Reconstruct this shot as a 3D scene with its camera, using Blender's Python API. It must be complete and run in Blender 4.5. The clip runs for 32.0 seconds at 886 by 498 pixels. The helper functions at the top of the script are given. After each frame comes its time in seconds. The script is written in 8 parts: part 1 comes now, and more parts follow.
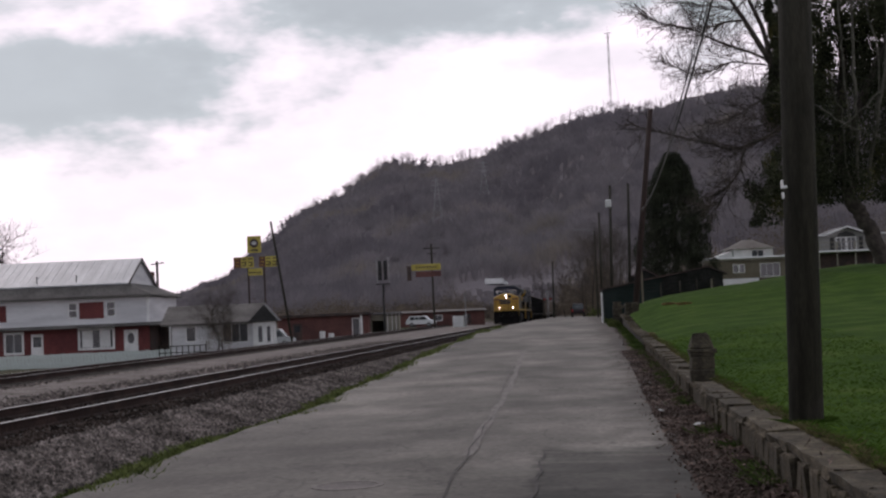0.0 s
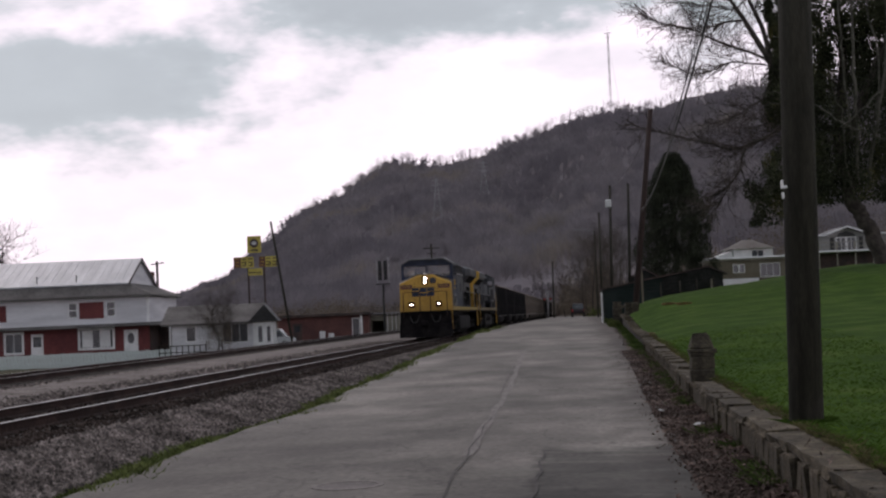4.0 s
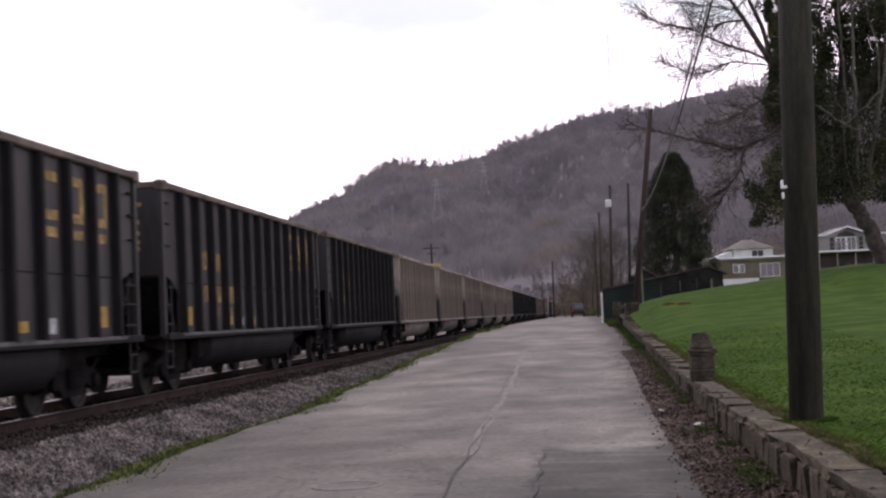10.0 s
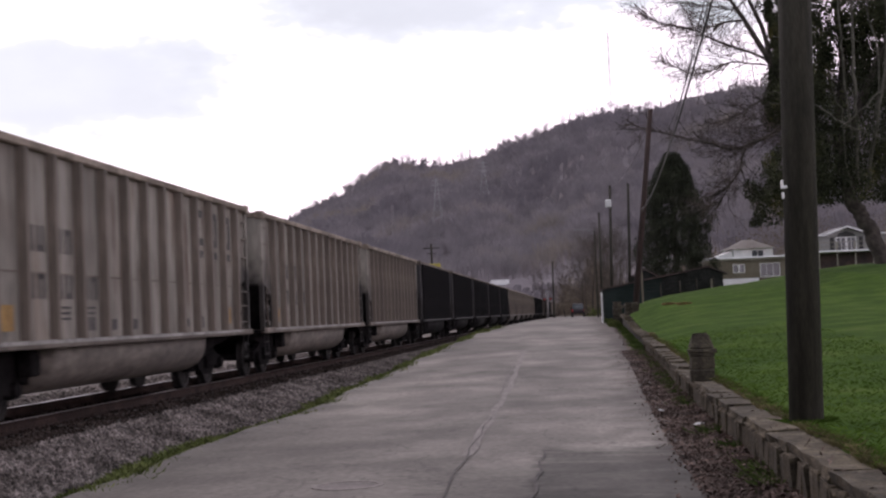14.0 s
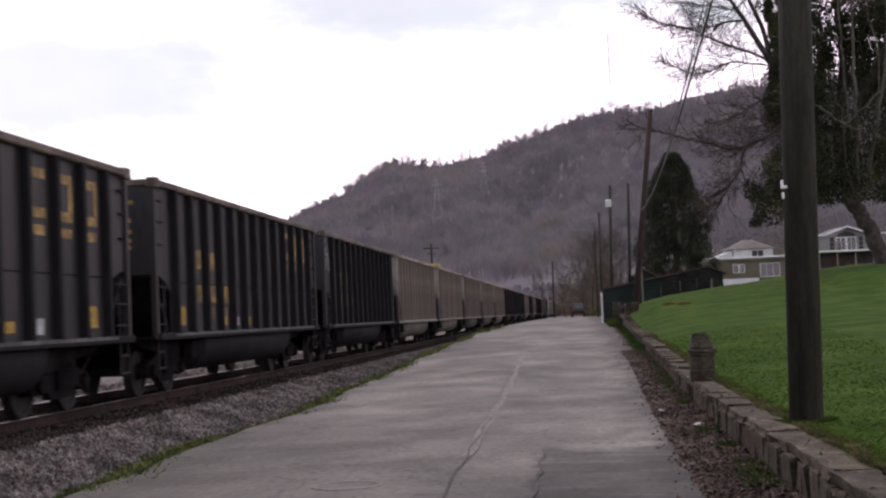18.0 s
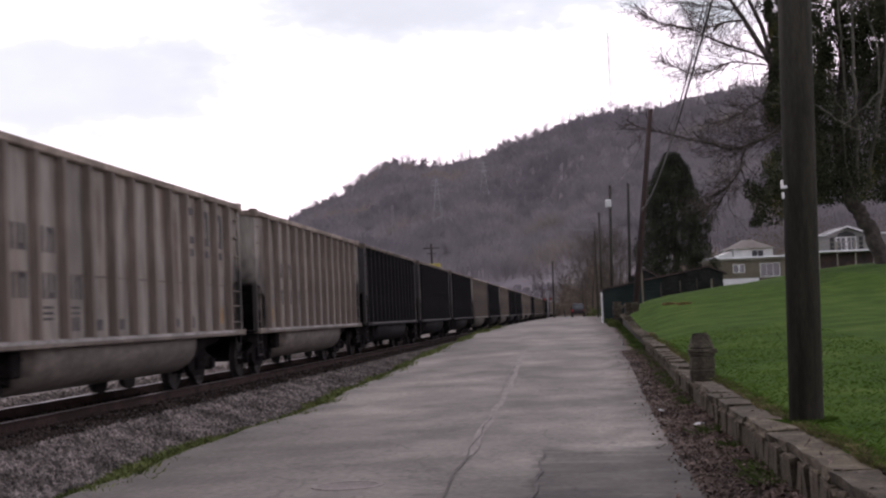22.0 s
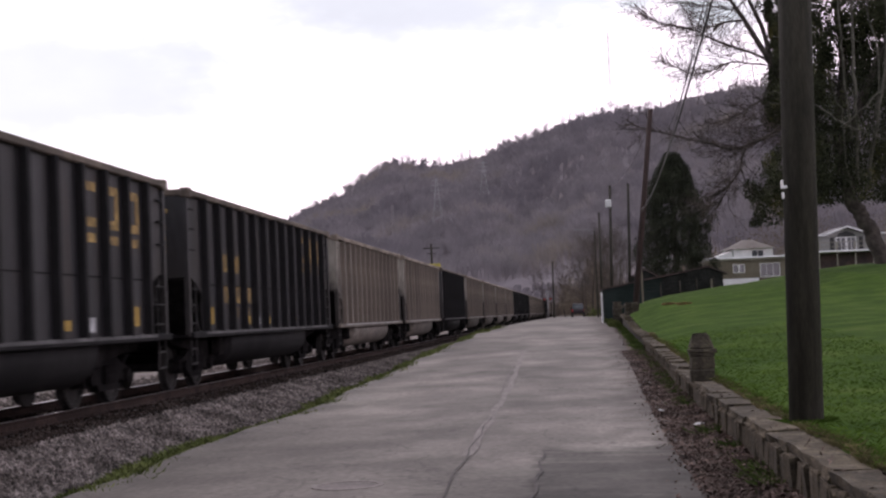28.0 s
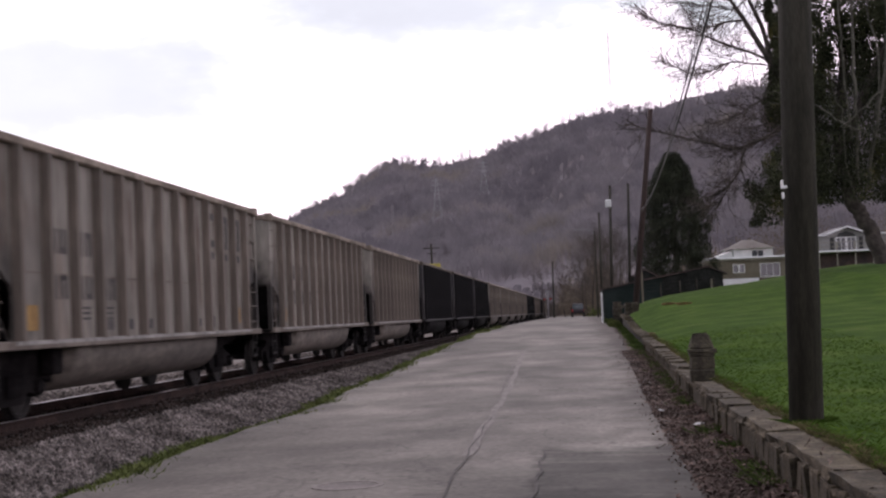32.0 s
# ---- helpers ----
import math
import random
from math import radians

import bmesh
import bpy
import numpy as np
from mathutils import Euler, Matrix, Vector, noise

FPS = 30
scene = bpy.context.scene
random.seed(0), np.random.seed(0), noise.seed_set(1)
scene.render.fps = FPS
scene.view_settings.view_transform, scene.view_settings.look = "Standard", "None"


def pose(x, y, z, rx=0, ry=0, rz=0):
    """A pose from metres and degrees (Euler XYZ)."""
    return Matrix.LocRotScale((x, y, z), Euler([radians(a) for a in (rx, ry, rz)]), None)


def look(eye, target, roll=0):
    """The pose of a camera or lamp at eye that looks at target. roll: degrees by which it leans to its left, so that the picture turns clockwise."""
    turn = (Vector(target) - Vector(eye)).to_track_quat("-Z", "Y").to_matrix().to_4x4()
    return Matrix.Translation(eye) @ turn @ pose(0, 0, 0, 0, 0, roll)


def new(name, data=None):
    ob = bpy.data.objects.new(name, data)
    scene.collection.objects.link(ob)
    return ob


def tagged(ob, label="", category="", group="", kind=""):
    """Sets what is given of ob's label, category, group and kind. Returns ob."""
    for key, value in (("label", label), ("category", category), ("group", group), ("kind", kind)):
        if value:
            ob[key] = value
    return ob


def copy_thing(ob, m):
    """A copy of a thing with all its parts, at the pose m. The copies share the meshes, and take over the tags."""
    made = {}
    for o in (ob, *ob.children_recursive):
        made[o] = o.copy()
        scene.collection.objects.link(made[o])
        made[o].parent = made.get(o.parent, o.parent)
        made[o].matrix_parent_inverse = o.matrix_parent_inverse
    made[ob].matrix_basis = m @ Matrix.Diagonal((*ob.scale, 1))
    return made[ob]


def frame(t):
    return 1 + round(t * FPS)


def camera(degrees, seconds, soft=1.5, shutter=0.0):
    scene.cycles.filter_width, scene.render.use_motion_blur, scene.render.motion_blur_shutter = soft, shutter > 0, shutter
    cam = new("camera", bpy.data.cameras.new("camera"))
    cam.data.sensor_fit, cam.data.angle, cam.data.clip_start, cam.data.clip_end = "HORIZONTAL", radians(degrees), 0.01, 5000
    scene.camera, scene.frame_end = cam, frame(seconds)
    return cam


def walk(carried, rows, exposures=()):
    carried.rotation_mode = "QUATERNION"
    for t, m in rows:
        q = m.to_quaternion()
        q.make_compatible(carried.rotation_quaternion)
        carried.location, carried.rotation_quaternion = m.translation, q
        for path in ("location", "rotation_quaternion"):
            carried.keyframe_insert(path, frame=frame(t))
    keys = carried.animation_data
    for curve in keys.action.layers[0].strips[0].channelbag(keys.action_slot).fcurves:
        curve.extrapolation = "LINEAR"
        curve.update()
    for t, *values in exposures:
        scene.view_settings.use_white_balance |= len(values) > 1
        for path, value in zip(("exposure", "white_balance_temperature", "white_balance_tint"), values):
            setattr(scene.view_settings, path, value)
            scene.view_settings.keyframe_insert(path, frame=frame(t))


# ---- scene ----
# Camera: a fixed tripod beside the road, z = 0 is the road surface at its foot.
EYE = (0.0, 0.0, 1.56)
YAW, PITCH, ROLL = radians(5.44), radians(2.76), 2.5
AIM = (EYE[0] - math.sin(YAW) * math.cos(PITCH), EYE[1] + math.cos(YAW) * math.cos(PITCH), EYE[2] + math.sin(PITCH))
cam = camera(34.92, 32.0, soft=2.3, shutter=0.22)
walk(cam, [(0.0, look(EYE, AIM, -ROLL)), (32.0, look(EYE, AIM, -ROLL))],
     exposures=[(0.0, 0.08, 6620, 27), (5.8, 0.1, 6620, 27), (6.2, 0.2, 6650, 29), (6.8, 0.66, 6700, 32), (7.3, 0.88, 6700, 34), (9.0, 0.96, 6700, 35), (11.2, 0.96, 6700, 35), (12.2, 0.77, 6700, 35), (13.0, 0.74, 6700, 35), (15.0, 0.8, 6700, 35), (17.5, 0.83, 6700, 35), (20.0, 0.77, 6700, 35), (25.0, 0.79, 6700, 35), (28.0, 0.84, 6700, 35), (32.0, 0.82, 6700, 35)])

# ---- sky and sun: bright broken overcast, the sun veiled ahead and to the left ----
SUN_ELEV, SUN_AZ = radians(48), radians(-38)
world = bpy.data.worlds.new("sky")
scene.world = world
world.use_nodes = True
wt = world.node_tree
wt.nodes.clear()


def wnode(kind, **inputs):
    n = wt.nodes.new(kind)
    for k, v in inputs.items():
        n.inputs[k.replace("_", " ")].default_value = v
    return n


w_out = wnode("ShaderNodeOutputWorld")
w_bg = wnode("ShaderNodeBackground")
w_sky = wnode("ShaderNodeTexSky")
w_sky.sky_type = "NISHITA"
w_sky.sun_disc = False
w_sky.sun_elevation = SUN_ELEV
w_sky.sun_rotation = SUN_AZ
w_sky.air_density, w_sky.dust_density = 1.0, 3.0
w_co = wnode("ShaderNodeTexCoord")
w_map = wnode("ShaderNodeMapping")
w_map.inputs["Location"].default_value = (0.15, 0.4, 0.2)
w_map.inputs["Scale"].default_value = (2.0, 2.0, 5.5)
w_noise = wnode("ShaderNodeTexNoise", Scale=2.3, Detail=6.0, Roughness=0.52, Distortion=0.1)
# the cloud deck thickens and greys with height above the horizon
w_sep = wnode("ShaderNodeSeparateXYZ")
w_rise = wnode("ShaderNodeMapRange")
for key, value in (("From Min", 0.1), ("From Max", 0.5), ("To Min", 0.065), ("To Max", -0.26)):
    w_rise.inputs[key].default_value = value
w_add = wnode("ShaderNodeMath")
w_add.operation = "ADD"
w_ramp = wnode("ShaderNodeValToRGB")
w_ramp.color_ramp.elements[0].position = 0.2
w_ramp.color_ramp.elements[0].color = (0.32, 0.39, 0.395, 1)
w_ramp.color_ramp.elements[1].position = 0.56
w_ramp.color_ramp.elements[1].color = (1.06, 1.04, 1.07, 1)
w_mid = w_ramp.color_ramp.elements.new(0.4)
w_mid.color = (0.478, 0.58, 0.582, 1)
w_gain = wnode("ShaderNodeMixRGB")
w_gain.blend_type = "MULTIPLY"
w_gain.inputs[0].default_value = 1.0
w_gain.inputs[2].default_value = (0.09, 0.09, 0.09, 1)
w_mix = wnode("ShaderNodeMixRGB")
w_mix.inputs[0].default_value = 0.93
wt.links.new(w_co.outputs["Generated"], w_map.inputs["Vector"])
wt.links.new(w_map.outputs[0], w_noise.inputs["Vector"])
wt.links.new(w_co.outputs["Generated"], w_sep.inputs[0])
wt.links.new(w_sep.outputs["Z"], w_rise.inputs["Value"])
wt.links.new(w_noise.outputs["Fac"], w_add.inputs[0])
wt.links.new(w_rise.outputs[0], w_add.inputs[1])
w_side = wnode("ShaderNodeMapRange")
for key, value in (("From Min", -0.45), ("From Max", 0.1), ("To Min", -0.14), ("To Max", 0.05)):
    w_side.inputs[key].default_value = value


def wmath(op, x, y=0.0):
    n = wnode("ShaderNodeMath")
    n.operation = op
    for i, v in enumerate((x, y)):
        if isinstance(v, (int, float)):
            n.inputs[i].default_value = v
        else:
            wt.links.new(v, n.inputs[i])
    return n.outputs[0]


def wrange(socket, lo, hi, t0, t1, smooth=False):
    n = wnode("ShaderNodeMapRange")
    if smooth:
        n.interpolation_type = "SMOOTHSTEP"
    for key, value in (("From Min", lo), ("From Max", hi), ("To Min", t0), ("To Max", t1)):
        n.inputs[key].default_value = value
    wt.links.new(socket, n.inputs["Value"])
    return n.outputs[0]


wt.links.new(w_sep.outputs["X"], w_side.inputs["Value"])
high_deck = wmath("ADD", w_add.outputs[0], w_side.outputs[0])
# low over the valley the deck is broken into a few separate banks of cloud
w_fray = wnode("ShaderNodeTexNoise", Scale=7.0, Detail=5.0, Roughness=0.55)
w_fmap = wnode("ShaderNodeMapping")
w_fmap.inputs["Scale"].default_value = (1.0, 1.0, 2.2)
wt.links.new(w_co.outputs["Generated"], w_fmap.inputs["Vector"])
wt.links.new(w_fmap.outputs[0], w_fray.inputs["Vector"])
fray = wrange(w_fray.outputs["Fac"], 0.3, 0.7, -0.5, 0.5)
bank = None
for cx, cz, rx, rz, deep in ((-0.37, 0.17, 0.155, 0.05, 0.9), (-0.02, 0.245, 0.22, 0.058, 1.0), (-0.42, 0.235, 0.16, 0.045, 0.7), (0.02, 0.175, 0.1, 0.014, 0.3)):
    dx = wmath("DIVIDE", wmath("SUBTRACT", w_sep.outputs["X"], cx), rx)
    dz = wmath("DIVIDE", wmath("SUBTRACT", w_sep.outputs["Z"], cz), rz)
    reach = wmath("SQRT", wmath("ADD", wmath("MULTIPLY", dx, dx), wmath("MULTIPLY", dz, dz)))
    one = wrange(wmath("ADD", reach, fray), 0.45, 1.15, deep, 0.0, True)
    bank = one if bank is None else wmath("MAXIMUM", bank, one)
low_deck = wmath("SUBTRACT", wmath("ADD", 0.552, wmath("MULTIPLY", fray, 0.09)), wmath("MULTIPLY", bank, 0.205))
blend = wrange(w_sep.outputs["Z"], 0.22, 0.34, 0.0, 1.0, True)
ahead = wrange(w_sep.outputs["Y"], 0.75, 0.6, 0.0, 1.0, True)
w_pick = wnode("ShaderNodeMix")
wt.links.new(wmath("MAXIMUM", blend, ahead), w_pick.inputs[0])
wt.links.new(low_deck, w_pick.inputs[2])
wt.links.new(high_deck, w_pick.inputs[3])
wt.links.new(w_pick.outputs[0], w_ramp.inputs[0])
wt.links.new(w_sky.outputs[0], w_gain.inputs[1])
wt.links.new(w_gain.outputs[0], w_mix.inputs[1])
wt.links.new(w_ramp.outputs[0], w_mix.inputs[2])
wt.links.new(w_mix.outputs[0], w_bg.inputs["Color"])
w_bg.inputs["Strength"].default_value = 1.0
wt.links.new(w_bg.outputs[0], w_out.inputs[0])
sun = new("sun", bpy.data.lights.new("sun", "SUN"))
sun.data.energy, sun.data.angle, sun.data.color = 0.7, radians(25), (1.0, 0.95, 0.88)
sun.matrix_world = look((0, 0, 60), (-60 * math.sin(SUN_AZ) / math.tan(SUN_ELEV), -60 * math.cos(SUN_AZ) / math.tan(SUN_ELEV), 0))


CAR_PITCH, CAR_LEN = 16.2, 14.8   # coal cars: from coupling to coupling, and over the body


# ---- materials ----
def mat(name, c1, c2, rough=0.8, scale=2.0, fine=30.0, bump=0.15, metal=0.0, vary=0.0, stretch=(1, 1, 1), c3=None, island=False, spec=0.4, fine_amt=0.35, world_co=False, bump_d=0.02):
    """Two tones mixed by a broad and a fine noise in object space, optional blotches c3, relief, and a shift of value from object to object."""
    m = bpy.data.materials.new(name)
    m.use_nodes = True
    nt = m.node_tree
    b = nt.nodes["Principled BSDF"]
    co = nt.nodes.new("ShaderNodeTexCoord")
    mp = nt.nodes.new("ShaderNodeMapping")
    mp.inputs["Scale"].default_value = stretch
    if world_co:
        geo = nt.nodes.new("ShaderNodeNewGeometry")
        nt.links.new(geo.outputs["Position"], mp.inputs["Vector"])
    else:
        nt.links.new(co.outputs["Object"], mp.inputs["Vector"])
    n1 = nt.nodes.new("ShaderNodeTexNoise")
    n1.inputs["Scale"].default_value, n1.inputs["Detail"].default_value = scale, 4
    n2 = nt.nodes.new("ShaderNodeTexNoise")
    n2.inputs["Scale"].default_value, n2.inputs["Detail"].default_value = fine, 3
    for n in (n1, n2):
        nt.links.new(mp.outputs[0], n.inputs["Vector"])
    r = nt.nodes.new("ShaderNodeValToRGB")
    r.color_ramp.elements[0].position, r.color_ramp.elements[0].color = 0.39, (*c1, 1)
    r.color_ramp.elements[1].position, r.color_ramp.elements[1].color = 0.6, (*c2, 1)
    if c3:
        e = r.color_ramp.elements.new(0.72)
        e.color = (*c3, 1)
    nt.links.new(n1.outputs["Fac"], r.inputs[0])
    mul = nt.nodes.new("ShaderNodeMapRange")
    mul.inputs["From Min"].default_value, mul.inputs["From Max"].default_value = 0.3, 0.7
    mul.inputs["To Min"].default_value, mul.inputs["To Max"].default_value = 1 - fine_amt, 1 + fine_amt
    nt.links.new(n2.outputs["Fac"], mul.inputs["Value"])
    hsv = nt.nodes.new("ShaderNodeHueSaturation")
    nt.links.new(r.outputs[0], hsv.inputs["Color"])
    val = mul.outputs[0]
    if vary:
        info = nt.nodes.new("ShaderNodeNewGeometry" if island else "ShaderNodeObjectInfo")
        mr = nt.nodes.new("ShaderNodeMapRange")
        mr.inputs["To Min"].default_value, mr.inputs["To Max"].default_value = 1 - vary, 1 + vary
        nt.links.new(info.outputs["Random Per Island" if island else "Random"], mr.inputs["Value"])
        mm = nt.nodes.new("ShaderNodeMath")
        mm.operation = "MULTIPLY"
        nt.links.new(val, mm.inputs[0])
        nt.links.new(mr.outputs[0], mm.inputs[1])
        val = mm.outputs[0]
    nt.links.new(val, hsv.inputs["Value"])
    nt.links.new(hsv.outputs[0], b.inputs["Base Color"])
    b.inputs["Roughness"].default_value = rough
    b.inputs["Metallic"].default_value = metal
    b.inputs["Specular IOR Level"].default_value = spec
    if bump:
        bp = nt.nodes.new("ShaderNodeBump")
        bp.inputs["Strength"].default_value, bp.inputs["Distance"].default_value = bump, bump_d
        nt.links.new(n2.outputs["Fac"], bp.inputs["Height"])
        nt.links.new(bp.outputs[0], b.inputs["Normal"])
    return m


def weather_road(m):
    """Broad stains and a net of fine cracks over the road's own tones."""
    nt = m.node_tree
    shader = nt.nodes["Principled BSDF"]
    source = shader.inputs["Base Color"].links[0].from_socket
    co = nt.nodes.new("ShaderNodeTexCoord")

    def shaped(scale, stretch, lo, hi, t0, t1, detail=4):
        mp = nt.nodes.new("ShaderNodeMapping")
        mp.inputs["Scale"].default_value = stretch
        n = nt.nodes.new("ShaderNodeTexNoise")
        n.inputs["Scale"].default_value, n.inputs["Detail"].default_value = scale, detail
        r = nt.nodes.new("ShaderNodeMapRange")
        for key, value in (("From Min", lo), ("From Max", hi), ("To Min", t0), ("To Max", t1)):
            r.inputs[key].default_value = value
        nt.links.new(co.outputs["Object"], mp.inputs["Vector"])
        nt.links.new(mp.outputs[0], n.inputs["Vector"])
        nt.links.new(n.outputs["Fac"], r.inputs["Value"])
        return r.outputs[0]

    def times(x, y):
        n = nt.nodes.new("ShaderNodeMath")
        n.operation = "MULTIPLY"
        nt.links.new(x, n.inputs[0])
        nt.links.new(y, n.inputs[1])
        return n.outputs[0]
    broad = shaped(0.3, (1.0, 0.3, 1), 0.42, 0.58, 0.74, 1.14)
    bands = shaped(0.6, (0.6, 0.7, 1), 0.42, 0.58, 0.86, 1.08)
    vor = nt.nodes.new("ShaderNodeTexVoronoi")
    vor.feature = "DISTANCE_TO_EDGE"
    vor.inputs["Scale"].default_value = 0.55
    warp = nt.nodes.new("ShaderNodeTexNoise")
    warp.inputs["Scale"].default_value, warp.inputs["Detail"].default_value = 1.6, 4
    add = nt.nodes.new("ShaderNodeVectorMath")
    add.operation = "ADD"
    nt.links.new(co.outputs["Object"], warp.inputs["Vector"])
    nt.links.new(co.outputs["Object"], add.inputs[0])
    nt.links.new(warp.outputs["Color"], add.inputs[1])
    nt.links.new(add.outputs[0], vor.inputs["Vector"])
    crack = nt.nodes.new("ShaderNodeMapRange")
    for key, value in (("From Min", 0.002), ("From Max", 0.012), ("To Min", 0.62), ("To Max", 1.0)):
        crack.inputs[key].default_value = value
    nt.links.new(vor.outputs["Distance"], crack.inputs["Value"])
    value = times(times(broad, bands), crack.outputs[0])
    # an old, darker resurfaced stretch near the wall, with worn edges
    sep = nt.nodes.new("ShaderNodeSeparateXYZ")
    nt.links.new(co.outputs["Object"], sep.inputs[0])

    def worn_edge(socket, wobble, lo, hi, scale):
        shift = nt.nodes.new("ShaderNodeMath")
        shift.operation = "ADD"
        nt.links.new(socket, shift.inputs[0])
        nt.links.new(shaped(scale, (1, 1, 1), 0.3, 0.7, -wobble, wobble, 5), shift.inputs[1])
        step = nt.nodes.new("ShaderNodeMapRange")
        for key, v in (("From Min", lo), ("From Max", hi), ("To Min", 1.0), ("To Max", 0.0)):
            step.inputs[key].default_value = v
        nt.links.new(shift.outputs[0], step.inputs["Value"])
        return step.outputs[0]
    near = worn_edge(sep.outputs["Y"], 0.35, 15.75, 16.2, 1.1)
    beside = worn_edge(sep.outputs["X"], 0.12, -0.42, -0.58, 2.5)
    dark = nt.nodes.new("ShaderNodeMapRange")
    dark.inputs["To Min"].default_value, dark.inputs["To Max"].default_value = 1.0, 0.42
    nt.links.new(times(times(near, beside), shaped(1.1, (0.7, 2.2, 1), 0.36, 0.62, 0.6, 1.2, 5)), dark.inputs["Value"])
    value = times(value, dark.outputs[0])
    # the older mix ends at a wavering line across the road
    older = nt.nodes.new("ShaderNodeMapRange")
    older.inputs["To Min"].default_value, older.inputs["To Max"].default_value = 1.0, 0.82
    nt.links.new(times(worn_edge(sep.outputs["Y"], 1.3, 14.2, 15.6, 0.5), shaped(0.7, (0.6, 1.6, 1), 0.36, 0.6, 0.4, 1.2, 5)), older.inputs["Value"])
    value = times(value, older.outputs[0])
    # rotted leaves have stained the paving towards the wall
    stain = nt.nodes.new("ShaderNodeMath")
    stain.operation = "ADD"
    nt.links.new(sep.outputs["X"], stain.inputs[0])
    nt.links.new(shaped(1.3, (1.4, 0.6, 1), 0.3, 0.7, -0.45, 0.45, 5), stain.inputs[1])
    soak = nt.nodes.new("ShaderNodeMapRange")
    for key, v in (("From Min", 0.45), ("From Max", 1.15), ("To Min", 0.0), ("To Max", 0.8)):
        soak.inputs[key].default_value = v
    nt.links.new(stain.outputs[0], soak.inputs["Value"])
    brown = nt.nodes.new("ShaderNodeMixRGB")
    brown.inputs[2].default_value = (0.062, 0.047, 0.041, 1)
    nt.links.new(soak.outputs[0], brown.inputs[0])
    nt.links.new(source, brown.inputs[1])
    source = brown.outputs[0]
    hsv = nt.nodes.new("ShaderNodeHueSaturation")
    nt.links.new(source, hsv.inputs["Color"])
    nt.links.new(value, hsv.inputs["Value"])
    nt.links.new(hsv.outputs[0], shader.inputs["Base Color"])


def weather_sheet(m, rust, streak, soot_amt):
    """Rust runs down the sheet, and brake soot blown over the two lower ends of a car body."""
    nt = m.node_tree
    shader = nt.nodes["Principled BSDF"]
    source = shader.inputs["Base Color"].links[0].from_socket
    co = nt.nodes.new("ShaderNodeTexCoord")

    def noise_of(scale, stretch, detail=5):
        mp = nt.nodes.new("ShaderNodeMapping")
        mp.inputs["Scale"].default_value = stretch
        n = nt.nodes.new("ShaderNodeTexNoise")
        n.inputs["Scale"].default_value, n.inputs["Detail"].default_value = scale, detail
        nt.links.new(co.outputs["Object"], mp.inputs["Vector"])
        nt.links.new(mp.outputs[0], n.inputs["Vector"])
        return n.outputs["Fac"]

    def ranged(socket, lo, hi, t0, t1):
        r = nt.nodes.new("ShaderNodeMapRange")
        for key, value in (("From Min", lo), ("From Max", hi), ("To Min", t0), ("To Max", t1)):
            r.inputs[key].default_value = value
        nt.links.new(socket, r.inputs["Value"])
        return r.outputs[0]

    def maths(op, x, y):
        n = nt.nodes.new("ShaderNodeMath")
        n.operation = op
        for i, v in enumerate((x, y)):
            if isinstance(v, float):
                n.inputs[i].default_value = v
            else:
                nt.links.new(v, n.inputs[i])
        return n.outputs[0]

    def over(colour, fac, base):
        mix = nt.nodes.new("ShaderNodeMixRGB")
        mix.inputs[2].default_value = (*colour, 1)
        nt.links.new(fac, mix.inputs[0])
        nt.links.new(base, mix.inputs[1])
        return mix.outputs[0]
    runs = maths("MULTIPLY", ranged(noise_of(1.0, (1, 4.5, 0.28)), 0.48, 0.66, 0.0, streak), ranged(noise_of(0.9, (1, 0.5, 1.2)), 0.4, 0.6, 0.15, 1.0))
    colour = over(rust, runs, source)
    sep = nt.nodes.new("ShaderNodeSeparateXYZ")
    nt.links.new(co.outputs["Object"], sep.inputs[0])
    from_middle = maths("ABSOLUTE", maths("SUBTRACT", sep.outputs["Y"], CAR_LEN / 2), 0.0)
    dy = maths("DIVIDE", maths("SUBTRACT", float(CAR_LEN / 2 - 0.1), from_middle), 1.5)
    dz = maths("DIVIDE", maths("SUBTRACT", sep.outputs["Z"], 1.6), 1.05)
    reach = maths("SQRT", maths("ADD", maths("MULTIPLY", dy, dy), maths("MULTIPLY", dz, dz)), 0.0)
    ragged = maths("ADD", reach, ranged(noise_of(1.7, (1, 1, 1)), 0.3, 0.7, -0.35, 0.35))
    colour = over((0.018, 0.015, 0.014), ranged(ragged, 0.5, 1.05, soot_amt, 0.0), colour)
    nt.links.new(colour, shader.inputs["Base Color"])


def let_through(m, share):
    """Thin boughs that pass on part of the light that falls on their far side."""
    nt = m.node_tree
    shader = nt.nodes["Principled BSDF"]
    out = nt.nodes["Material Output"]
    soft = nt.nodes.new("ShaderNodeBsdfTranslucent")
    nt.links.new(shader.inputs["Base Color"].links[0].from_socket, soft.inputs["Color"])
    mix = nt.nodes.new("ShaderNodeMixShader")
    mix.inputs[0].default_value = share
    nt.links.new(shader.outputs[0], mix.inputs[1])
    nt.links.new(soft.outputs[0], mix.inputs[2])
    nt.links.new(mix.outputs[0], out.inputs["Surface"])


def glass(name):
    m = bpy.data.materials.new(name)
    m.use_nodes = True
    b = m.node_tree.nodes["Principled BSDF"]
    b.inputs["Base Color"].default_value = (0.78, 0.82, 0.82, 1)
    b.inputs["Transmission Weight"].default_value = 1.0
    b.inputs["Roughness"].default_value = 0.02
    b.inputs["IOR"].default_value = 1.45
    return m


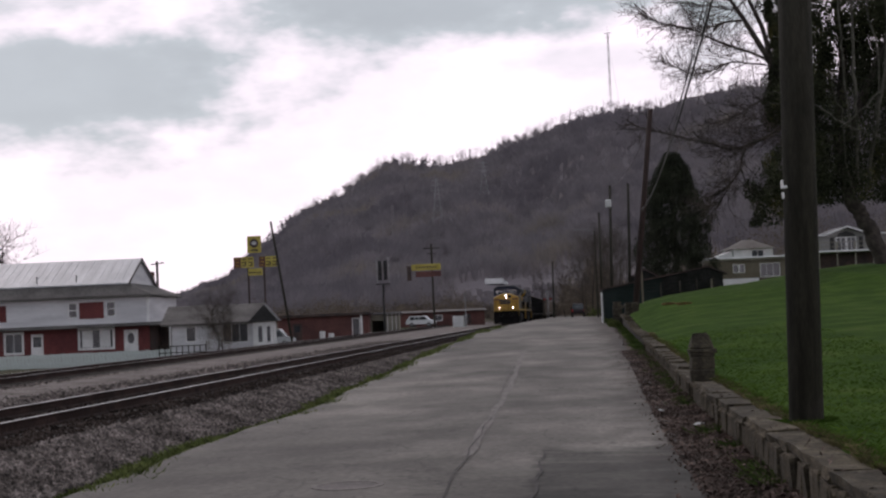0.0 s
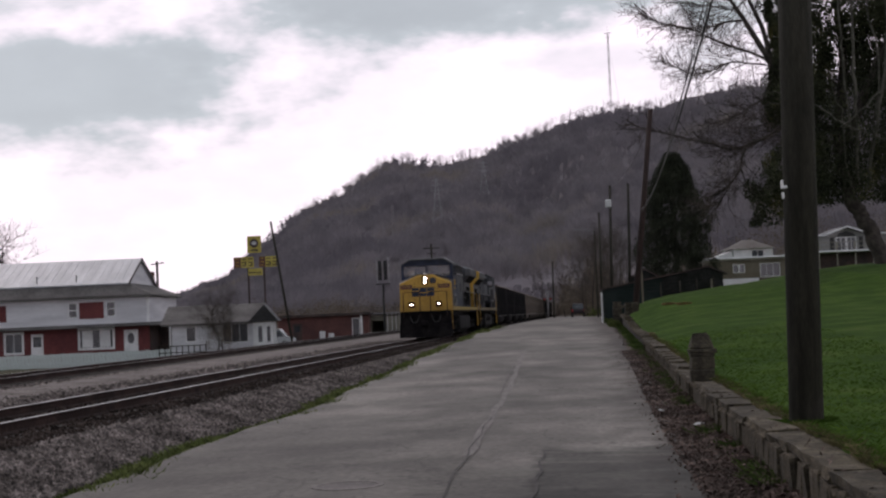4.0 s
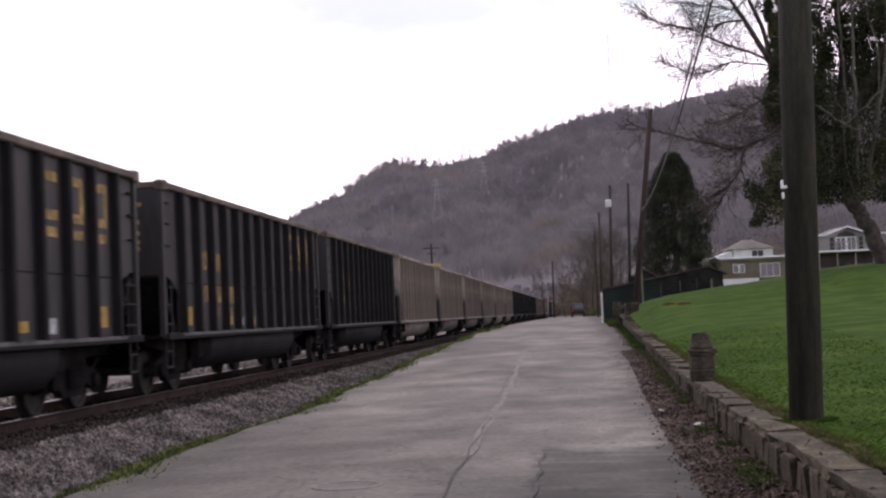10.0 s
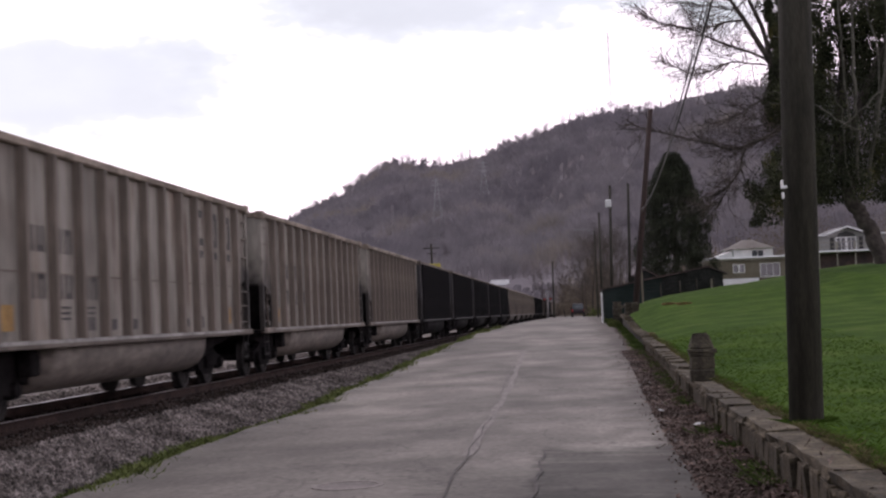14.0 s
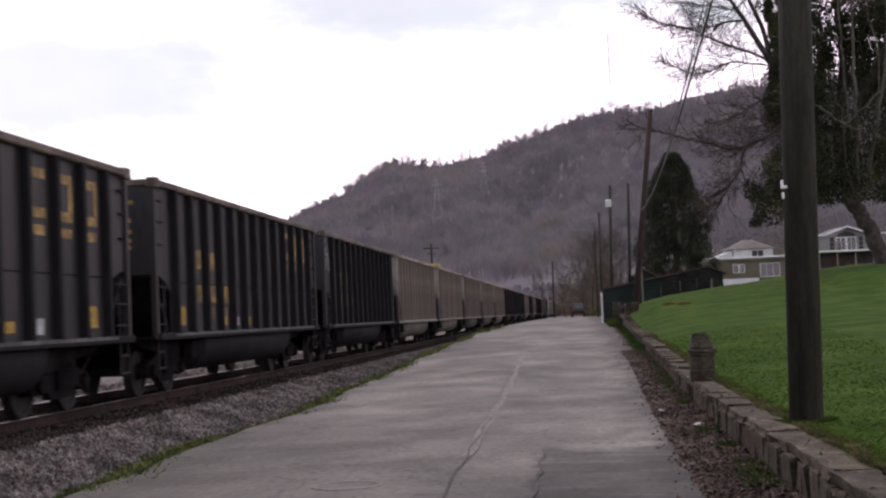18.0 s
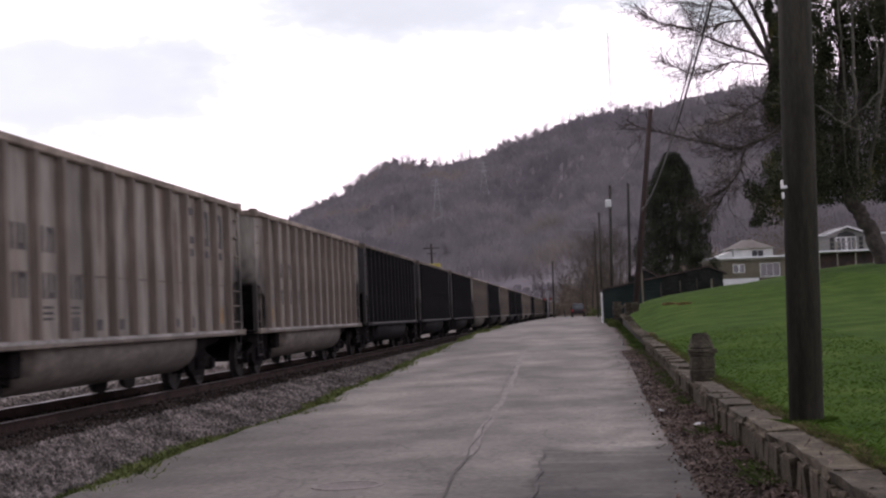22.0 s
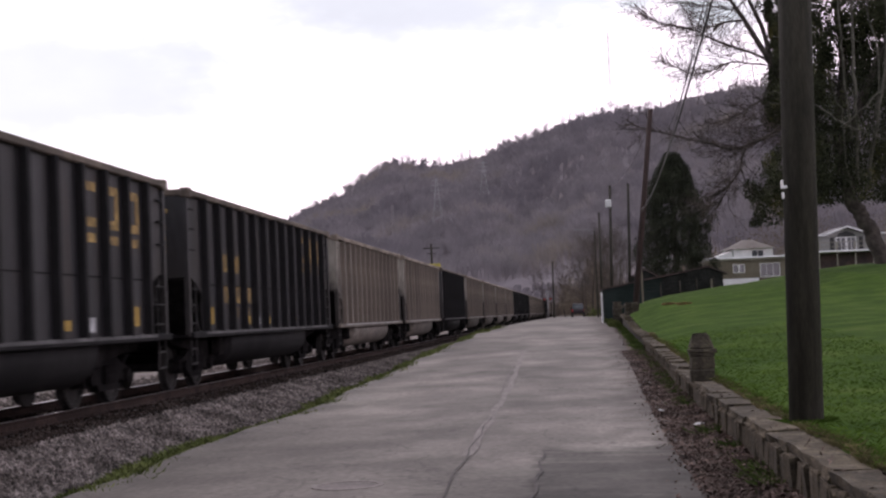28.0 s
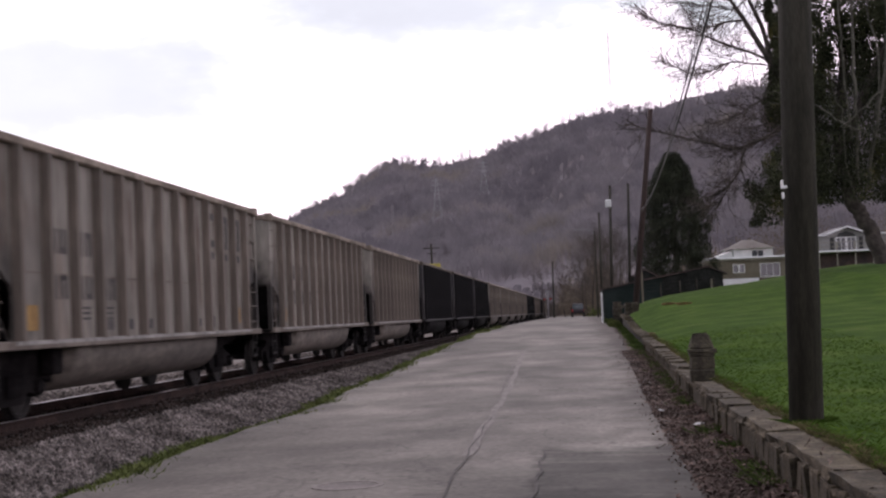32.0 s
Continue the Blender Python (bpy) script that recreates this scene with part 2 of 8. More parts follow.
def glow(name, colour, strength):
    m = bpy.data.materials.new(name)
    m.use_nodes = True
    b = m.node_tree.nodes["Principled BSDF"]
    b.inputs["Base Color"].default_value = (*colour, 1)
    b.inputs["Emission Color"].default_value = (*colour, 1)
    b.inputs["Emission Strength"].default_value = strength
    return m


M = {}
M["asphalt"] = mat("worn_concrete_road", (0.128, 0.1145, 0.104), (0.188, 0.1695, 0.1535), 0.74, 0.8, 14.0, 0.3, stretch=(1, 0.6, 1), fine_amt=0.22, c3=(0.209, 0.19, 0.173), spec=0.22)
weather_road(M["asphalt"])
M["seam"] = mat("road_joint_filler", (0.1, 0.086, 0.082), (0.14, 0.12, 0.115), 0.8, 2.0, 20.0)
M["tar"] = mat("old_tar", (0.035, 0.03, 0.029), (0.07, 0.06, 0.058), 0.8, 2.0, 20.0)
M["joint"] = mat("road_joint_concrete", (0.14, 0.124, 0.117), (0.188, 0.168, 0.158), 0.75, 2.0, 20.0, spec=0.3)
M["grass"] = mat("lawn_grass", (0.0231, 0.055, 0.007004), (0.0451, 0.088, 0.01154), 0.95, 0.8, 18.0, 0.5, fine_amt=0.42, c3=(0.062, 0.09, 0.02), spec=0.05, bump_d=0.03)
M["taupe"] = mat("taupe_shingles", (0.115, 0.1, 0.09), (0.165, 0.147, 0.135), 0.85, 0.5, 5.0, 0.2, fine_amt=0.15)
M["greysiding"] = mat("pale_grey_siding", (0.2, 0.195, 0.19), (0.28, 0.272, 0.265), 0.75, 0.5, 5.0, 0.1, fine_amt=0.1)
M["blade"] = mat("grass_blades", (0.047, 0.09, 0.0115), (0.08, 0.133, 0.022), 0.8, 0.35, 4.0, 0.0, vary=0.25, island=True, spec=0.1)
M["weed"] = mat("verge_weeds", (0.068, 0.092, 0.026), (0.13, 0.148, 0.052), 0.85, 0.8, 4.0, 0.0, vary=0.4, island=True, spec=0.1)
M["drygrass"] = mat("dry_grass", (0.085, 0.075, 0.034), (0.165, 0.138, 0.07), 0.9, 0.8, 4.0, 0.0, vary=0.4, island=True, spec=0.1)
M["field"] = mat("rough_ground", (0.05, 0.06, 0.03), (0.09, 0.082, 0.058), 0.95, 0.12, 3.0, 0.4, fine_amt=0.35, spec=0.1, bump_d=0.05)
M["dirt"] = mat("bare_earth", (0.055, 0.044, 0.037), (0.1, 0.08, 0.068), 0.95, 1.5, 14.0, 0.5, fine_amt=0.4, spec=0.1)
M["leaf_litter"] = mat("dead_leaves", (0.068, 0.047, 0.042), (0.17, 0.122, 0.106), 0.9, 1.2, 8.0, 0.0, vary=0.5, island=True, spec=0.15)
M["raked_leaves"] = mat("raked_tan_leaves", (0.12, 0.07, 0.035), (0.24, 0.145, 0.075), 0.9, 1.2, 8.0, 0.0, vary=0.4, island=True, spec=0.1)
M["gravel_bed"] = mat("ballast_bed", (0.112, 0.091, 0.084), (0.187, 0.157, 0.146), 0.9, 0.9, 16.0, 0.8, fine_amt=0.4, bump_d=0.04)
M["oily"] = mat("oil_stained_ballast", (0.021, 0.015, 0.013), (0.048, 0.035, 0.03), 0.9, 0.9, 16.0, 0.8, fine_amt=0.5, bump_d=0.04)
M["stone_chip"] = mat("ballast_stone", (0.083, 0.069, 0.063), (0.19, 0.16, 0.15), 0.9, 1.2, 12.0, 0.0, vary=0.7, island=True, spec=0.2)
M["rail_rust"] = mat("rail_rust", (0.02, 0.0115, 0.0095), (0.042, 0.025, 0.021), 0.85, 2.0, 20.0, 0.2, spec=0.2)
M["rail_top"] = mat("polished_rail", (0.42, 0.41, 0.42), (0.55, 0.54, 0.55), 0.3, 2.0, 20.0, 0.02, metal=1.0)
M["tie"] = mat("creosote_tie", (0.035, 0.028, 0.024), (0.075, 0.06, 0.05), 0.9, 2.0, 25.0, 0.4, vary=0.25)
M["wallstone"] = mat("sandstone_block", (0.038, 0.029, 0.018), (0.083, 0.066, 0.043), 0.95, 5.0, 26.0, 0.9, vary=0.25, fine_amt=0.6, c3=(0.125, 0.108, 0.083))
M["pierstone"] = mat("sooty_pier_stone", (0.028, 0.023, 0.016), (0.06, 0.05, 0.035), 0.9, 5.0, 26.0, 0.7, vary=0.2, fine_amt=0.45, c3=(0.05, 0.051, 0.029))
M["mortar"] = mat("wall_core", (0.03, 0.027, 0.024), (0.055, 0.048, 0.042), 0.95, 4.0, 30.0, 0.5)
M["polewood"] = mat("weathered_pole_wood", (0.0195, 0.0175, 0.0125), (0.036, 0.0325, 0.0245), 0.9, 2.5, 24.0, 0.5, stretch=(5, 5, 0.5), vary=0.1)
M["polered"] = mat("reddish_creosoted_wood", (0.022, 0.0125, 0.011), (0.043, 0.025, 0.0225), 0.9, 2.5, 24.0, 0.5, stretch=(5, 5, 0.5))
M["bark"] = mat("tree_bark", (0.03, 0.024, 0.021), (0.065, 0.054, 0.047), 0.95, 3.0, 25.0, 0.5)
M["twig"] = mat("bare_twigs", (0.042, 0.034, 0.031), (0.085, 0.068, 0.06), 0.95, 1.0, 9.0, 0.0, vary=0.3, island=True)
M["needles"] = mat("evergreen_needles", (0.031, 0.035, 0.025), (0.056, 0.062, 0.042), 0.85, 0.8, 7.0, 0.0, vary=0.25, island=True, spec=0.1)
M["ivy"] = mat("dark_ivy_leaves", (0.026, 0.03, 0.018), (0.055, 0.06, 0.033), 0.8, 0.5, 7.0, 0.0, vary=0.4, island=True, spec=0.15, c3=(0.085, 0.08, 0.03))
M["stem_grey"] = mat("pale_grey_bark", (0.048, 0.045, 0.036), (0.1, 0.094, 0.077), 0.9, 2.0, 12.0, 0.2, vary=0.1)
# hill and forest tones are lifted towards mauve to stand for distance haze
M["hill"] = mat("hazed_wooded_slope", (0.16, 0.144, 0.159), (0.206, 0.185, 0.196), 1.0, 0.011, 0.07, 0.0, fine_amt=0.09, c3=(0.18, 0.158, 0.147), spec=0.0)
M["hilltree"] = mat("hazed_leafless_forest", (0.188, 0.169, 0.189), (0.258, 0.233, 0.248), 1.0, 0.013, 0.06, 0.0, vary=0.07, island=True, spec=0.0, c3=(0.255, 0.222, 0.2), fine_amt=0.16)
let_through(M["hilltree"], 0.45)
M["footweed"] = mat("wall_foot_weeds", (0.045, 0.074, 0.017), (0.08, 0.11, 0.032), 0.85, 0.8, 4.0, 0.0, vary=0.4, island=True, spec=0.1)
M["brush"] = mat("spring_brush", (0.13, 0.102, 0.084), (0.21, 0.171, 0.133), 0.95, 0.5, 5.0, 0.0, vary=0.35, island=True, spec=0.1)
M["stained_stone"] = mat("oil_stained_ballast_stone", (0.022, 0.016, 0.014), (0.055, 0.041, 0.036), 0.95, 1.2, 12.0, 0.0, vary=0.5, island=True, spec=0.1)
# train
M["black"] = mat("black_car_paint", (0.014, 0.0132, 0.0155), (0.029, 0.0272, 0.031), 0.5, 0.8, 10.0, 0.08, stretch=(1, 1, 0.25), vary=0.2, c3=(0.046, 0.038, 0.037))
# body black taken darker, so that posts show their shaded sides
M["blackpost"] = mat("shaded_black_paint", (0.0075, 0.007, 0.008), (0.015, 0.0136, 0.0148), 0.75, 1.2, 12.0, 0.08, stretch=(1, 1, 0.25), spec=0.15)
M["tan"] = mat("weathered_aluminium", (0.17, 0.153, 0.133), (0.265, 0.239, 0.211), 0.62, 1.1, 7.0, 0.08, stretch=(1, 1, 0.25), vary=0.12, c3=(0.19, 0.145, 0.115), fine_amt=0.26)
# tub tan is darkened for soot and for the shade beneath the body
M["tubtan"] = mat("shaded_sooty_tub", (0.078, 0.067, 0.058), (0.148, 0.127, 0.11), 0.75, 0.7, 6.0, 0.08, stretch=(1, 0.6, 1.5), vary=0.2, fine_amt=0.3)
# sheet tan taken darker for grime and for the posts' shaded sides
M["tanpost"] = mat("grimy_shaded_post", (0.1, 0.078, 0.065), (0.172, 0.142, 0.12), 0.7, 1.0, 9.0, 0.08, stretch=(1, 1, 0.22), vary=0.15, fine_amt=0.25)
M["rung"] = mat("dull_brown_grab_iron", (0.07, 0.055, 0.046), (0.12, 0.095, 0.08), 0.6, 2.0, 9.0, 0.05)
M["tan_label"] = mat("faded_orange_label", (0.24, 0.13, 0.035), (0.33, 0.19, 0.06), 0.6, 3.0, 18.0, 0.0)
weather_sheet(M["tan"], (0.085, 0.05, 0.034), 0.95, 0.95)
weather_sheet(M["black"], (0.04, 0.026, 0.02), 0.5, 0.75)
# chord tone darkened to stand as a silhouette against the bright sky
M["chord_dark"] = mat("backlit_top_chord", (0.075, 0.058, 0.047), (0.14, 0.108, 0.086), 0.75, 1.2, 10.0, 0.2, fine_amt=0.3)
M["end_gold"] = mat("gold_end_marks", (0.22, 0.14, 0.05), (0.33, 0.22, 0.08), 0.65, 3.0, 18.0, 0.0, fine_amt=0.4)
M["chalk"] = mat("white_spray_paint", (0.2, 0.2, 0.21), (0.34, 0.34, 0.35), 0.7, 3.0, 18.0, 0.0, fine_amt=0.4)
M["sill_pale"] = mat("pale_sill_line", (0.2, 0.19, 0.18), (0.32, 0.3, 0.285), 0.6, 1.2, 9.0, 0.1, fine_amt=0.35)
M["sill_grey"] = mat("grey_sill_line", (0.05, 0.048, 0.05), (0.1, 0.096, 0.098), 0.6, 1.2, 9.0, 0.1, fine_amt=0.4)
M["chord"] = mat("dusty_top_chord", (0.16, 0.125, 0.1), (0.28, 0.225, 0.185), 0.75, 1.2, 10.0, 0.2, fine_amt=0.3)
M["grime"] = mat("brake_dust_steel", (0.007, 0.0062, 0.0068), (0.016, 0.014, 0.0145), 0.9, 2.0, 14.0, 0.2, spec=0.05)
M["wheel"] = mat("wheel_steel", (0.009, 0.0078, 0.0078), (0.021, 0.0185, 0.018), 0.7, 2.0, 14.0, 0.1, spec=0.3)
M["coal"] = mat("coal", (0.008, 0.008, 0.009), (0.025, 0.024, 0.025), 0.6, 3.0, 9.0, 0.9, bump_d=0.1)
M["letter_gold"] = mat("faded_gold_lettering", (0.2, 0.125, 0.045), (0.37, 0.235, 0.08), 0.65, 3.0, 12.0, 0.0, fine_amt=0.5)
M["letter_dark"] = mat("faded_dark_lettering", (0.036, 0.032, 0.033), (0.075, 0.066, 0.064), 0.65, 3.0, 18.0, 0.0, fine_amt=0.4)
M["label_yellow"] = mat("yellow_label", (0.3, 0.18, 0.03), (0.42, 0.26, 0.05), 0.6, 3.0, 18.0, 0.0)
M["label_white"] = mat("white_label", (0.3, 0.3, 0.31), (0.45, 0.45, 0.46), 0.6, 3.0, 18.0, 0.0)
M["loco_blue"] = mat("dark_blue_enamel", (0.009, 0.0148, 0.034), (0.0155, 0.025, 0.056), 0.45, 0.7, 9.0, 0.05, c3=(0.033, 0.035, 0.05), spec=0.3, stretch=(1, 1, 0.4))
M["loco_grey"] = mat("grey_enamel", (0.046, 0.049, 0.057), (0.073, 0.077, 0.087), 0.48, 0.6, 9.0, 0.05, stretch=(1, 1, 0.3), c3=(0.06, 0.057, 0.058), spec=0.35)
M["loco_yellow"] = mat("yellow_enamel", (0.37, 0.205, 0.026), (0.49, 0.283, 0.042), 0.45, 0.9, 10.0, 0.05, c3=(0.27, 0.175, 0.04), spec=0.4, fine_amt=0.16)
M["loco_roof"] = mat("sooty_roof", (0.03, 0.03, 0.034), (0.06, 0.06, 0.066), 0.6, 1.0, 9.0, 0.1)
M["dark_glass"] = mat("cab_glass", (0.006, 0.007, 0.009), (0.013, 0.015, 0.018), 0.12, 1.0, 5.0, 0.0, spec=0.25)
M["truck_dust"] = mat("dusty_truck_castings", (0.0055, 0.005, 0.005), (0.0165, 0.015, 0.0147), 0.8, 2.0, 12.0, 0.15, spec=0.05)
M["cab_pane"] = glass("clear_cab_glass")
M["ditchglow"] = glow("ditch_light_glow", (1.0, 0.75, 0.55), 30.0)
M["stripe"] = mat("dulled_yellow_stripe", (0.13, 0.098, 0.055), (0.2, 0.152, 0.085), 0.6, 0.9, 9.0, 0.05, fine_amt=0.25, stretch=(1, 1, 0.4))
M["tank"] = mat("dusty_grey_tank", (0.019, 0.0185, 0.019), (0.038, 0.0365, 0.037), 0.8, 0.9, 9.0, 0.1, fine_amt=0.25, spec=0.06)
M["stripe_yellow"] = mat("worn_yellow_stripe", (0.3, 0.2, 0.05), (0.43, 0.3, 0.08), 0.55, 0.9, 9.0, 0.05, fine_amt=0.25, stretch=(1, 1, 0.4), c3=(0.24, 0.12, 0.05))
M["panel_pale"] = mat("pale_grey_panel", (0.16, 0.16, 0.155), (0.24, 0.24, 0.23), 0.6, 1.2, 9.0, 0.05, fine_amt=0.2)
M["emblem_blue"] = mat("blue_emblem_paint", (0.013, 0.018, 0.034), (0.021, 0.028, 0.05), 0.5, 0.7, 9.0, 0.0, spec=0.25)
M["lampglow"] = glow("headlight_glow", (1.0, 0.9, 0.74), 60.0)
M["redglow"] = glow("crossing_lamp_glow", (0.3, 0.03, 0.025), 0.05)
M["tailglow"] = glow("tail_lamp_glow", (0.5, 0.03, 0.03), 0.1)
# buildings and roadside
M["siding"] = mat("white_siding", (0.52, 0.52, 0.55), (0.66, 0.66, 0.69), 0.7, 0.4, 5.0, 0.1, stretch=(0.4, 0.4, 3), fine_amt=0.08)
M["redwall"] = mat("barn_red_boards", (0.105, 0.024, 0.026), (0.16, 0.038, 0.038), 0.75, 0.6, 6.0, 0.1, fine_amt=0.15)
M["brick_red"] = mat("dull_red_brick", (0.085, 0.036, 0.034), (0.135, 0.056, 0.05), 0.85, 0.5, 7.0, 0.2, fine_amt=0.25)
M["shingle"] = mat("grey_shingles", (0.15, 0.145, 0.153), (0.23, 0.222, 0.23), 0.85, 0.5, 5.0, 0.3, fine_amt=0.18)
M["metalroof"] = mat("pale_metal_roof", (0.36, 0.37, 0.4), (0.48, 0.49, 0.52), 0.45, 0.3, 4.0, 0.05, stretch=(3, 0.3, 1), fine_amt=0.1)
M["white"] = mat("white_paint", (0.62, 0.62, 0.63), (0.76, 0.76, 0.77), 0.6, 0.8, 6.0, 0.05, fine_amt=0.08)
M["window"] = mat("window_glass", (0.025, 0.03, 0.036), (0.05, 0.055, 0.065), 0.12, 0.4, 3.0, 0.0, spec=0.7)
M["darkshed"] = mat("dark_weathered_boards", (0.014, 0.015, 0.0138), (0.029, 0.0305, 0.029), 0.85, 0.8, 6.0, 0.1, fine_amt=0.3, spec=0.15)
M["signalblack"] = mat("black_signal_paint", (0.009, 0.009, 0.01), (0.018, 0.018, 0.019), 0.6, 1.0, 5.0, 0.0)
M["brown_shingle"] = mat("weathered_brown_shingles", (0.085, 0.077, 0.075), (0.135, 0.123, 0.12), 0.9, 0.5, 5.0, 0.3, fine_amt=0.22)
M["fence_net"] = mat("pale_green_fence", (0.42, 0.48, 0.47), (0.56, 0.61, 0.6), 0.8, 0.5, 5.0, 0.1, fine_amt=0.15)
M["olive"] = mat("olive_tan_siding", (0.105, 0.09, 0.062), (0.15, 0.13, 0.094), 0.75, 0.5, 5.0, 0.1, fine_amt=0.12)
M["beige"] = mat("beige_siding", (0.17, 0.158, 0.125), (0.235, 0.22, 0.18), 0.75, 0.5, 5.0, 0.1, fine_amt=0.1)
M["greenshed"] = mat("dark_green_sheet", (0.012, 0.02, 0.019), (0.024, 0.035, 0.033), 0.8, 0.5, 6.0, 0.1, fine_amt=0.15, spec=0.2)
M["signyellow"] = mat("sign_yellow", (0.34, 0.275, 0.045), (0.43, 0.355, 0.07), 0.5, 1.0, 5.0, 0.0, fine_amt=0.08)
M["signdark"] = mat("sign_dark", (0.03, 0.02, 0.02), (0.06, 0.035, 0.03), 0.6, 1.0, 5.0, 0.0)
M["pylon"] = mat("dull_pylon_steel", (0.26, 0.26, 0.27), (0.36, 0.36, 0.37), 0.7, 0.2, 4.0, 0.0, fine_amt=0.1)
M["steel"] = mat("galvanised_steel", (0.22, 0.22, 0.23), (0.34, 0.34, 0.35), 0.5, 1.0, 9.0, 0.05, metal=0.7)
M["carwhite"] = mat("white_car_paint", (0.55, 0.56, 0.58), (0.66, 0.67, 0.69), 0.25, 0.5, 4.0, 0.0, spec=0.6, fine_amt=0.04)
M["carsilver"] = mat("silver_car_paint", (0.36, 0.38, 0.4), (0.48, 0.5, 0.52), 0.25, 0.5, 4.0, 0.0, spec=0.6, metal=0.4, fine_amt=0.04)
M["cardark"] = mat("dark_maroon_paint", (0.014, 0.009, 0.012), (0.026, 0.014, 0.018), 0.4, 0.5, 4.0, 0.0, spec=0.3, fine_amt=0.05)
M["rubber"] = mat("tyre_rubber", (0.02, 0.02, 0.02), (0.035, 0.035, 0.035), 0.85, 2.0, 20.0, 0.1)
M["cable"] = mat("black_cable", (0.015, 0.015, 0.016), (0.025, 0.025, 0.027), 0.6, 2.0, 9.0, 0.0)


# ---- mesh helpers ----
def box(bm, x0, x1, y0, y1, z0, z1, bevel=0.0):
    m = Matrix.LocRotScale(((x0 + x1) / 2, (y0 + y1) / 2, (z0 + z1) / 2), None, (abs(x1 - x0), abs(y1 - y0), abs(z1 - z0)))
    vs = bmesh.ops.create_cube(bm, size=1.0, matrix=m)["verts"]
    if bevel:
        es = list({e for v in vs for e in v.link_edges})
        bmesh.ops.bevel(bm, geom=es, offset=bevel, segments=1, affect="EDGES")


def rod(bm, p, q, r0, r1=None, n=8, caps=True):
    """A tapered rod from p to q."""
    p, q = Vector(p), Vector(q)
    r1 = r0 if r1 is None else r1
    axis = q - p
    if axis.length < 1e-6:
        return
    rot = axis.to_track_quat("Z", "Y").to_matrix()
    a, b = [], []
    for i in range(n):
        c = Vector((math.cos(2 * math.pi * i / n), math.sin(2 * math.pi * i / n), 0))
        a.append(bm.verts.new(p + rot @ (c * r0)))
        b.append(bm.verts.new(q + rot @ (c * r1)))
    for i in range(n):
        bm.faces.new((a[i], a[(i + 1) % n], b[(i + 1) % n], b[i]))
    if caps and n > 2:
        bm.faces.new(a[::-1])
        bm.faces.new(b)


def prism(bm, poly, axis, lo, hi):
    """A polygon of pairs pushed along an axis: x takes (y, z), y takes (x, z), z takes (x, y)."""
    def at(p, w):
        return (w, *p) if axis == "x" else (p[0], w, p[1]) if axis == "y" else (*p, w)
    a = [bm.verts.new(at(p, lo)) for p in poly]
    b = [bm.verts.new(at(p, hi)) for p in poly]
    n = len(poly)
    bm.faces.new(a[::-1])
    bm.faces.new(b)
    for i in range(n):
        bm.faces.new((a[i], a[(i + 1) % n], b[(i + 1) % n], b[i]))
    bmesh.ops.recalc_face_normals(bm, faces=bm.faces[:])


def loft(bm, rings, close=True, caps=True):
    """Skin over rings of equally many points."""
    vs = [[bm.verts.new(p) for p in r] for r in rings]
    n = len(vs[0])
    for a, b in zip(vs, vs[1:]):
        for i in range(n if close else n - 1):
            bm.faces.new((a[i], a[(i + 1) % n], b[(i + 1) % n], b[i]))
    if caps and close:
        bm.faces.new(vs[0][::-1])
        bm.faces.new(vs[-1])
    bmesh.ops.recalc_face_normals(bm, faces=bm.faces[:])


def wall_with_holes(bm, x0, x1, z0, z1, y0, y1, holes):
    """A wall slab with rectangular openings (x0, x1, z0, z1) cut through it."""
    xs = sorted({x0, x1, *[h[0] for h in holes], *[h[1] for h in holes]})
    zs = sorted({z0, z1, *[h[2] for h in holes], *[h[3] for h in holes]})
    for xa, xb in zip(xs, xs[1:]):
        run = None
        for za, zb in zip(zs, zs[1:]):
            cx, cz = (xa + xb) / 2, (za + zb) / 2
            if not any(h[0] < cx < h[1] and h[2] < cz < h[3] for h in holes):
                if run and run[1] == za:
                    run[1] = zb
                else:
                    if run:
                        box(bm, xa, xb, y0, y1, *run)
                    run = [za, zb]
            elif run:
                box(bm, xa, xb, y0, y1, *run)
                run = None
        if run:
            box(bm, xa, xb, y0, y1, *run)
    bmesh.ops.remove_doubles(bm, verts=bm.verts[:], dist=1e-4)


def wall_along(bm, x0, x1, y0, y1, z0, z1, holes):
    """The same for a wall that runs along y, its openings given as (y0, y1, z0, z1)."""
    tmp = bmesh.new()
    wall_with_holes(tmp, y0, y1, z0, z1, x0, x1, holes)
    made = {v: bm.verts.new((v.co.y, v.co.x, v.co.z)) for v in tmp.verts}
    for f in tmp.faces:
        bm.faces.new([made[v] for v in f.verts][::-1])
    tmp.free()


def mesh_of(name, bm, material, smooth=False):
    me = bpy.data.meshes.new(name)
    bm.to_mesh(me)
    bm.free()
    me.materials.append(material)
    if smooth:
        for p in me.polygons:
            p.use_smooth = True
    return me


def part(name, bm, material, parent, label="", smooth=False):
    me = bm if isinstance(bm, bpy.types.Mesh) else mesh_of(name, bm, material, smooth)
    ob = new(name, me)
    ob.parent = parent
    return tagged(ob, label)


def raw(name, verts, faces, material, smooth=False):
    me = bpy.data.meshes.new(name)
    me.from_pydata(verts, [], faces)
    me.materials.append(material)
    if smooth:
        for p in me.polygons:
            p.use_smooth = True
    return me


def thing(name, label, category, m=None, group="", kind=""):
    ob = new(name)
    if m is not None:
        ob.matrix_basis = m
    return tagged(ob, label, category, group, kind)


def single(name, bm, material, label, category, m=None, group="", kind="", smooth=False):
    ob = new(name, bm if isinstance(bm, bpy.types.Mesh) else mesh_of(name, bm, material, smooth))
    if m is not None:
        ob.matrix_basis = m
    return tagged(ob, label, category, group, kind)


B = bmesh.new


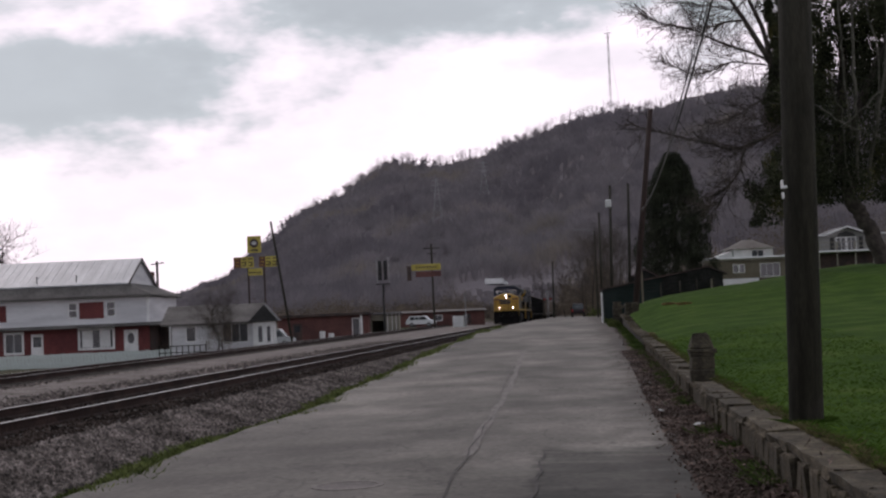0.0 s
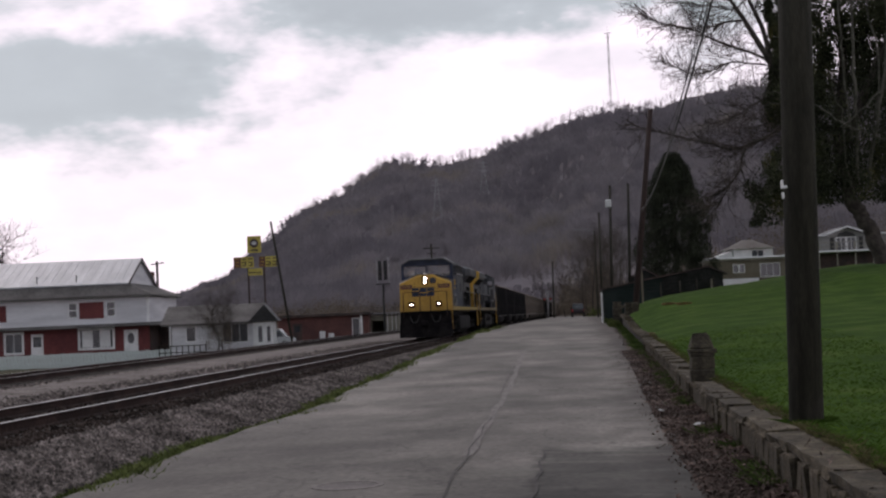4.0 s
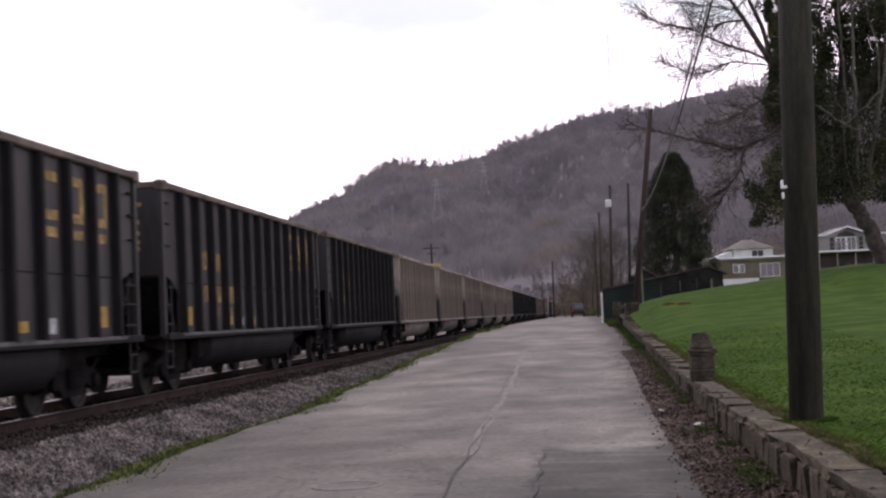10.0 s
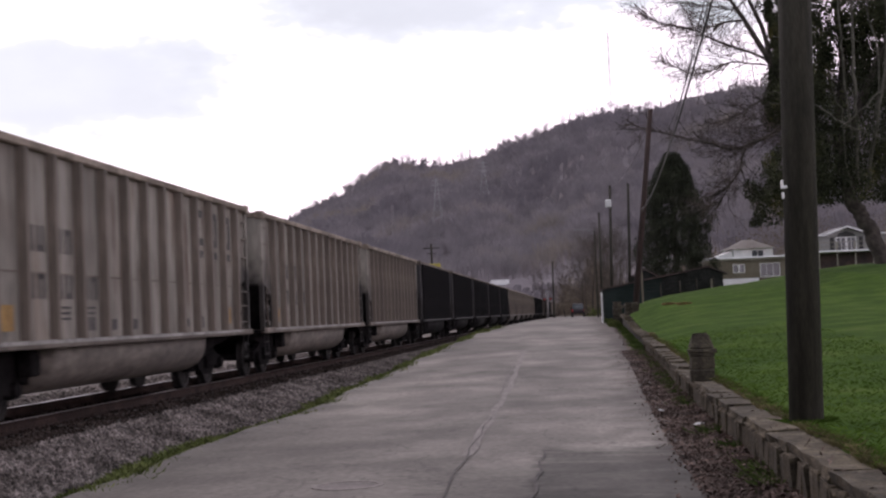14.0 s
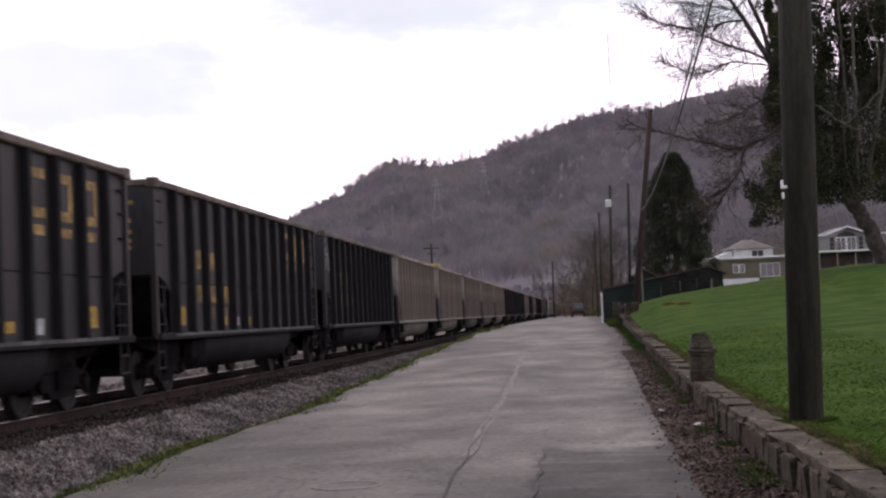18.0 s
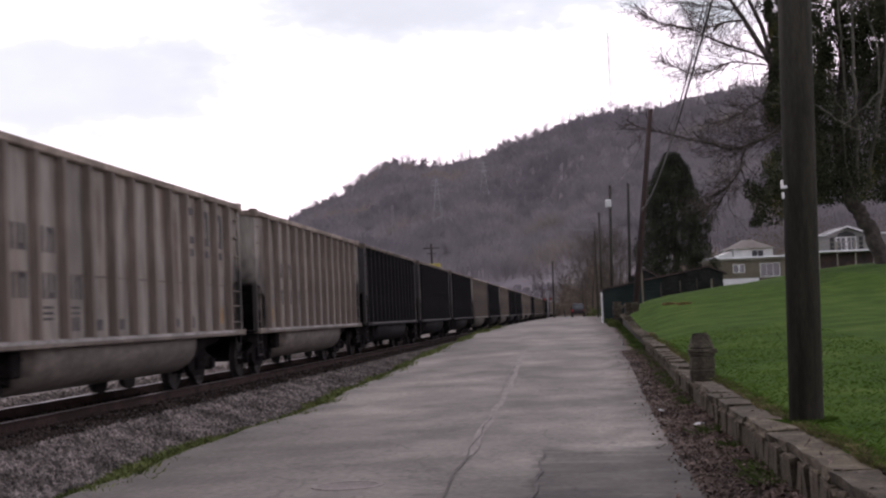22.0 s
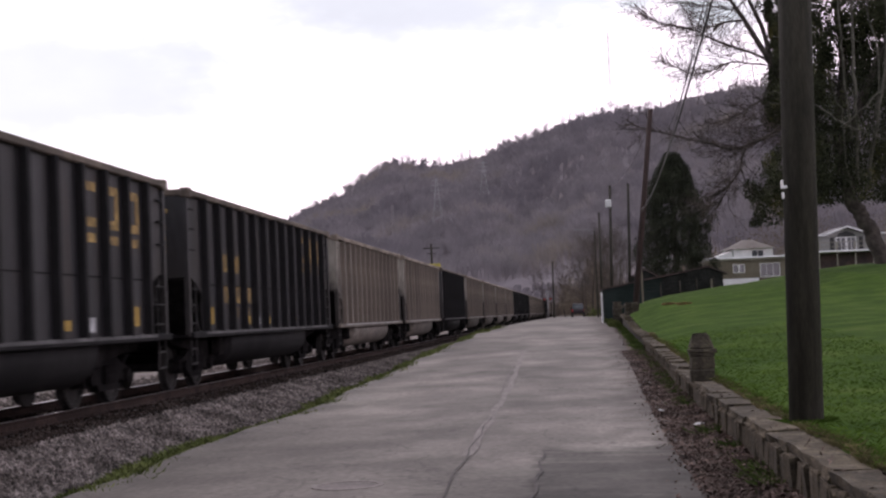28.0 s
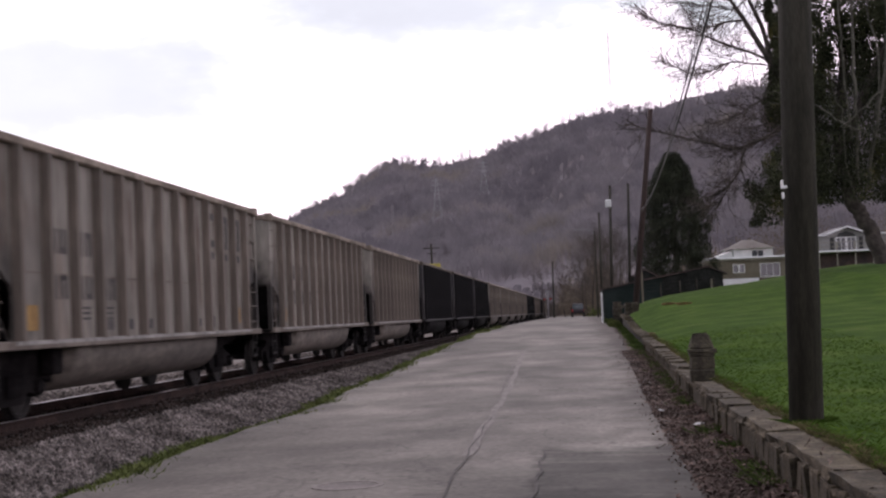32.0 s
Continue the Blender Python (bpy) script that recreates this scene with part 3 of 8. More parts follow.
# ---- lie of the land ----
def road_z(y):
    return float(np.interp(y, (0, 28, 37.7, 44.5, 56, 67, 92, 150, 260, 500), (0, 0.01, 0.19, 0.3, 0.51, 0.69, 0.77, 0.77, 0.61, 0.5)))


def wall_x(y):
    return float(np.interp(y, (0, 15, 18, 24, 32, 55, 70, 109, 300), (1.66, 1.68, 1.69, 1.78, 1.9, 1.96, 2.02, 3.0, 6.0)))


def wall_h(y):
    return float(np.interp(y, (0, 18, 22, 55, 68, 90), (0.375, 0.365, 0.34, 0.32, 0.58, 0.6))) + 0.012 * math.sin(y * 0.7)


def lawn_z(x, y):
    d = max(0.0, x - wall_x(y) - 0.35)
    s = min(1.0, max(0.05, (y / 85) ** 1.6)) if y > 0 else 0.05
    rise = float(np.interp(d, (0, 1.2, 2.6, 6.2, 9.3, 11.2, 13.5, 60), (0, 0.62, 0.92, 1.38, 1.56, 2.05, 2.25, 3.0)))
    return road_z(y) + min(0.62, wall_h(y) + 0.015) + rise * s


def road_edge(y):
    """Right-hand edge of the paving, a ragged step short of the wall."""
    return float(np.interp(y, (0, 8, 12.7, 17.6, 25, 36, 60, 75, 109, 300), (0.8, 0.9, 1.0, 1.1, 1.28, 1.38, 1.5, 1.56, 2.2, 5.4)))


RAIL = 0.366          # top of rail
TRACK = -8.742        # centre line of the near track
TRACK2 = ((-17.0, 30.0), (-18.6, 110.0))   # two points on the far track's centre line


def track2_x(y):
    return TRACK2[0][0] + (TRACK2[1][0] - TRACK2[0][0]) * (y - TRACK2[0][1]) / (TRACK2[1][1] - TRACK2[0][1])


def ground_z(x, y):
    w = wall_x(y)
    if x > w + 0.3:
        return lawn_z(x, y)
    if x > -5.05:
        return road_z(y) - 0.06
    c2 = track2_x(max(-60, min(y, 200)))
    far = float(np.interp(y, (0, 122, 140, 180, 200, 300), (-1.3, -1.3, -0.7, -0.3, 0.35, 0.4)))
    pts = ((-60, far), (c2 - 5.0, far), (c2 - 1.75, RAIL - 0.2), (c2 + 1.75, RAIL - 0.2), (c2 + 2.7, RAIL - 0.34), (-10.9, RAIL - 0.26), (-10.3, RAIL - 0.172), (-7.25, RAIL - 0.172), (-6.85, RAIL - 0.24), (-5.75, -0.22 + road_z(y) * 0.6), (-5.05, road_z(y) - 0.05))
    return float(np.interp(x, [p[0] for p in pts], [p[1] for p in pts]))


def build_ground():
    ys = [-1500, -700, -300, -100, -40, -10, 0, 4, 8, 12, 16, 20, 24, 28, 33, 38, 45, 52, 60, 67, 75, 85, 95, 110, 125, 140, 160, 190, 230, 300, 420, 600, 1000, 2000, 4000]
    verts, faces = [], []
    cols = None
    for y in ys:
        w, c2 = wall_x(y), track2_x(max(-60, min(y, 200)))
        xs = [-4000, -900, -250, -100, -60, -40, c2 - 12, c2 - 5.5, c2 - 1.75, c2 + 1.75, -12.5, -10.3, -7.25, -6.85, -6.4, -5.75, -5.05, -4, -1.5, w + 0.28, w + 0.33, w + 0.9, w + 1.55, w + 2.9, w + 4.5, w + 6.5, w + 8.2, w + 9.6, w + 11.5, w + 13.8, w + 30, w + 60, 150, 900, 4000]
        cols = len(xs)
        verts += [(x, y, ground_z(x, min(y, 300))) for x in xs]
    for j in range(len(ys) - 1):
        for i in range(cols - 1):
            a = j * cols + i
            faces.append((a, a + 1, a + 1 + cols, a + cols))
    me = raw("ground", verts, faces, M["field"])
    me.materials.append(M["grass"])
    me.materials.append(M["dirt"])
    me.materials.append(M["gravel_bed"])
    me.materials.append(M["oily"])
    for p in me.polygons:
        i = p.index % (cols - 1)
        p.material_index = 1 if i >= 19 else 2 if i >= 15 else 4 if i in (8, 11, 12) else 3 if 9 <= i <= 14 else 0
    tagged(new("ground", me), "green lawn, gravel and rough earth valley floor", "ground", kind="structure")


build_ground()


# ---- road ----
def build_road():
    ys = [-600, -200, -60, -20, 0] + [3 + 1.5 * i for i in range(40)] + [66, 72, 80, 92, 110, 150, 200, 260, 340, 420]
    verts, faces = [], []
    rnd = random.Random(4)
    for y in ys:
        right = road_edge(y) + 0.06 * math.sin(y * 0.9) + 0.04 * math.sin(y * 2.3) + rnd.uniform(-0.05, 0.05)
        left = -5.0 + 0.07 * math.sin(y * 0.55) + rnd.uniform(-0.05, 0.05)
        z = road_z(y)
        crown = 0.02
        verts += [(left, y, z - 0.12), (left, y, z), ((left + right) / 2, y, z + crown), (right, y, z), (right, y, z - 0.12)]
    for j in range(len(ys) - 1):
        for i in range(4):
            a = j * 5 + i
            faces.append((a, a + 1, a + 6, a + 5))
    me = raw("road", verts, faces, M["asphalt"])
    return tagged(new("road", me), "worn pale grey concrete road with stains and patches", "road", kind="structure")


def strip(bm, path, width, lift):
    """A thin band that follows the road surface."""
    last = None
    for x, y in path:
        w = width * random.Random(int(y * 37)).uniform(0.7, 1.2) / 2
        z = road_z(y) + 0.02 * (1 - abs((x + 2) / 3)) + lift
        pair = [bm.verts.new((x - w, y, z)), bm.verts.new((x + w, y, z))]
        if last:
            bm.faces.new((last[0], last[1], pair[1], pair[0]))
        last = pair


road = build_road()
bm = B()
strip(bm, [(-1.31 - 0.0095 * i - (0.003 * max(0, i - 26)) + 0.02 * math.sin(i * 0.9), 15.5 + i * 0.6) for i in range(51)], 0.12, 0.011)
part("long_joint", bm, M["joint"], road, "pale patched joint along the road")
bm = B()
strip(bm, [(-1.25 - 0.0095 * i + 0.022 * math.sin(i * 1.3) + 0.012 * math.sin(i * 3.1), 11.5 + i * 0.6) for i in range(17)], 0.02, 0.017)
part("crack", bm, M["tar"], road, "dark crack in the joint")
bm = B()
strip(bm, [(-1.62 - 0.012 * i + 0.02 * math.sin(i * 1.1), 27.5 + i * 0.6) for i in range(20)], 0.03, 0.017)
part("crack", bm, M["seam"], road, "thin crack beside the joint")
bm = B()
strip(bm, [(-0.47 + 0.025 * math.sin(i * 1.7), 9 + i * 0.4) for i in range(18)], 0.028, 0.016)
part("crack", bm, M["tar"], road, "dark edge of the resurfaced patch")


cover = thing("manhole_cover", "worn round iron manhole cover sunk in the road", "manhole cover", pose(-2.24, 13.1, road_z(13.1) + 0.018))
bm = B()
loft(bm, [[(r * math.cos(t), r * math.sin(t), z) for t in [2 * math.pi * i / 28 for i in range(28)]] for r, z in ((0.34, -0.02), (0.34, 0.008), (0.29, 0.008), (0.29, -0.02))])
part("frame_ring", bm, M["joint"], cover, "pale concrete ring")
bm = B()
rod(bm, (0, 0, -0.02), (0, 0, 0.003), 0.285, n=28)
part("lid", bm, M["seam"], cover)


# ---- railway ----
def rail_profile(cx):
    return [(cx - 0.07, -0.172), (cx + 0.07, -0.172), (cx + 0.07, -0.155), (cx + 0.012, -0.13), (cx + 0.012, -0.05), (cx + 0.036, -0.036), (cx + 0.036, -0.002), (cx - 0.036, -0.002), (cx - 0.036, -0.036), (cx - 0.012, -0.05), (cx - 0.012, -0.13), (cx - 0.07, -0.155)]


def build_track(name, m, label, y0, y1, near0, near1, lift=0.0):
    tr = thing(name, label, "railway track", m, kind="structure")
    for s in (-0.755, 0.755):
        bm = B()
        prism(bm, rail_profile(s), "y", y0, y1)
        r = part("rail", bm, M["rail_rust"], tr, "rusty steel rail with a polished top")
        bm = B()
        box(bm, s - 0.03, s + 0.03, y0, y1, -0.002, 0.002)
        part("running_surface", bm, M["rail_top"], r)
    bm = B()
    box(bm, -1.3, 1.3, -0.11, 0.11, -0.35, -0.175, 0.012)
    tie = mesh_of("tie", bm, M["tie"])
    n = 0
    y = y0 + 0.2
    rest = B()
    while y < y1:
        if near0 <= y <= near1 and n < 290:
            o = part("tie", tie, None, tr)
            o.location = (random.uniform(-0.05, 0.05), y, random.uniform(-0.012, 0.008))
            n += 1
        else:
            box(rest, -1.3, 1.3, y - 0.11, y + 0.11, -0.35, -0.175)
        y += 0.53 if -20 < y < 180 else 1.06
    if len(rest.verts):
        tagged(part("far_ties", rest, M["tie"], tr), kind="stuff")
    return tr


build_track("railway_track", pose(TRACK, 0, RAIL), "mainline track with rusty rails on gravel ballast", -580, 420, 12, 82)
a2 = math.degrees(math.atan2(TRACK2[0][0] - TRACK2[1][0], TRACK2[1][1] - TRACK2[0][1]))
build_track("railway_track", pose(TRACK2[0][0], TRACK2[0][1], RAIL, 0, 0, a2), "second track with rusty rails beyond the first", -40, 190, 5, 55)


def stones(name, count, place, size, material, label, category):
    """Loose angular stones, scattered by place(rnd) -> x, y, z."""
    rnd = random.Random(11)
    verts, faces = [], []
    for _ in range(count):
        x, y, z = place(rnd)
        s = size * rnd.uniform(0.6, 1.35)
        rot = Euler((rnd.uniform(0, 6), rnd.uniform(0, 6), rnd.uniform(0, 6))).to_matrix()
        b = len(verts)
        for v in ((1, 0, 0), (-1, 0, 0), (0, 0.8, 0), (0, -0.8, 0), (0, 0, 0.7), (0, 0, -0.7)):
            p = rot @ (Vector(v) * s * rnd.uniform(0.7, 1.15))
            verts.append((x + p.x, y + p.y, z + p.z))
        faces += [(b + i, b + j, b + k) for i, j, k in ((0, 2, 4), (2, 1, 4), (1, 3, 4), (3, 0, 4), (2, 0, 5), (1, 2, 5), (3, 1, 5), (0, 3, 5))]
    return single(name, raw(name, verts, faces, material), None, label, category, kind="stuff")


def ballast_place(rnd):
    y = 10 + 85 * rnd.random() ** 2.0
    u = rnd.random()
    x = rnd.uniform(-6.9, -5.72) if u < 0.74 else rnd.uniform(-15.4, -10.6)
    return x, y, ground_z(x, y) + 0.02 + rnd.uniform(-0.01, 0.03)


def stained_place(rnd):
    y = 10 + 80 * rnd.random() ** 2.0
    x = rnd.choice((rnd.uniform(-7.95, -6.85), rnd.uniform(-7.5, -6.75), rnd.uniform(-9.4, -8.05)))
    return x, y, ground_z(x, y) + 0.005 + rnd.uniform(-0.02, 0.015)


stones("stained_ballast", 22000, stained_place, 0.04, M["stained_stone"], "rust and oil stained stones under the rails", "gravel")
stones("ballast_gravel", 80000, ballast_place, 0.05, M["stone_chip"], "grey crushed stone ballast beside the rails", "gravel")


# ---- low stone wall ----
def hewn(rnd, lx, ly, lz, m="wallstone", taper=1.0):
    """A roughly hewn block, its corners knocked about."""
    bm = B()
    box(bm, -lx / 2, lx / 2, -ly / 2, ly / 2, 0, lz, min(lx, ly, lz) * 0.1)
    for v in bm.verts:
        if v.co.z > lz * 0.5:
            v.co.x *= taper
            v.co.y *= taper
        v.co += Vector((rnd.uniform(-1, 1) * 0.018, rnd.uniform(-1, 1) * 0.02, rnd.uniform(-1, 1) * 0.012))
    if ly > 0.5:
        # long slabs break up along their edges
        bmesh.ops.subdivide_edges(bm, edges=[e for e in bm.edges if abs(e.verts[0].co.y - e.verts[1].co.y) > 0.3], cuts=4, use_grid_fill=True)
        for v in bm.verts:
            v.co += Vector((rnd.uniform(-1, 1) * 0.022, rnd.uniform(-1, 1) * 0.012, rnd.uniform(-1, 1) * 0.009))
    return mesh_of("stone", bm, M[m])


def build_wall():
    w = thing("stone_wall", "low mossy sandstone retaining wall with flat capstones", "wall", kind="structure")
    ys = [5 + 2.0 * i for i in range(26)] + [60, 70, 80, 95, 110]
    bm = B()
    loft(bm, [[(wall_x(y) + 0.07, y, road_z(y) - 0.1), (wall_x(y) + 0.36, y, road_z(y) - 0.1), (wall_x(y) + 0.36, y, road_z(y) + wall_h(y) - 0.07), (wall_x(y) + 0.07, y, road_z(y) + wall_h(y) - 0.07)] for y in ys])
    part("wall_core", bm, M["mortar"], w)
    rnd = random.Random(21)
    face = [hewn(rnd, 0.2, rnd.uniform(0.14, 0.5), rnd.uniform(0.29, 0.33)) for _ in range(16)]
    caps = [hewn(rnd, rnd.uniform(0.36, 0.42), rnd.uniform(1.0, 2.3), 0.08) for _ in range(10)]
    y, n = 6.0, 0
    while y < 44 and n < 200:
        me = rnd.choice(face)
        ly = max(v.co.y for v in me.vertices) - min(v.co.y for v in me.vertices)
        o = part("stone", me, None, w)
        o.matrix_basis = pose(wall_x(y + ly / 2) + 0.075 + rnd.uniform(-0.013, 0.013), y + ly / 2, road_z(y) - 0.02 + rnd.uniform(-0.02, 0.01), rnd.uniform(-2, 2), 0, rnd.uniform(-2, 2))
        y += ly * 0.94
        n += 1
    y, n = 5.5, 0
    while y < 78:
        me = rnd.choice(caps)
        ly = max(v.co.y for v in me.vertices) - min(v.co.y for v in me.vertices)
        o = part("capstone", me, None, w)
        o.matrix_basis = pose(wall_x(y + ly / 2) + 0.185 + rnd.uniform(-0.02, 0.02), y + ly / 2, road_z(y + ly / 2) + wall_h(y) - 0.08 + rnd.uniform(-0.01, 0.015), rnd.uniform(-0.4, 0.4), rnd.uniform(-1.5, 1.5), rnd.uniform(-0.8, 0.8))
        y += ly + 0.002
    # stone pier on the wall
    p = thing("stone_pier", "squat dark stone pier standing on the wall", "pier", pose(1.92, 23.2, road_z(23.2) + wall_h(23.2) - 0.01))
    z = 0.0
    for k, (wx, h) in enumerate(((0.39, 0.21), (0.375, 0.2), (0.38, 0.075), (0.42, 0.055), (0.37, 0.26))):
        o = part("stone", hewn(rnd, wx, wx, h, "pierstone", 0.68 if k == 4 else 1.0), None, p)
        o.location = (rnd.uniform(-0.01, 0.01), 0, z)
        z += h - 0.004
    p = thing("stone_pier", "broad low stone pier at the foot of the leaning pole", "pier", pose(2.5, 69.5, road_z(69.5) + wall_h(69.5) - 0.02))
    z = 0.0
    for wx, h in ((0.62, 0.2), (0.64, 0.2), (0.72, 0.12), (0.6, 0.12)):
        o = part("stone", hewn(rnd, wx, wx, h, "pierstone"), None, p)
        o.location = (rnd.uniform(-0.02, 0.02), 0, z)
        z += h - 0.004
    p = thing("stone_pier", "small stone pier beside the shed", "pier", pose(1.95, 74.0, road_z(74) - 0.05))
    z = 0.0
    for wx, h in ((0.5, 0.5), (0.48, 0.45), (0.52, 0.15), (0.4, 0.2)):
        o = part("stone", hewn(rnd, wx, wx, h, "pierstone"), None, p)
        o.location = (rnd.uniform(-0.02, 0.02), 0, z)
        z += h - 0.004


build_wall()


# ---- poles and wires ----
def build_poles():
    p = thing("utility_pole", "thick weathered wooden utility pole standing in the lawn", "utility pole", pose(2.125, 14.0, 0.36))
    bm = B()
    rod(bm, (0, 0, -0.3), (0.25, 0.05, 9.0), 0.165, 0.15, 20)
    part("shaft", bm, M["polewood"], p, smooth=True)
    bm = B()
    box(bm, -0.13, -0.075, -0.17, -0.1, 2.3, 2.325)
    box(bm, -0.13, -0.11, -0.16, -0.1, 2.325, 2.38, 0.004)
    part("insulator_bracket", bm, M["white"], p, "small white metal bracket")
    bm = B()
    box(bm, -0.125, -0.105, -0.16, -0.1, 2.2, 2.26, 0.004)
    part("tag_plate", bm, M["white"], p, "small white tag")
    for x, y, h, lean, r, lamp in ((2.86, 75, 10.6, 1.36, 0.17, 0), (2.46, 110, 10.5, 0.3, 0.13, 1), (3.35, 95, 8.4, 0.25, 0.11, 0), (2.2, 140, 10.5, 0.1, 0.13, 0), (-20.55, 100, 9.3, -1.4, 0.1, 0)):
        z = ground_z(x, y) if x > -6 else -0.3
        q = thing("utility_pole", "leaning reddish-brown wooden utility pole by the roadside" if abs(lean) > 1 else "dark wooden utility pole by the roadside", "utility pole", pose(x, y, z), "roadside poles")
        bm = B()
        rod(bm, (0, 0, -0.4), (lean, 0, h), r, r * 0.75, 12)
        part("shaft", bm, M["polered" if lean > 1 else "polewood"], q, smooth=True)
        if lamp == 1:
            bm = B()
            box(bm, lean * 0.8 - 0.35, lean * 0.8 + 0.1, -0.2, 0.2, h - 1.7, h - 1.1, 0.06)
            part("transformer", bm, M["white"], q, "pale grey transformer can")
    for k, (a, b, sag) in enumerate((((2.2, 14.0, 7.0), (3.41, 75, 6.75), 0.9), ((2.42, 14.0, 8.6), (3.41, 75, 6.63), 1.3), ((2.28, 14.0, 7.6), (4.05, 75, 10.2), 1.5), ((4.0, 75, 11.0), (2.8, 110, 11.2), 0.7), ((2.8, 110, 11.2), (2.3, 140, 11.0), 0.6))):
        bm = B()
        a, b = Vector(a), Vector(b)
        r = (0.023, 0.011, 0.011, 0.011, 0.011)[k]
        rings = []
        for i in range(17):
            u = i / 16
            q = a.lerp(b, u) - Vector((0, 0, sag * 4 * u * (1 - u)))
            rings.append([q + Vector((r * math.cos(t), 0, r * math.sin(t))) for t in (0, 1.26, 2.51, 3.77, 5.03)])
        loft(bm, rings)
        single("overhead_wire", bm, M["cable"], "thin black overhead wire between poles", "wire", group="overhead wires")


build_poles()


# ---- wooded hill ----
RIDGE = ((-30, 0.01), (-22, 0.012), (-18, 0.018), (-16.5, 0.025), (-15.6, 0.032), (-14.2, 0.04), (-13.3, 0.054), (-11.7, 0.074), (-10.5, 0.084), (-9.3, 0.094), (-8.3, 0.105), (-7.4, 0.113), (-5.6, 0.11), (-3.7, 0.115), (-2.6, 0.122), (-0.9, 0.132), (0, 0.138), (1.5, 0.142), (3.2, 0.141), (4.6, 0.149), (6.6, 0.153), (9.9, 0.154), (12.4, 0.156), (20, 0.15), (35, 0.12))
HILL_NEAR, HILL_TOP = 620.0, 1400.0


def ridge_tan(az):
    return float(np.interp(az, [r[0] for r in RIDGE], [r[1] for r in RIDGE]))


def hill_z(az, u):
    """Height of the slope at azimuth az (degrees) and way u from foot to crest."""
    t = ridge_tan(az) - float(np.interp(az, (-14.5, -11), (0.0075, 0.0015)))
    n = noise.noise(Vector((az * 0.35, u * 2.5, 3.0))) * 0.10 + noise.noise(Vector((az * 1.1, u * 7, 9.0))) * 0.035
    lift = max(0.0, u + n * math.sin(math.pi * min(u, 1.0))) ** 1.15
    return t * HILL_TOP * lift - 0.5


def hill_point(az, u):
    d = HILL_NEAR + (HILL_TOP - HILL_NEAR) * u
    a = radians(az)
    return d * math.sin(a), d * math.cos(a), hill_z(az, u) if u <= 1 else hill_z(az, 1) * (1.25 - 0.25 * u)


def build_hill():
    azs = [-34 + 0.5 * i for i in range(150)]
    us = [i / 40 for i in range(41)] + [1.15, 1.6, 2.6]
    verts = [hill_point(a, u) for u in us for a in azs]
    n = len(azs)
    faces = [(j * n + i, j * n + i + 1, (j + 1) * n + i + 1, (j + 1) * n + i) for j in range(len(us) - 1) for i in range(n - 1)]
    hill = single("hill", raw("hill", verts, faces, M["hill"], True), None, "steep hillside of leafless grey-brown woods, paled for haze", "hill", kind="structure")
    rnd = random.Random(5)
    verts, faces = [], []

    def stroke(p, q, w0, w1):
        """A flat bough from p to q that leans back to the sky."""
        b = len(verts)
        verts.extend(((p.x - w0, p.y, p.z), (p.x + w0, p.y, p.z), (q.x + w1, q.y, q.z), (q.x - w1, q.y, q.z)))
        faces.append((b, b + 1, b + 2, b + 3))
    for k in range(30000):
        ridge = k < 1900
        az = rnd.uniform(-20, 17)
        u = rnd.uniform(0.985, 1.012) if ridge else 0.03 + 0.91 * rnd.random() ** 1.1
        if 0.11 < u < 0.165 and -5 < az < 5:
            continue
        base = Vector(hill_point(az, u))
        clump = noise.noise(Vector((az * 1.7, u * 20, 4.0)))
        h = rnd.uniform(8, 15) * (1 + 0.3 * clump) * (1 if az > -12 else 0.75) * (0.3 if u < 0.16 and -6 < az < 6 else 1)
        if ridge and rnd.random() < 0.55 - clump:
            continue
        lean = rnd.gauss(0, 0.05) * h
        top = base + Vector((lean, 0.5 * h, h))
        stroke(base + Vector((0, 0, -2)), top, 0.12 if ridge else 0.16, 0.05)
        for _ in range(6 if ridge else 5):
            v = rnd.uniform(0.25, 0.75)
            p = base.lerp(top, v)
            q = p + Vector((rnd.gauss(0, 0.17) * h, rnd.uniform(0.3, 0.8) * h * (1 - v), rnd.uniform(0.55, 1.0) * h * (1 - v)))
            fine = 0.45 + 0.55 * u
            stroke(p, q, 0.045 if ridge else rnd.uniform(0.16, 0.32) * fine, 0.035 if ridge else rnd.uniform(0.25, 0.6) * fine)
    single("hillside_woods", raw("hillside_woods", verts, faces, M["hilltree"]), None, "leafless woods covering the hill to its ridge, greyed for haze", "trees", kind="stuff")


build_hill()


# ---- train ----

def wheelset_parts(truck, ys, r, mesh):
    for y in ys:
        for s in (-1, 1):
            o = part("wheel", mesh, None, truck)
            o.matrix_basis = pose(s * 0.74, y, r, 0, 0, 0 if s > 0 else 180)


def wheel_mesh(r):
    bm = B()
    n = 28
    def ring(rad, x):
        return [(x, rad * math.cos(2 * math.pi * i / n), rad * math.sin(2 * math.pi * i / n)) for i in range(n)]
    loft(bm, [ring(r + 0.03, -0.07), ring(r + 0.03, -0.045), ring(r, -0.035), ring(r - 0.01, 0.07), ring(r - 0.07, 0.07), ring(r - 0.1, 0.03), ring(0.16, 0.045), ring(0.13, 0.12), ring(0.06, 0.13)])
    return mesh_of("wheel", bm, M["wheel"], False)


WHEEL_CAR, WHEEL_LOCO = wheel_mesh(0.457), wheel_mesh(0.52)


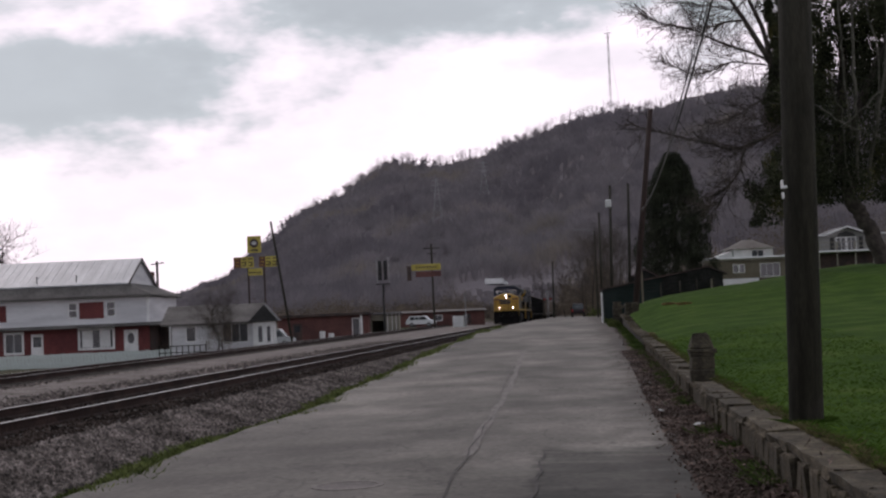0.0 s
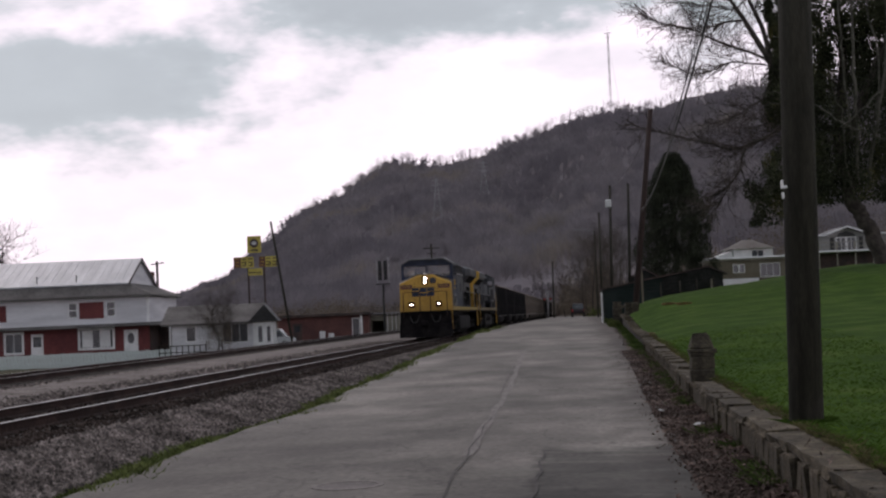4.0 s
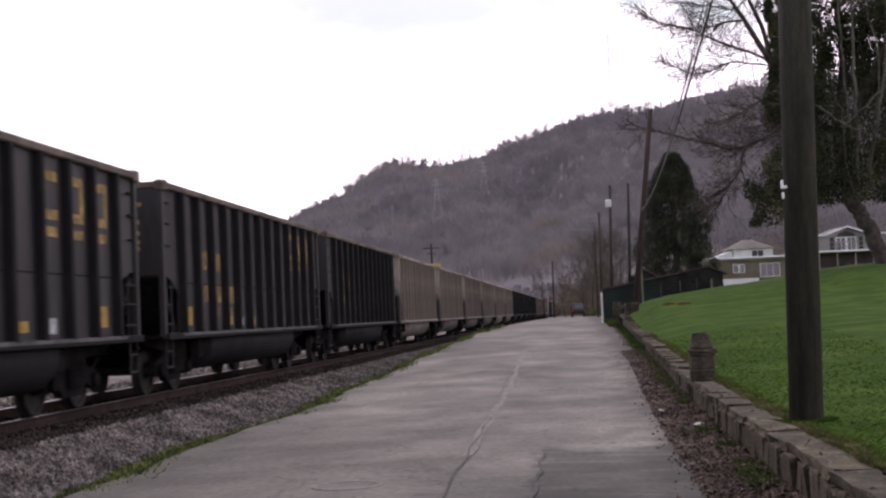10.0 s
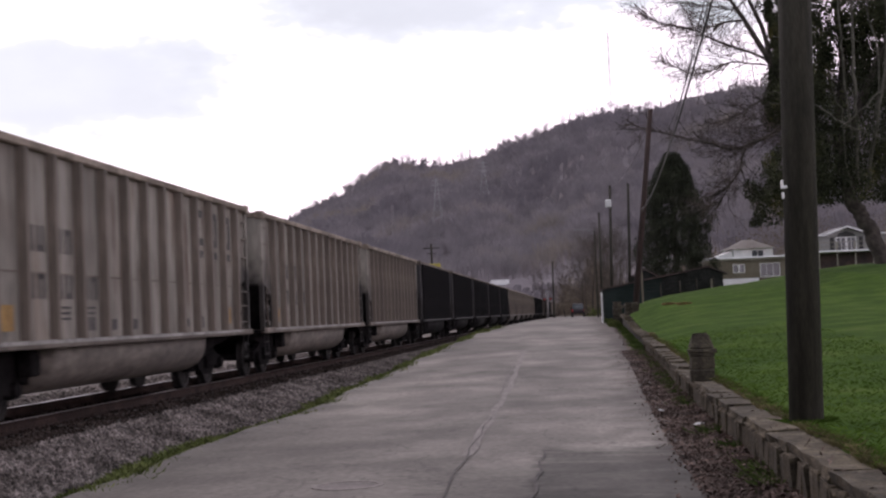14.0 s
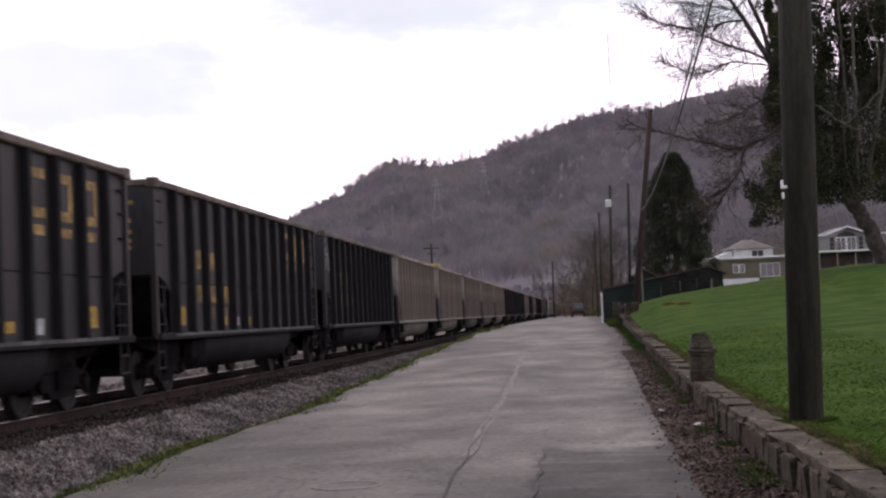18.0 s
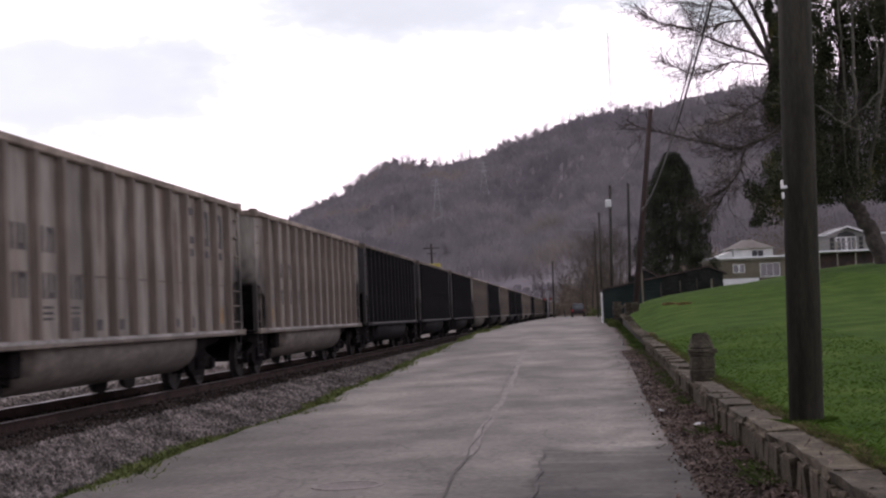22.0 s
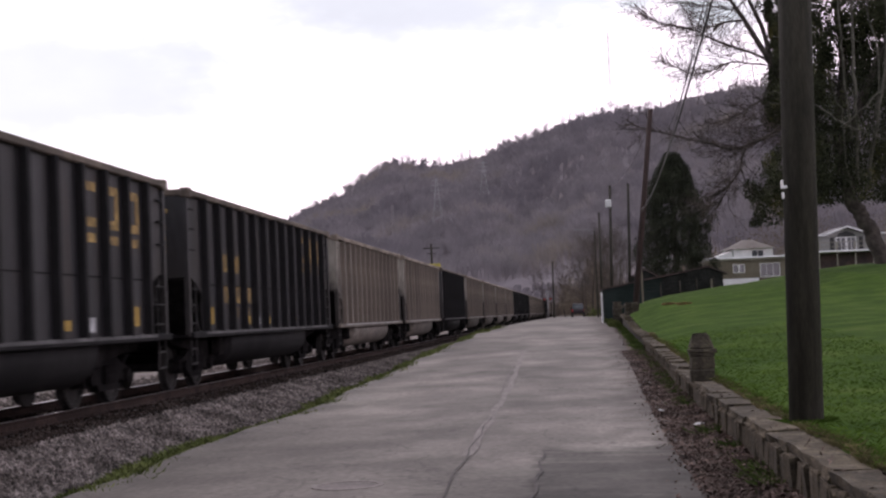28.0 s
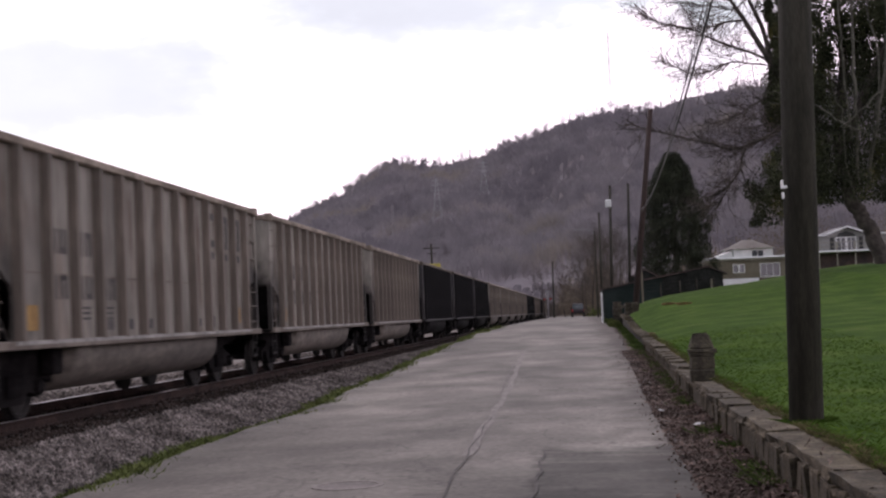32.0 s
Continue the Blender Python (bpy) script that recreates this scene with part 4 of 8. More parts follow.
def car_truck(car, y):
    tr = new("truck")
    tr.parent = car
    tr.location = (0, y, 0)
    me = bpy.data.meshes.get("truck_bolster")
    if me is None:
        bm = B()
        box(bm, -1.0, 1.0, -0.2, 0.2, 0.45, 0.75, 0.04)
        for s in (-0.89, 0.89):
            rod(bm, (-1.0, s, 0.457), (1.0, s, 0.457), 0.08, n=8)
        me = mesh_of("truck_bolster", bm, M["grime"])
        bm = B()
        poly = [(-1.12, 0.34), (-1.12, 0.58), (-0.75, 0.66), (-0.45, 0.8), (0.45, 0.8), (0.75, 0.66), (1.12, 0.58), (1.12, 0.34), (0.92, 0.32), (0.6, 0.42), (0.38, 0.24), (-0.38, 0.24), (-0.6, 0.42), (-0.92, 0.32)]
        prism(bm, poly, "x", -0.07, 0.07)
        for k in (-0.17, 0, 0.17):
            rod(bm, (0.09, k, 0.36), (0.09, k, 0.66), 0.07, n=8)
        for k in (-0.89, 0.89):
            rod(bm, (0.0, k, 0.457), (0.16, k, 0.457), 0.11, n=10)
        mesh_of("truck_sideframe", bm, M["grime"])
    part("bolster", me, None, tr)
    for s in (-1, 1):
        o = part("sideframe", bpy.data.meshes["truck_sideframe"], None, tr)
        o.matrix_basis = pose(s * 0.97, 0, 0, 0, 0, 0 if s > 0 else 180)
    wheelset_parts(tr, (-0.89, 0.89), 0.457, WHEEL_CAR)
    return tr


def coal_car(colour):
    """An open bathtub gondola, its leading end at y = 0; z from the rail head."""
    tan = colour == "tan"
    skin, post, name = (M["tan"], M["tanpost"], "weathered tan aluminium coal gondola with ribbed sides") if tan else (M["black"], M["blackpost"], "black steel coal gondola with ribbed sides and gold marks")
    car = thing("coal_gondola", name, "freight car", group="coal train")
    w, l, z0, z1 = 1.46, CAR_LEN, 1.08, 3.8
    t = 0.04
    # side sheets with a notch cut out of each lower corner, end sheets that slope in below
    bm = B()
    notch = [(0.0, 2.16), (0.3, 2.14), (0.72, 2.02), (1.0, 1.84), (1.06, 1.72), (1.06, z0)]
    side = [(0.0, z1 - 0.1)] + notch + [(l - y, z) for y, z in notch[::-1]] + [(l, z1 - 0.1)]
    prism(bm, side, "x", w - t, w)
    prism(bm, side, "x", -w, -w + t)
    for y, d in ((0.0, 1), (l, -1)):
        prism(bm, [(y, z1 - 0.1), (y, 2.14), (y + d * 1.05, z0), (y + d * 1.09, z0), (y + d * 0.04, 2.16), (y + d * 0.04, z1 - 0.1)], "x", -w + t, w - t)
    box(bm, -w + t, w - t, 1.1, l - 1.1, z0, z0 + 0.05)
    part("shell", bm, skin, car)
    bm = B()
    for x0, x1, y0, y1 in ((w - 0.06, w + 0.1, -0.04, l + 0.04), (-w - 0.1, -w + 0.06, -0.04, l + 0.04), (-w + 0.06, w - 0.06, -0.05, 0.1), (-w + 0.06, w - 0.06, l - 0.1, l + 0.05)):
        box(bm, x0, x1, y0, y1, z1 - 0.12, z1, 0.02)
    for yc in (0.1, l - 0.1):
        for s in (-1, 1):
            box(bm, s * (w + 0.02) - 0.09, s * (w + 0.02) + 0.09, yc - 0.14, yc + 0.14, z1 - 0.16, z1 + 0.03, 0.02)
    part("top_chord", bm, M["chord" if tan else "chord_dark"], car, "dusty rust-brown top rail")
    bm = B()
    prism(bm, [(0, -0.075), (0.13, -0.06), (0.13, 0.06), (0, 0.075)], "z", z0 + 0.02, z1 - 0.12)
    pm = mesh_of("side_post", bm, post)
    for i in range(13):
        for s in (-1, 1):
            o = part("side_post", pm, None, car)
            o.matrix_basis = pose(s * w, l / 2 + (i - 6) * 1.04, 0, 0, 0, 0 if s > 0 else 180)
    for s in (-1, 1):
        bm = B()
        box(bm, s * w - 0.07 if s < 0 else w - 0.05, s * w + 0.05 if s < 0 else w + 0.12, 0.02, l - 0.02, z0 - 0.08, z0 + 0.04, 0.015)
        part("side_sill", bm, post, car)
    s = 1
    bm = B()
    box(bm, s * (w + 0.006) - 0.008, s * (w + 0.006) + 0.008, 1.07, l - 1.07, 2.02, 2.045)
    part("weld_seam", bm, post, car)
    # a thin plate, lighter than the sill, runs along its face
    bm = B()
    xx = s * (w + 0.122)
    box(bm, xx - 0.006, xx + 0.006, 0.9, l - 0.9, z0 - 0.02, z0 + 0.035)
    part("sill_flange", bm, M["sill_pale" if tan else "sill_grey"], car, "lighter lower edge")
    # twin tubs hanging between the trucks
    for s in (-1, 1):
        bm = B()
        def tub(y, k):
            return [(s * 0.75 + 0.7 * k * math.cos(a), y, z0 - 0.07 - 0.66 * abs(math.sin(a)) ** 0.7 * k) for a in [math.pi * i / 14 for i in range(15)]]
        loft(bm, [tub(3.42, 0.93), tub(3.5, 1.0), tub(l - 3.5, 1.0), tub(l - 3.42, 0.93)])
        # darker copies of the body colours carry the shade under the car
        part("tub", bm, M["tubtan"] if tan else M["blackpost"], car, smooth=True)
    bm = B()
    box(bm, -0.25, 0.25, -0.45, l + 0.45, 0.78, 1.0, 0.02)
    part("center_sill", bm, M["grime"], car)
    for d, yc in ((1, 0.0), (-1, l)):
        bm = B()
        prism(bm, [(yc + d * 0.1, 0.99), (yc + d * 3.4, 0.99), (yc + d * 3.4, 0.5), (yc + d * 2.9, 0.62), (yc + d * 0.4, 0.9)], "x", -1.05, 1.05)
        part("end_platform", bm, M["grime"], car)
    # brake rigging and pipes between trucks and tubs
    for s in (-1, 1):
        bm = B()
        rod(bm, (s * 1.2, 2.9, 0.86), (s * 1.2, l - 2.9, 0.9), 0.03, n=6)
        for y in (3.05, l - 3.05):
            box(bm, s * 1.2 - 0.1, s * 1.2 + 0.1, y - 0.18, y + 0.18, 0.62, 0.98, 0.03)
        part("brake_rigging", bm, M["grime"], car)
    for yc, d in ((0.0, -1), (l, 1)):
        # a near-black sheet lies over the body-coloured slope of the end
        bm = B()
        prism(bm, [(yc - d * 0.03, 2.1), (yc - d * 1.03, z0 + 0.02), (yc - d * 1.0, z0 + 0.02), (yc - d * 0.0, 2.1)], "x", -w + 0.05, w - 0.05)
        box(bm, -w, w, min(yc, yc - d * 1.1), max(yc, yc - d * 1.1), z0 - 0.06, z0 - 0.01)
        part("end_slope", bm, M["grime"], car, "black sloping lower end")
        for s in (-1, 1):
            bm = B()
            box(bm, s * w - 0.05, s * w + 0.055, yc - d * 0.07 - 0.065, yc - d * 0.07 + 0.065, z0 - 0.05, z1 - 0.14, 0.012)
            cp = part("corner_post", bm, skin, car)
            for z in (3.42, 3.05, 2.65) if s > 0 else ():
                bm = B()
                box(bm, w + 0.015, w + 0.06, yc - d * 0.3 - 0.14, yc - d * 0.3 + 0.14, z, z + 0.03)
                part("grab_iron", bm, post, cp)
        bm = B()
        rod(bm, (-0.9, yc + d * 0.02, 1.5), (0.9, yc + d * 0.02, 1.5), 0.03, n=6)
        rod(bm, (-0.5, yc - d * 0.25, 1.35), (0.35, yc - d * 0.25, 1.35), 0.16, n=10)
        rod(bm, (0.75, yc + d * 0.06, 1.75), (0.75, yc + d * 0.02, 1.75), 0.28, n=14)
        part("brake_gear", bm, M["grime"], car)
        # rows of small markings on the end sheet
        for zz, x0, x1 in ((3.36, 0.2, 1.15), (3.05, 0.55, 1.1), (2.86, 0.5, 1.1), (2.7, 0.2, 1.1), (2.58, 0.2, 1.1)):
            bm = B()
            box(bm, x0, x1, yc + d * 0.002, yc + d * 0.008, zz, zz + 0.075)
            part("end_mark", bm, M["letter_dark"] if tan else M["end_gold"], car)
        for s in (-1, 1):
            bm = B()
            x = s * (w + 0.02)
            rod(bm, (x, yc - d * 0.52, z0), (x, yc - d * 0.52, 2.06), 0.02, n=5)
            for z in (1.28, 1.62, 1.93):
                rod(bm, (x, yc - d * 0.06, z), (x, yc - d * 0.66, z), 0.017, n=5)
            part("ladder", bm, M["rung" if tan else "wheel"], car)
            bm = B()
            for k in (0.12, 0.5):
                rod(bm, (x, yc - d * k, 0.5), (x, yc - d * k, z0), 0.018, n=5)
            rod(bm, (x, yc - d * 0.12, 0.52), (x, yc - d * 0.5, 0.52), 0.02, n=5)
            rod(bm, (x, yc - d * 0.12, 0.8), (x, yc - d * 0.5, 0.8), 0.018, n=5)
            part("step_stirrup", bm, M["wheel"], car)
        bm = B()
        box(bm, -0.12, 0.12, yc, yc + d * 0.6, 0.76, 0.96, 0.03)
        box(bm, -0.17, 0.15, yc + d * 0.52, yc + d * 0.76, 0.72, 1.0, 0.05)
        rod(bm, (0.3, yc + d * 0.05, 0.75), (0.34, yc + d * 0.7, 0.45), 0.03, n=6)
        part("coupler", bm, M["grime"], car)
    for yc in (1.95, l - 1.95):
        car_truck(car, yc)
    # heaped coal
    rnd = random.Random(3)
    verts, faces = [], []
    ny, nx = 20, 6
    for j in range(ny + 1):
        for i in range(nx + 1):
            x, y = -w + 0.05 + (2 * w - 0.1) * i / nx, 0.05 + (l - 0.1) * j / ny
            edge = min(i, nx - i) / 3
            verts.append((x, y, z1 - 0.35 + 0.22 * edge * min(1, j / 3, (ny - j) / 3) + rnd.uniform(-0.04, 0.04)))
    faces = [(j * (nx + 1) + i, j * (nx + 1) + i + 1, (j + 1) * (nx + 1) + i + 1, (j + 1) * (nx + 1) + i) for j in range(ny) for i in range(nx)]
    part("coal_load", raw("coal_load", verts, faces, M["coal"]), None, car, "heaped black coal")
    # painted marks, plain shapes on the panels between the posts of the side seen
    ink = M["letter_dark"] if tan else M["letter_gold"]

    def plate(y, z, wy, hz, m, nm):
        bm = B()
        box(bm, w + 0.003, w + 0.008, y - wy / 2, y + wy / 2, z - hz / 2, z + hz / 2)
        part(nm, bm, m, car)

    def panel(i):
        """Middle of the panel after post i."""
        return l / 2 + (i - 6) * 1.04 + 0.52
    def glyph(nm, shapes):
        """One painted mark of a few strokes (y, z, width, height)."""
        bm = B()
        for y, z, wy, hz in shapes:
            box(bm, w + 0.003, w + 0.008, y - wy / 2, y + wy / 2, z - hz / 2, z + hz / 2)
        part(nm, bm, ink, car)
    for k in range(3):
        y = panel(9 + k)
        # three tall block marks, each with a short bar below
        glyph("mark", [(y, 2.86, 0.58, 0.14), (y - 0.22, 3.13, 0.16, 0.4), (y, 3.4, 0.58, 0.14)] + ([(y + 0.22, 3.13, 0.16, 0.4)] if k else []))
        glyph("mark_bar", [(y, 2.62, 0.5, 0.14)])
    for k in range(3):
        y = panel(1 + k)
        for q in (-0.19, 0.19):
            for z, up in ((2.5, k), (1.86, k != 1)):
                if k < 2 or z < 2:
                    glyph("number_block", [(y + q - 0.09, z, 0.09, 0.36), (y + q + 0.09, z, 0.09, 0.36), (y + q, z + (0.13 if up else -0.13), 0.12, 0.08)])
        if k:
            glyph("data_lines", [(y, 1.56 - 0.08 * r, 0.44, 0.035) for r in range(3)])
    for i, m, wy, hz in ((0, "label_yellow", 0.46, 0.34), (3, "label_yellow", 0.42, 0.16), (4, "label_white", 0.3, 0.17), (5, "label_yellow", 0.36, 0.17), (8, "label_yellow", 0.3, 0.15), (9, "label_white", 0.26, 0.22), (11, "label_yellow", 0.36, 0.32)):
        plate(panel(i), 1.42 if hz > 0.3 else 1.3, wy, hz, M[m] if not tan else M["tan_label"] if i in (0, 11) else M["letter_dark"], "stencil")
    return car


black_car, tan_car = coal_car("black"), coal_car("tan")
BLACK_CARS = {0, 1, 2, 3, 10, 11, 12, 13, 14, 20, 21, 22, 24, 26, 27, 30, 35, 36, 37, 43, 44, 47}
N_CARS = 50
cars = []
used = set()
for k in range(N_CARS):
    kind_of = black_car if k in BLACK_CARS else tan_car
    if kind_of in used:
        c = copy_thing(kind_of, Matrix())
    else:
        used.add(kind_of)
        c = kind_of
    cars.append(c)


def scrawl(car):
    """Looping sprayed lines, no letters, near the leading end of one car."""
    for cy, cz, ry, rz in ((0.4, 3.42, 0.2, 0.16), (0.65, 3.5, 0.12, 0.2), (0.4, 3.02, 0.22, 0.22), (0.7, 3.05, 0.16, 0.14), (0.95, 2.92, 0.1, 0.24)):
        bm = B()
        last = None
        for i in range(21):
            a = 2 * math.pi * i / 20
            k = 1 + 0.12 * math.sin(3 * a + cy * 9)
            q = Vector((1.475, cy + ry * k * math.cos(a), cz + rz * k * math.sin(a)))
            if last:
                rod(bm, last, q, 0.022, n=4, caps=False)
            last = q
        for v in bm.verts:
            v.co.x = 1.464 + (v.co.x - 1.475) * 0.1
        part("painted_scrawl", bm, M["chalk"], car, "white sprayed loops")


scrawl(cars[14])


def loco_truck(loco, y):
    tr = new("truck")
    tr.parent = loco
    tr.location = (0, y, 0)
    me = bpy.data.meshes.get("loco_sideframe")
    if me is None:
        bm = B()
        poly = [(-2.5, 0.55), (-2.5, 0.78), (-2.0, 0.95), (2.0, 0.95), (2.5, 0.78), (2.5, 0.55), (2.2, 0.5), (1.6, 0.62), (1.1, 0.45), (0.6, 0.62), (0, 0.5), (-0.6, 0.62), (-1.1, 0.45), (-1.6, 0.62), (-2.2, 0.5)]
        prism(bm, poly, "x", -0.08, 0.08)
        for k in (-1.95, 0, 1.95):
            rod(bm, (0, k, 0.52), (0.2, k, 0.52), 0.17, n=12)
            box(bm, -0.05, 0.15, k - 0.3, k + 0.3, 0.62, 0.8, 0.03)
        for k in (-1.0, 1.0):
            for d in (-0.17, 0.17):
                rod(bm, (0.12, k + d, 0.42), (0.12, k + d, 0.92), 0.11, n=8)
            rod(bm, (0.15, k - 0.55, 1.02), (0.15, k + 0.55, 0.88), 0.1, n=8)
        for k in (-1.45, 0.5):
            rod(bm, (0.16, k, 0.5), (0.16, k + 0.95, 1.0), 0.06, n=6)
            rod(bm, (0.16, k + 0.95, 0.5), (0.16, k, 1.0), 0.05, n=6)
        me = mesh_of("loco_sideframe", bm, M["truck_dust"])
    for s in (-1, 1):
        o = part("sideframe", me, None, tr)
        o.matrix_basis = pose(s * 1.12, 0, 0, 0, 0, 0 if s > 0 else 180)
    bm = B()
    box(bm, -0.95, 0.95, -2.3, 2.3, 0.55, 1.0, 0.05)
    part("truck_frame", bm, M["grime"], tr)
    wheelset_parts(tr, (-1.95, 0, 1.95), 0.52, WHEEL_LOCO)


def locomotive(label, tail, cab_m):
    """A heavy road diesel, cab end at y = 0 facing -y; z from the rail head."""
    lo = thing("locomotive", label, "locomotive", group="coal train")
    l = 21.6
    deck = 1.58
    bm = B()
    box(bm, -1.42, 1.42, 0.5, l - 0.5, deck - 0.12, deck, 0.01)
    box(bm, -0.8, 0.8, 0.4, l - 0.4, 0.95, deck - 0.12, 0.03)
    part("underframe", bm, M["grime"], lo)
    for s in (-1, 1):
        # striped side sill, broken by stanchion feet
        for i in range(10):
            bm = B()
            y0 = 8.4 + i * 1.24
            box(bm, s * 1.44 - 0.03, s * 1.44 + 0.03, y0, y0 + 1.16, deck + 0.0, deck + 0.2)
            part("sill_stripe", bm, M["stripe_yellow" if tail == "loco_grey" else "stripe"], lo, "worn yellow sill stripe")
        bm = B()
        box(bm, s * 1.49 - 0.03, s * 1.49 + 0.03, 1.0, 8.3, deck, deck + 0.2)
        part("sill_stripe", bm, M["stripe_yellow" if tail == "loco_grey" else "stripe"], lo, "worn yellow sill stripe")
        bm = B()
        box(bm, s * 1.36 - 0.05, s * 1.36 + 0.05, 1.0, 8.3, deck - 0.3, deck - 0.12)
        part("side_frame", bm, M["grime"], lo)
    # fuel tank, notched along one side for the air reservoirs
    bm = B()
    prism(bm, [(-1.4, 0.76), (-1.4, 0.45), (-1.2, 0.24), (1.2, 0.24), (1.4, 0.45), (1.4, 1.2), (1.25, 1.26), (-0.8, 1.26), (-0.8, 0.76)], "y", 6.55, 14.55)
    for y0, y1 in ((6.55, 8.75), (14.05, 14.55)):
        prism(bm, [(-1.4, 0.762), (-1.4, 1.2), (-1.25, 1.256), (-0.802, 1.256), (-0.802, 0.762)], "y", y0, y1)
    part("fuel_tank", bm, M["tank"], lo, "grimy grey fuel tank")
    for y0, y1 in ((8.95, 11.15), (11.55, 13.95)):
        bm = B()
        ring = lambda y, r: [(-1.1 + r * math.cos(2 * math.pi * i / 18), y, 1.07 + r * math.sin(2 * math.pi * i / 18)) for i in range(18)]
        loft(bm, [ring(y0, 0.16), ring(y0 + 0.06, 0.27), ring(y0 + 0.14, 0.3), ring(y1 - 0.14, 0.3), ring(y1 - 0.06, 0.27), ring(y1, 0.16)])
        res = part("air_reservoir", bm, M["tank"], lo, "grey air reservoir cylinder", smooth=True)
        for y in (y0 + 0.5, y1 - 0.5):
            bm = B()
            rod(bm, (-1.1, y - 0.03, 1.07), (-1.1, y + 0.03, 1.07), 0.312, n=18)
            part("strap", bm, M["truck_dust"], res)
    loco_truck(lo, 3.95)
    loco_truck(lo, l - 3.95)
    for y, d in ((0.0, 1), (l, -1)):
        bm = B()
        box(bm, -1.48, 1.48, min(y + d * 0.35, y + d * 0.5), max(y + d * 0.35, y + d * 0.5), 0.55, deck - 0.02, 0.02)
        box(bm, -1.2, 1.2, min(y + d * 0.1, y + d * 0.9), max(y + d * 0.1, y + d * 0.9), deck - 0.1, deck - 0.02)
        part("end_plate", bm, M["grime"], lo)
        bm = B()
        loft(bm, [[(-1.52, y + d * 0.3, 0.08), (0, y - d * 0.02, 0.08), (1.52, y + d * 0.3, 0.08), (1.52, y + d * 0.4, 0.08), (-1.52, y + d * 0.4, 0.08)], [(-1.52, y + d * 0.34, 0.86), (0, y + d * 0.24, 0.86), (1.52, y + d * 0.34, 0.86), (1.52, y + d * 0.42, 0.86), (-1.52, y + d * 0.42, 0.86)]])
        part("plough", bm, M["grime"], lo, "black snow plough")
        bm = B()
        box(bm, -0.14, 0.14, y - d * 0.1, y + d * 0.6, 0.75, 0.98, 0.03)
        box(bm, -0.2, 0.18, y - d * 0.35, y - d * 0.02, 0.7, 1.04, 0.06)
        part("coupler", bm, M["grime"], lo)
        for s in (-0.62, 0.62):
            bm = B()
            last = None
            for i in range(11):
                a = math.pi * i / 10
                p = Vector((s + 0.24 * math.cos(a), y + d * 0.18, 1.35 - 0.42 * math.sin(a)))
                if last:
                    rod(bm, last, p, 0.032, n=7)
                last = p
            part("air_hose", bm, M["rubber"], lo)
        for s in (-1, 1):
            bm = B()
            for i in range(4):
                box(bm, s * 1.22 - 0.28, s * 1.22 + 0.28, y + d * (0.5 + 0.04 * i), y + d * 1.05, 0.42 + 0.3 * i, 0.45 + 0.3 * i)
            part("steps", bm, M["grime"], lo)
            bm = B()
            pts = [(s * 1.46, y + d * 0.5, 0.5), (s * 1.46, y + d * 0.5, 1.7), (s * 1.46, y + d * 0.75, 2.5), (s * 1.46, y + d * 1.0, 2.72)]
            for a, b in zip(pts, pts[1:]):
                rod(bm, a, b, 0.024, n=6)
            rod(bm, (s * 1.46, y + d * 1.05, 0.5), (s * 1.46, y + d * 1.05, 2.0), 0.024, n=6)
            part("step_rail", bm, M["loco_yellow"], lo, "yellow grab rail by the steps")
    # short nose: shallow roof-shaped top, yellow front, blue flanks
    def sec(y, mid, edge, wid):
        return [(-wid, y, deck), (wid, y, deck), (wid, y, edge), (wid * 0.28, y, mid), (-wid * 0.28, y, mid), (-wid, y, edge)]
    bm = B()
    loft(bm, [sec(0.62, 3.56, 3.1, 1.43), sec(0.66, 3.62, 3.17, 1.48), sec(0.98, 3.66, 3.22, 1.485)])
    nose = part("nose", bm, M["loco_yellow"], lo, "yellow nose with a dark blue emblem")
    bm = B()
    loft(bm, [sec(0.98, 3.655, 3.215, 1.48), sec(2.3, 3.72, 3.45, 1.49)])
    part("nose_flank", bm, M["loco_blue"], lo, "dark blue nose flank")
    for s in (-1, 1):
        bm = B()
        prism(bm, [(0.98, deck), (1.6, deck), (1.12, 3.1), (0.98, 3.1)], "x", s * 1.49 - 0.006, s * 1.49 + 0.006)
        part("yellow_flash", bm, M["loco_yellow"], lo)

    def front(nm, x0, x1, z0, z1, m, depth=0.03, y=0.62, par=None, lab=""):
        bm = B()
        box(bm, x0, x1, y - depth, y + 0.04, z0, z1, min(depth * 0.3, 0.01))
        return part(nm, bm, m, par or lo, lab)
    # emblem of plain blue blocks
    for x, cut in ((-0.57, 0.62), (-0.13, 0.4), (0.31, 0.52)):
        for z0, z1 in ((2.42, 2.42 + 0.5 * cut - 0.025), (2.42 + 0.5 * cut + 0.025, 2.92)):
            bm = B()
            prism(bm, [(x - 0.22, z0), (x + 0.18, z0), (x + 0.22, z1), (x - 0.18, z1)], "y", 0.612, 0.64)
            part("emblem_block", bm, M["loco_blue"], nose)
    hh = front("headlight_housing", -0.17, 0.17, 3.1, 3.58, M["grime"], 0.06)
    for z in (3.23, 3.45):
        bm = B()
        rod(bm, (0, 0.565, z), (0, 0.54, z), 0.05, 0.047, 18)
        part("headlight", bm, M["lampglow"], hh, "lit headlight")
    bm = B()
    prism(bm, [(0.46 + 0.18 * math.copysign(abs(math.cos(a)) ** 0.6, math.cos(a)), 3.3 + 0.17 * math.copysign(abs(math.sin(a)) ** 0.6, math.sin(a))) for a in [2 * math.pi * i / 16 for i in range(16)]], "y", 0.6, 0.63)
    part("nose_window", bm, M["dark_glass"], lo)
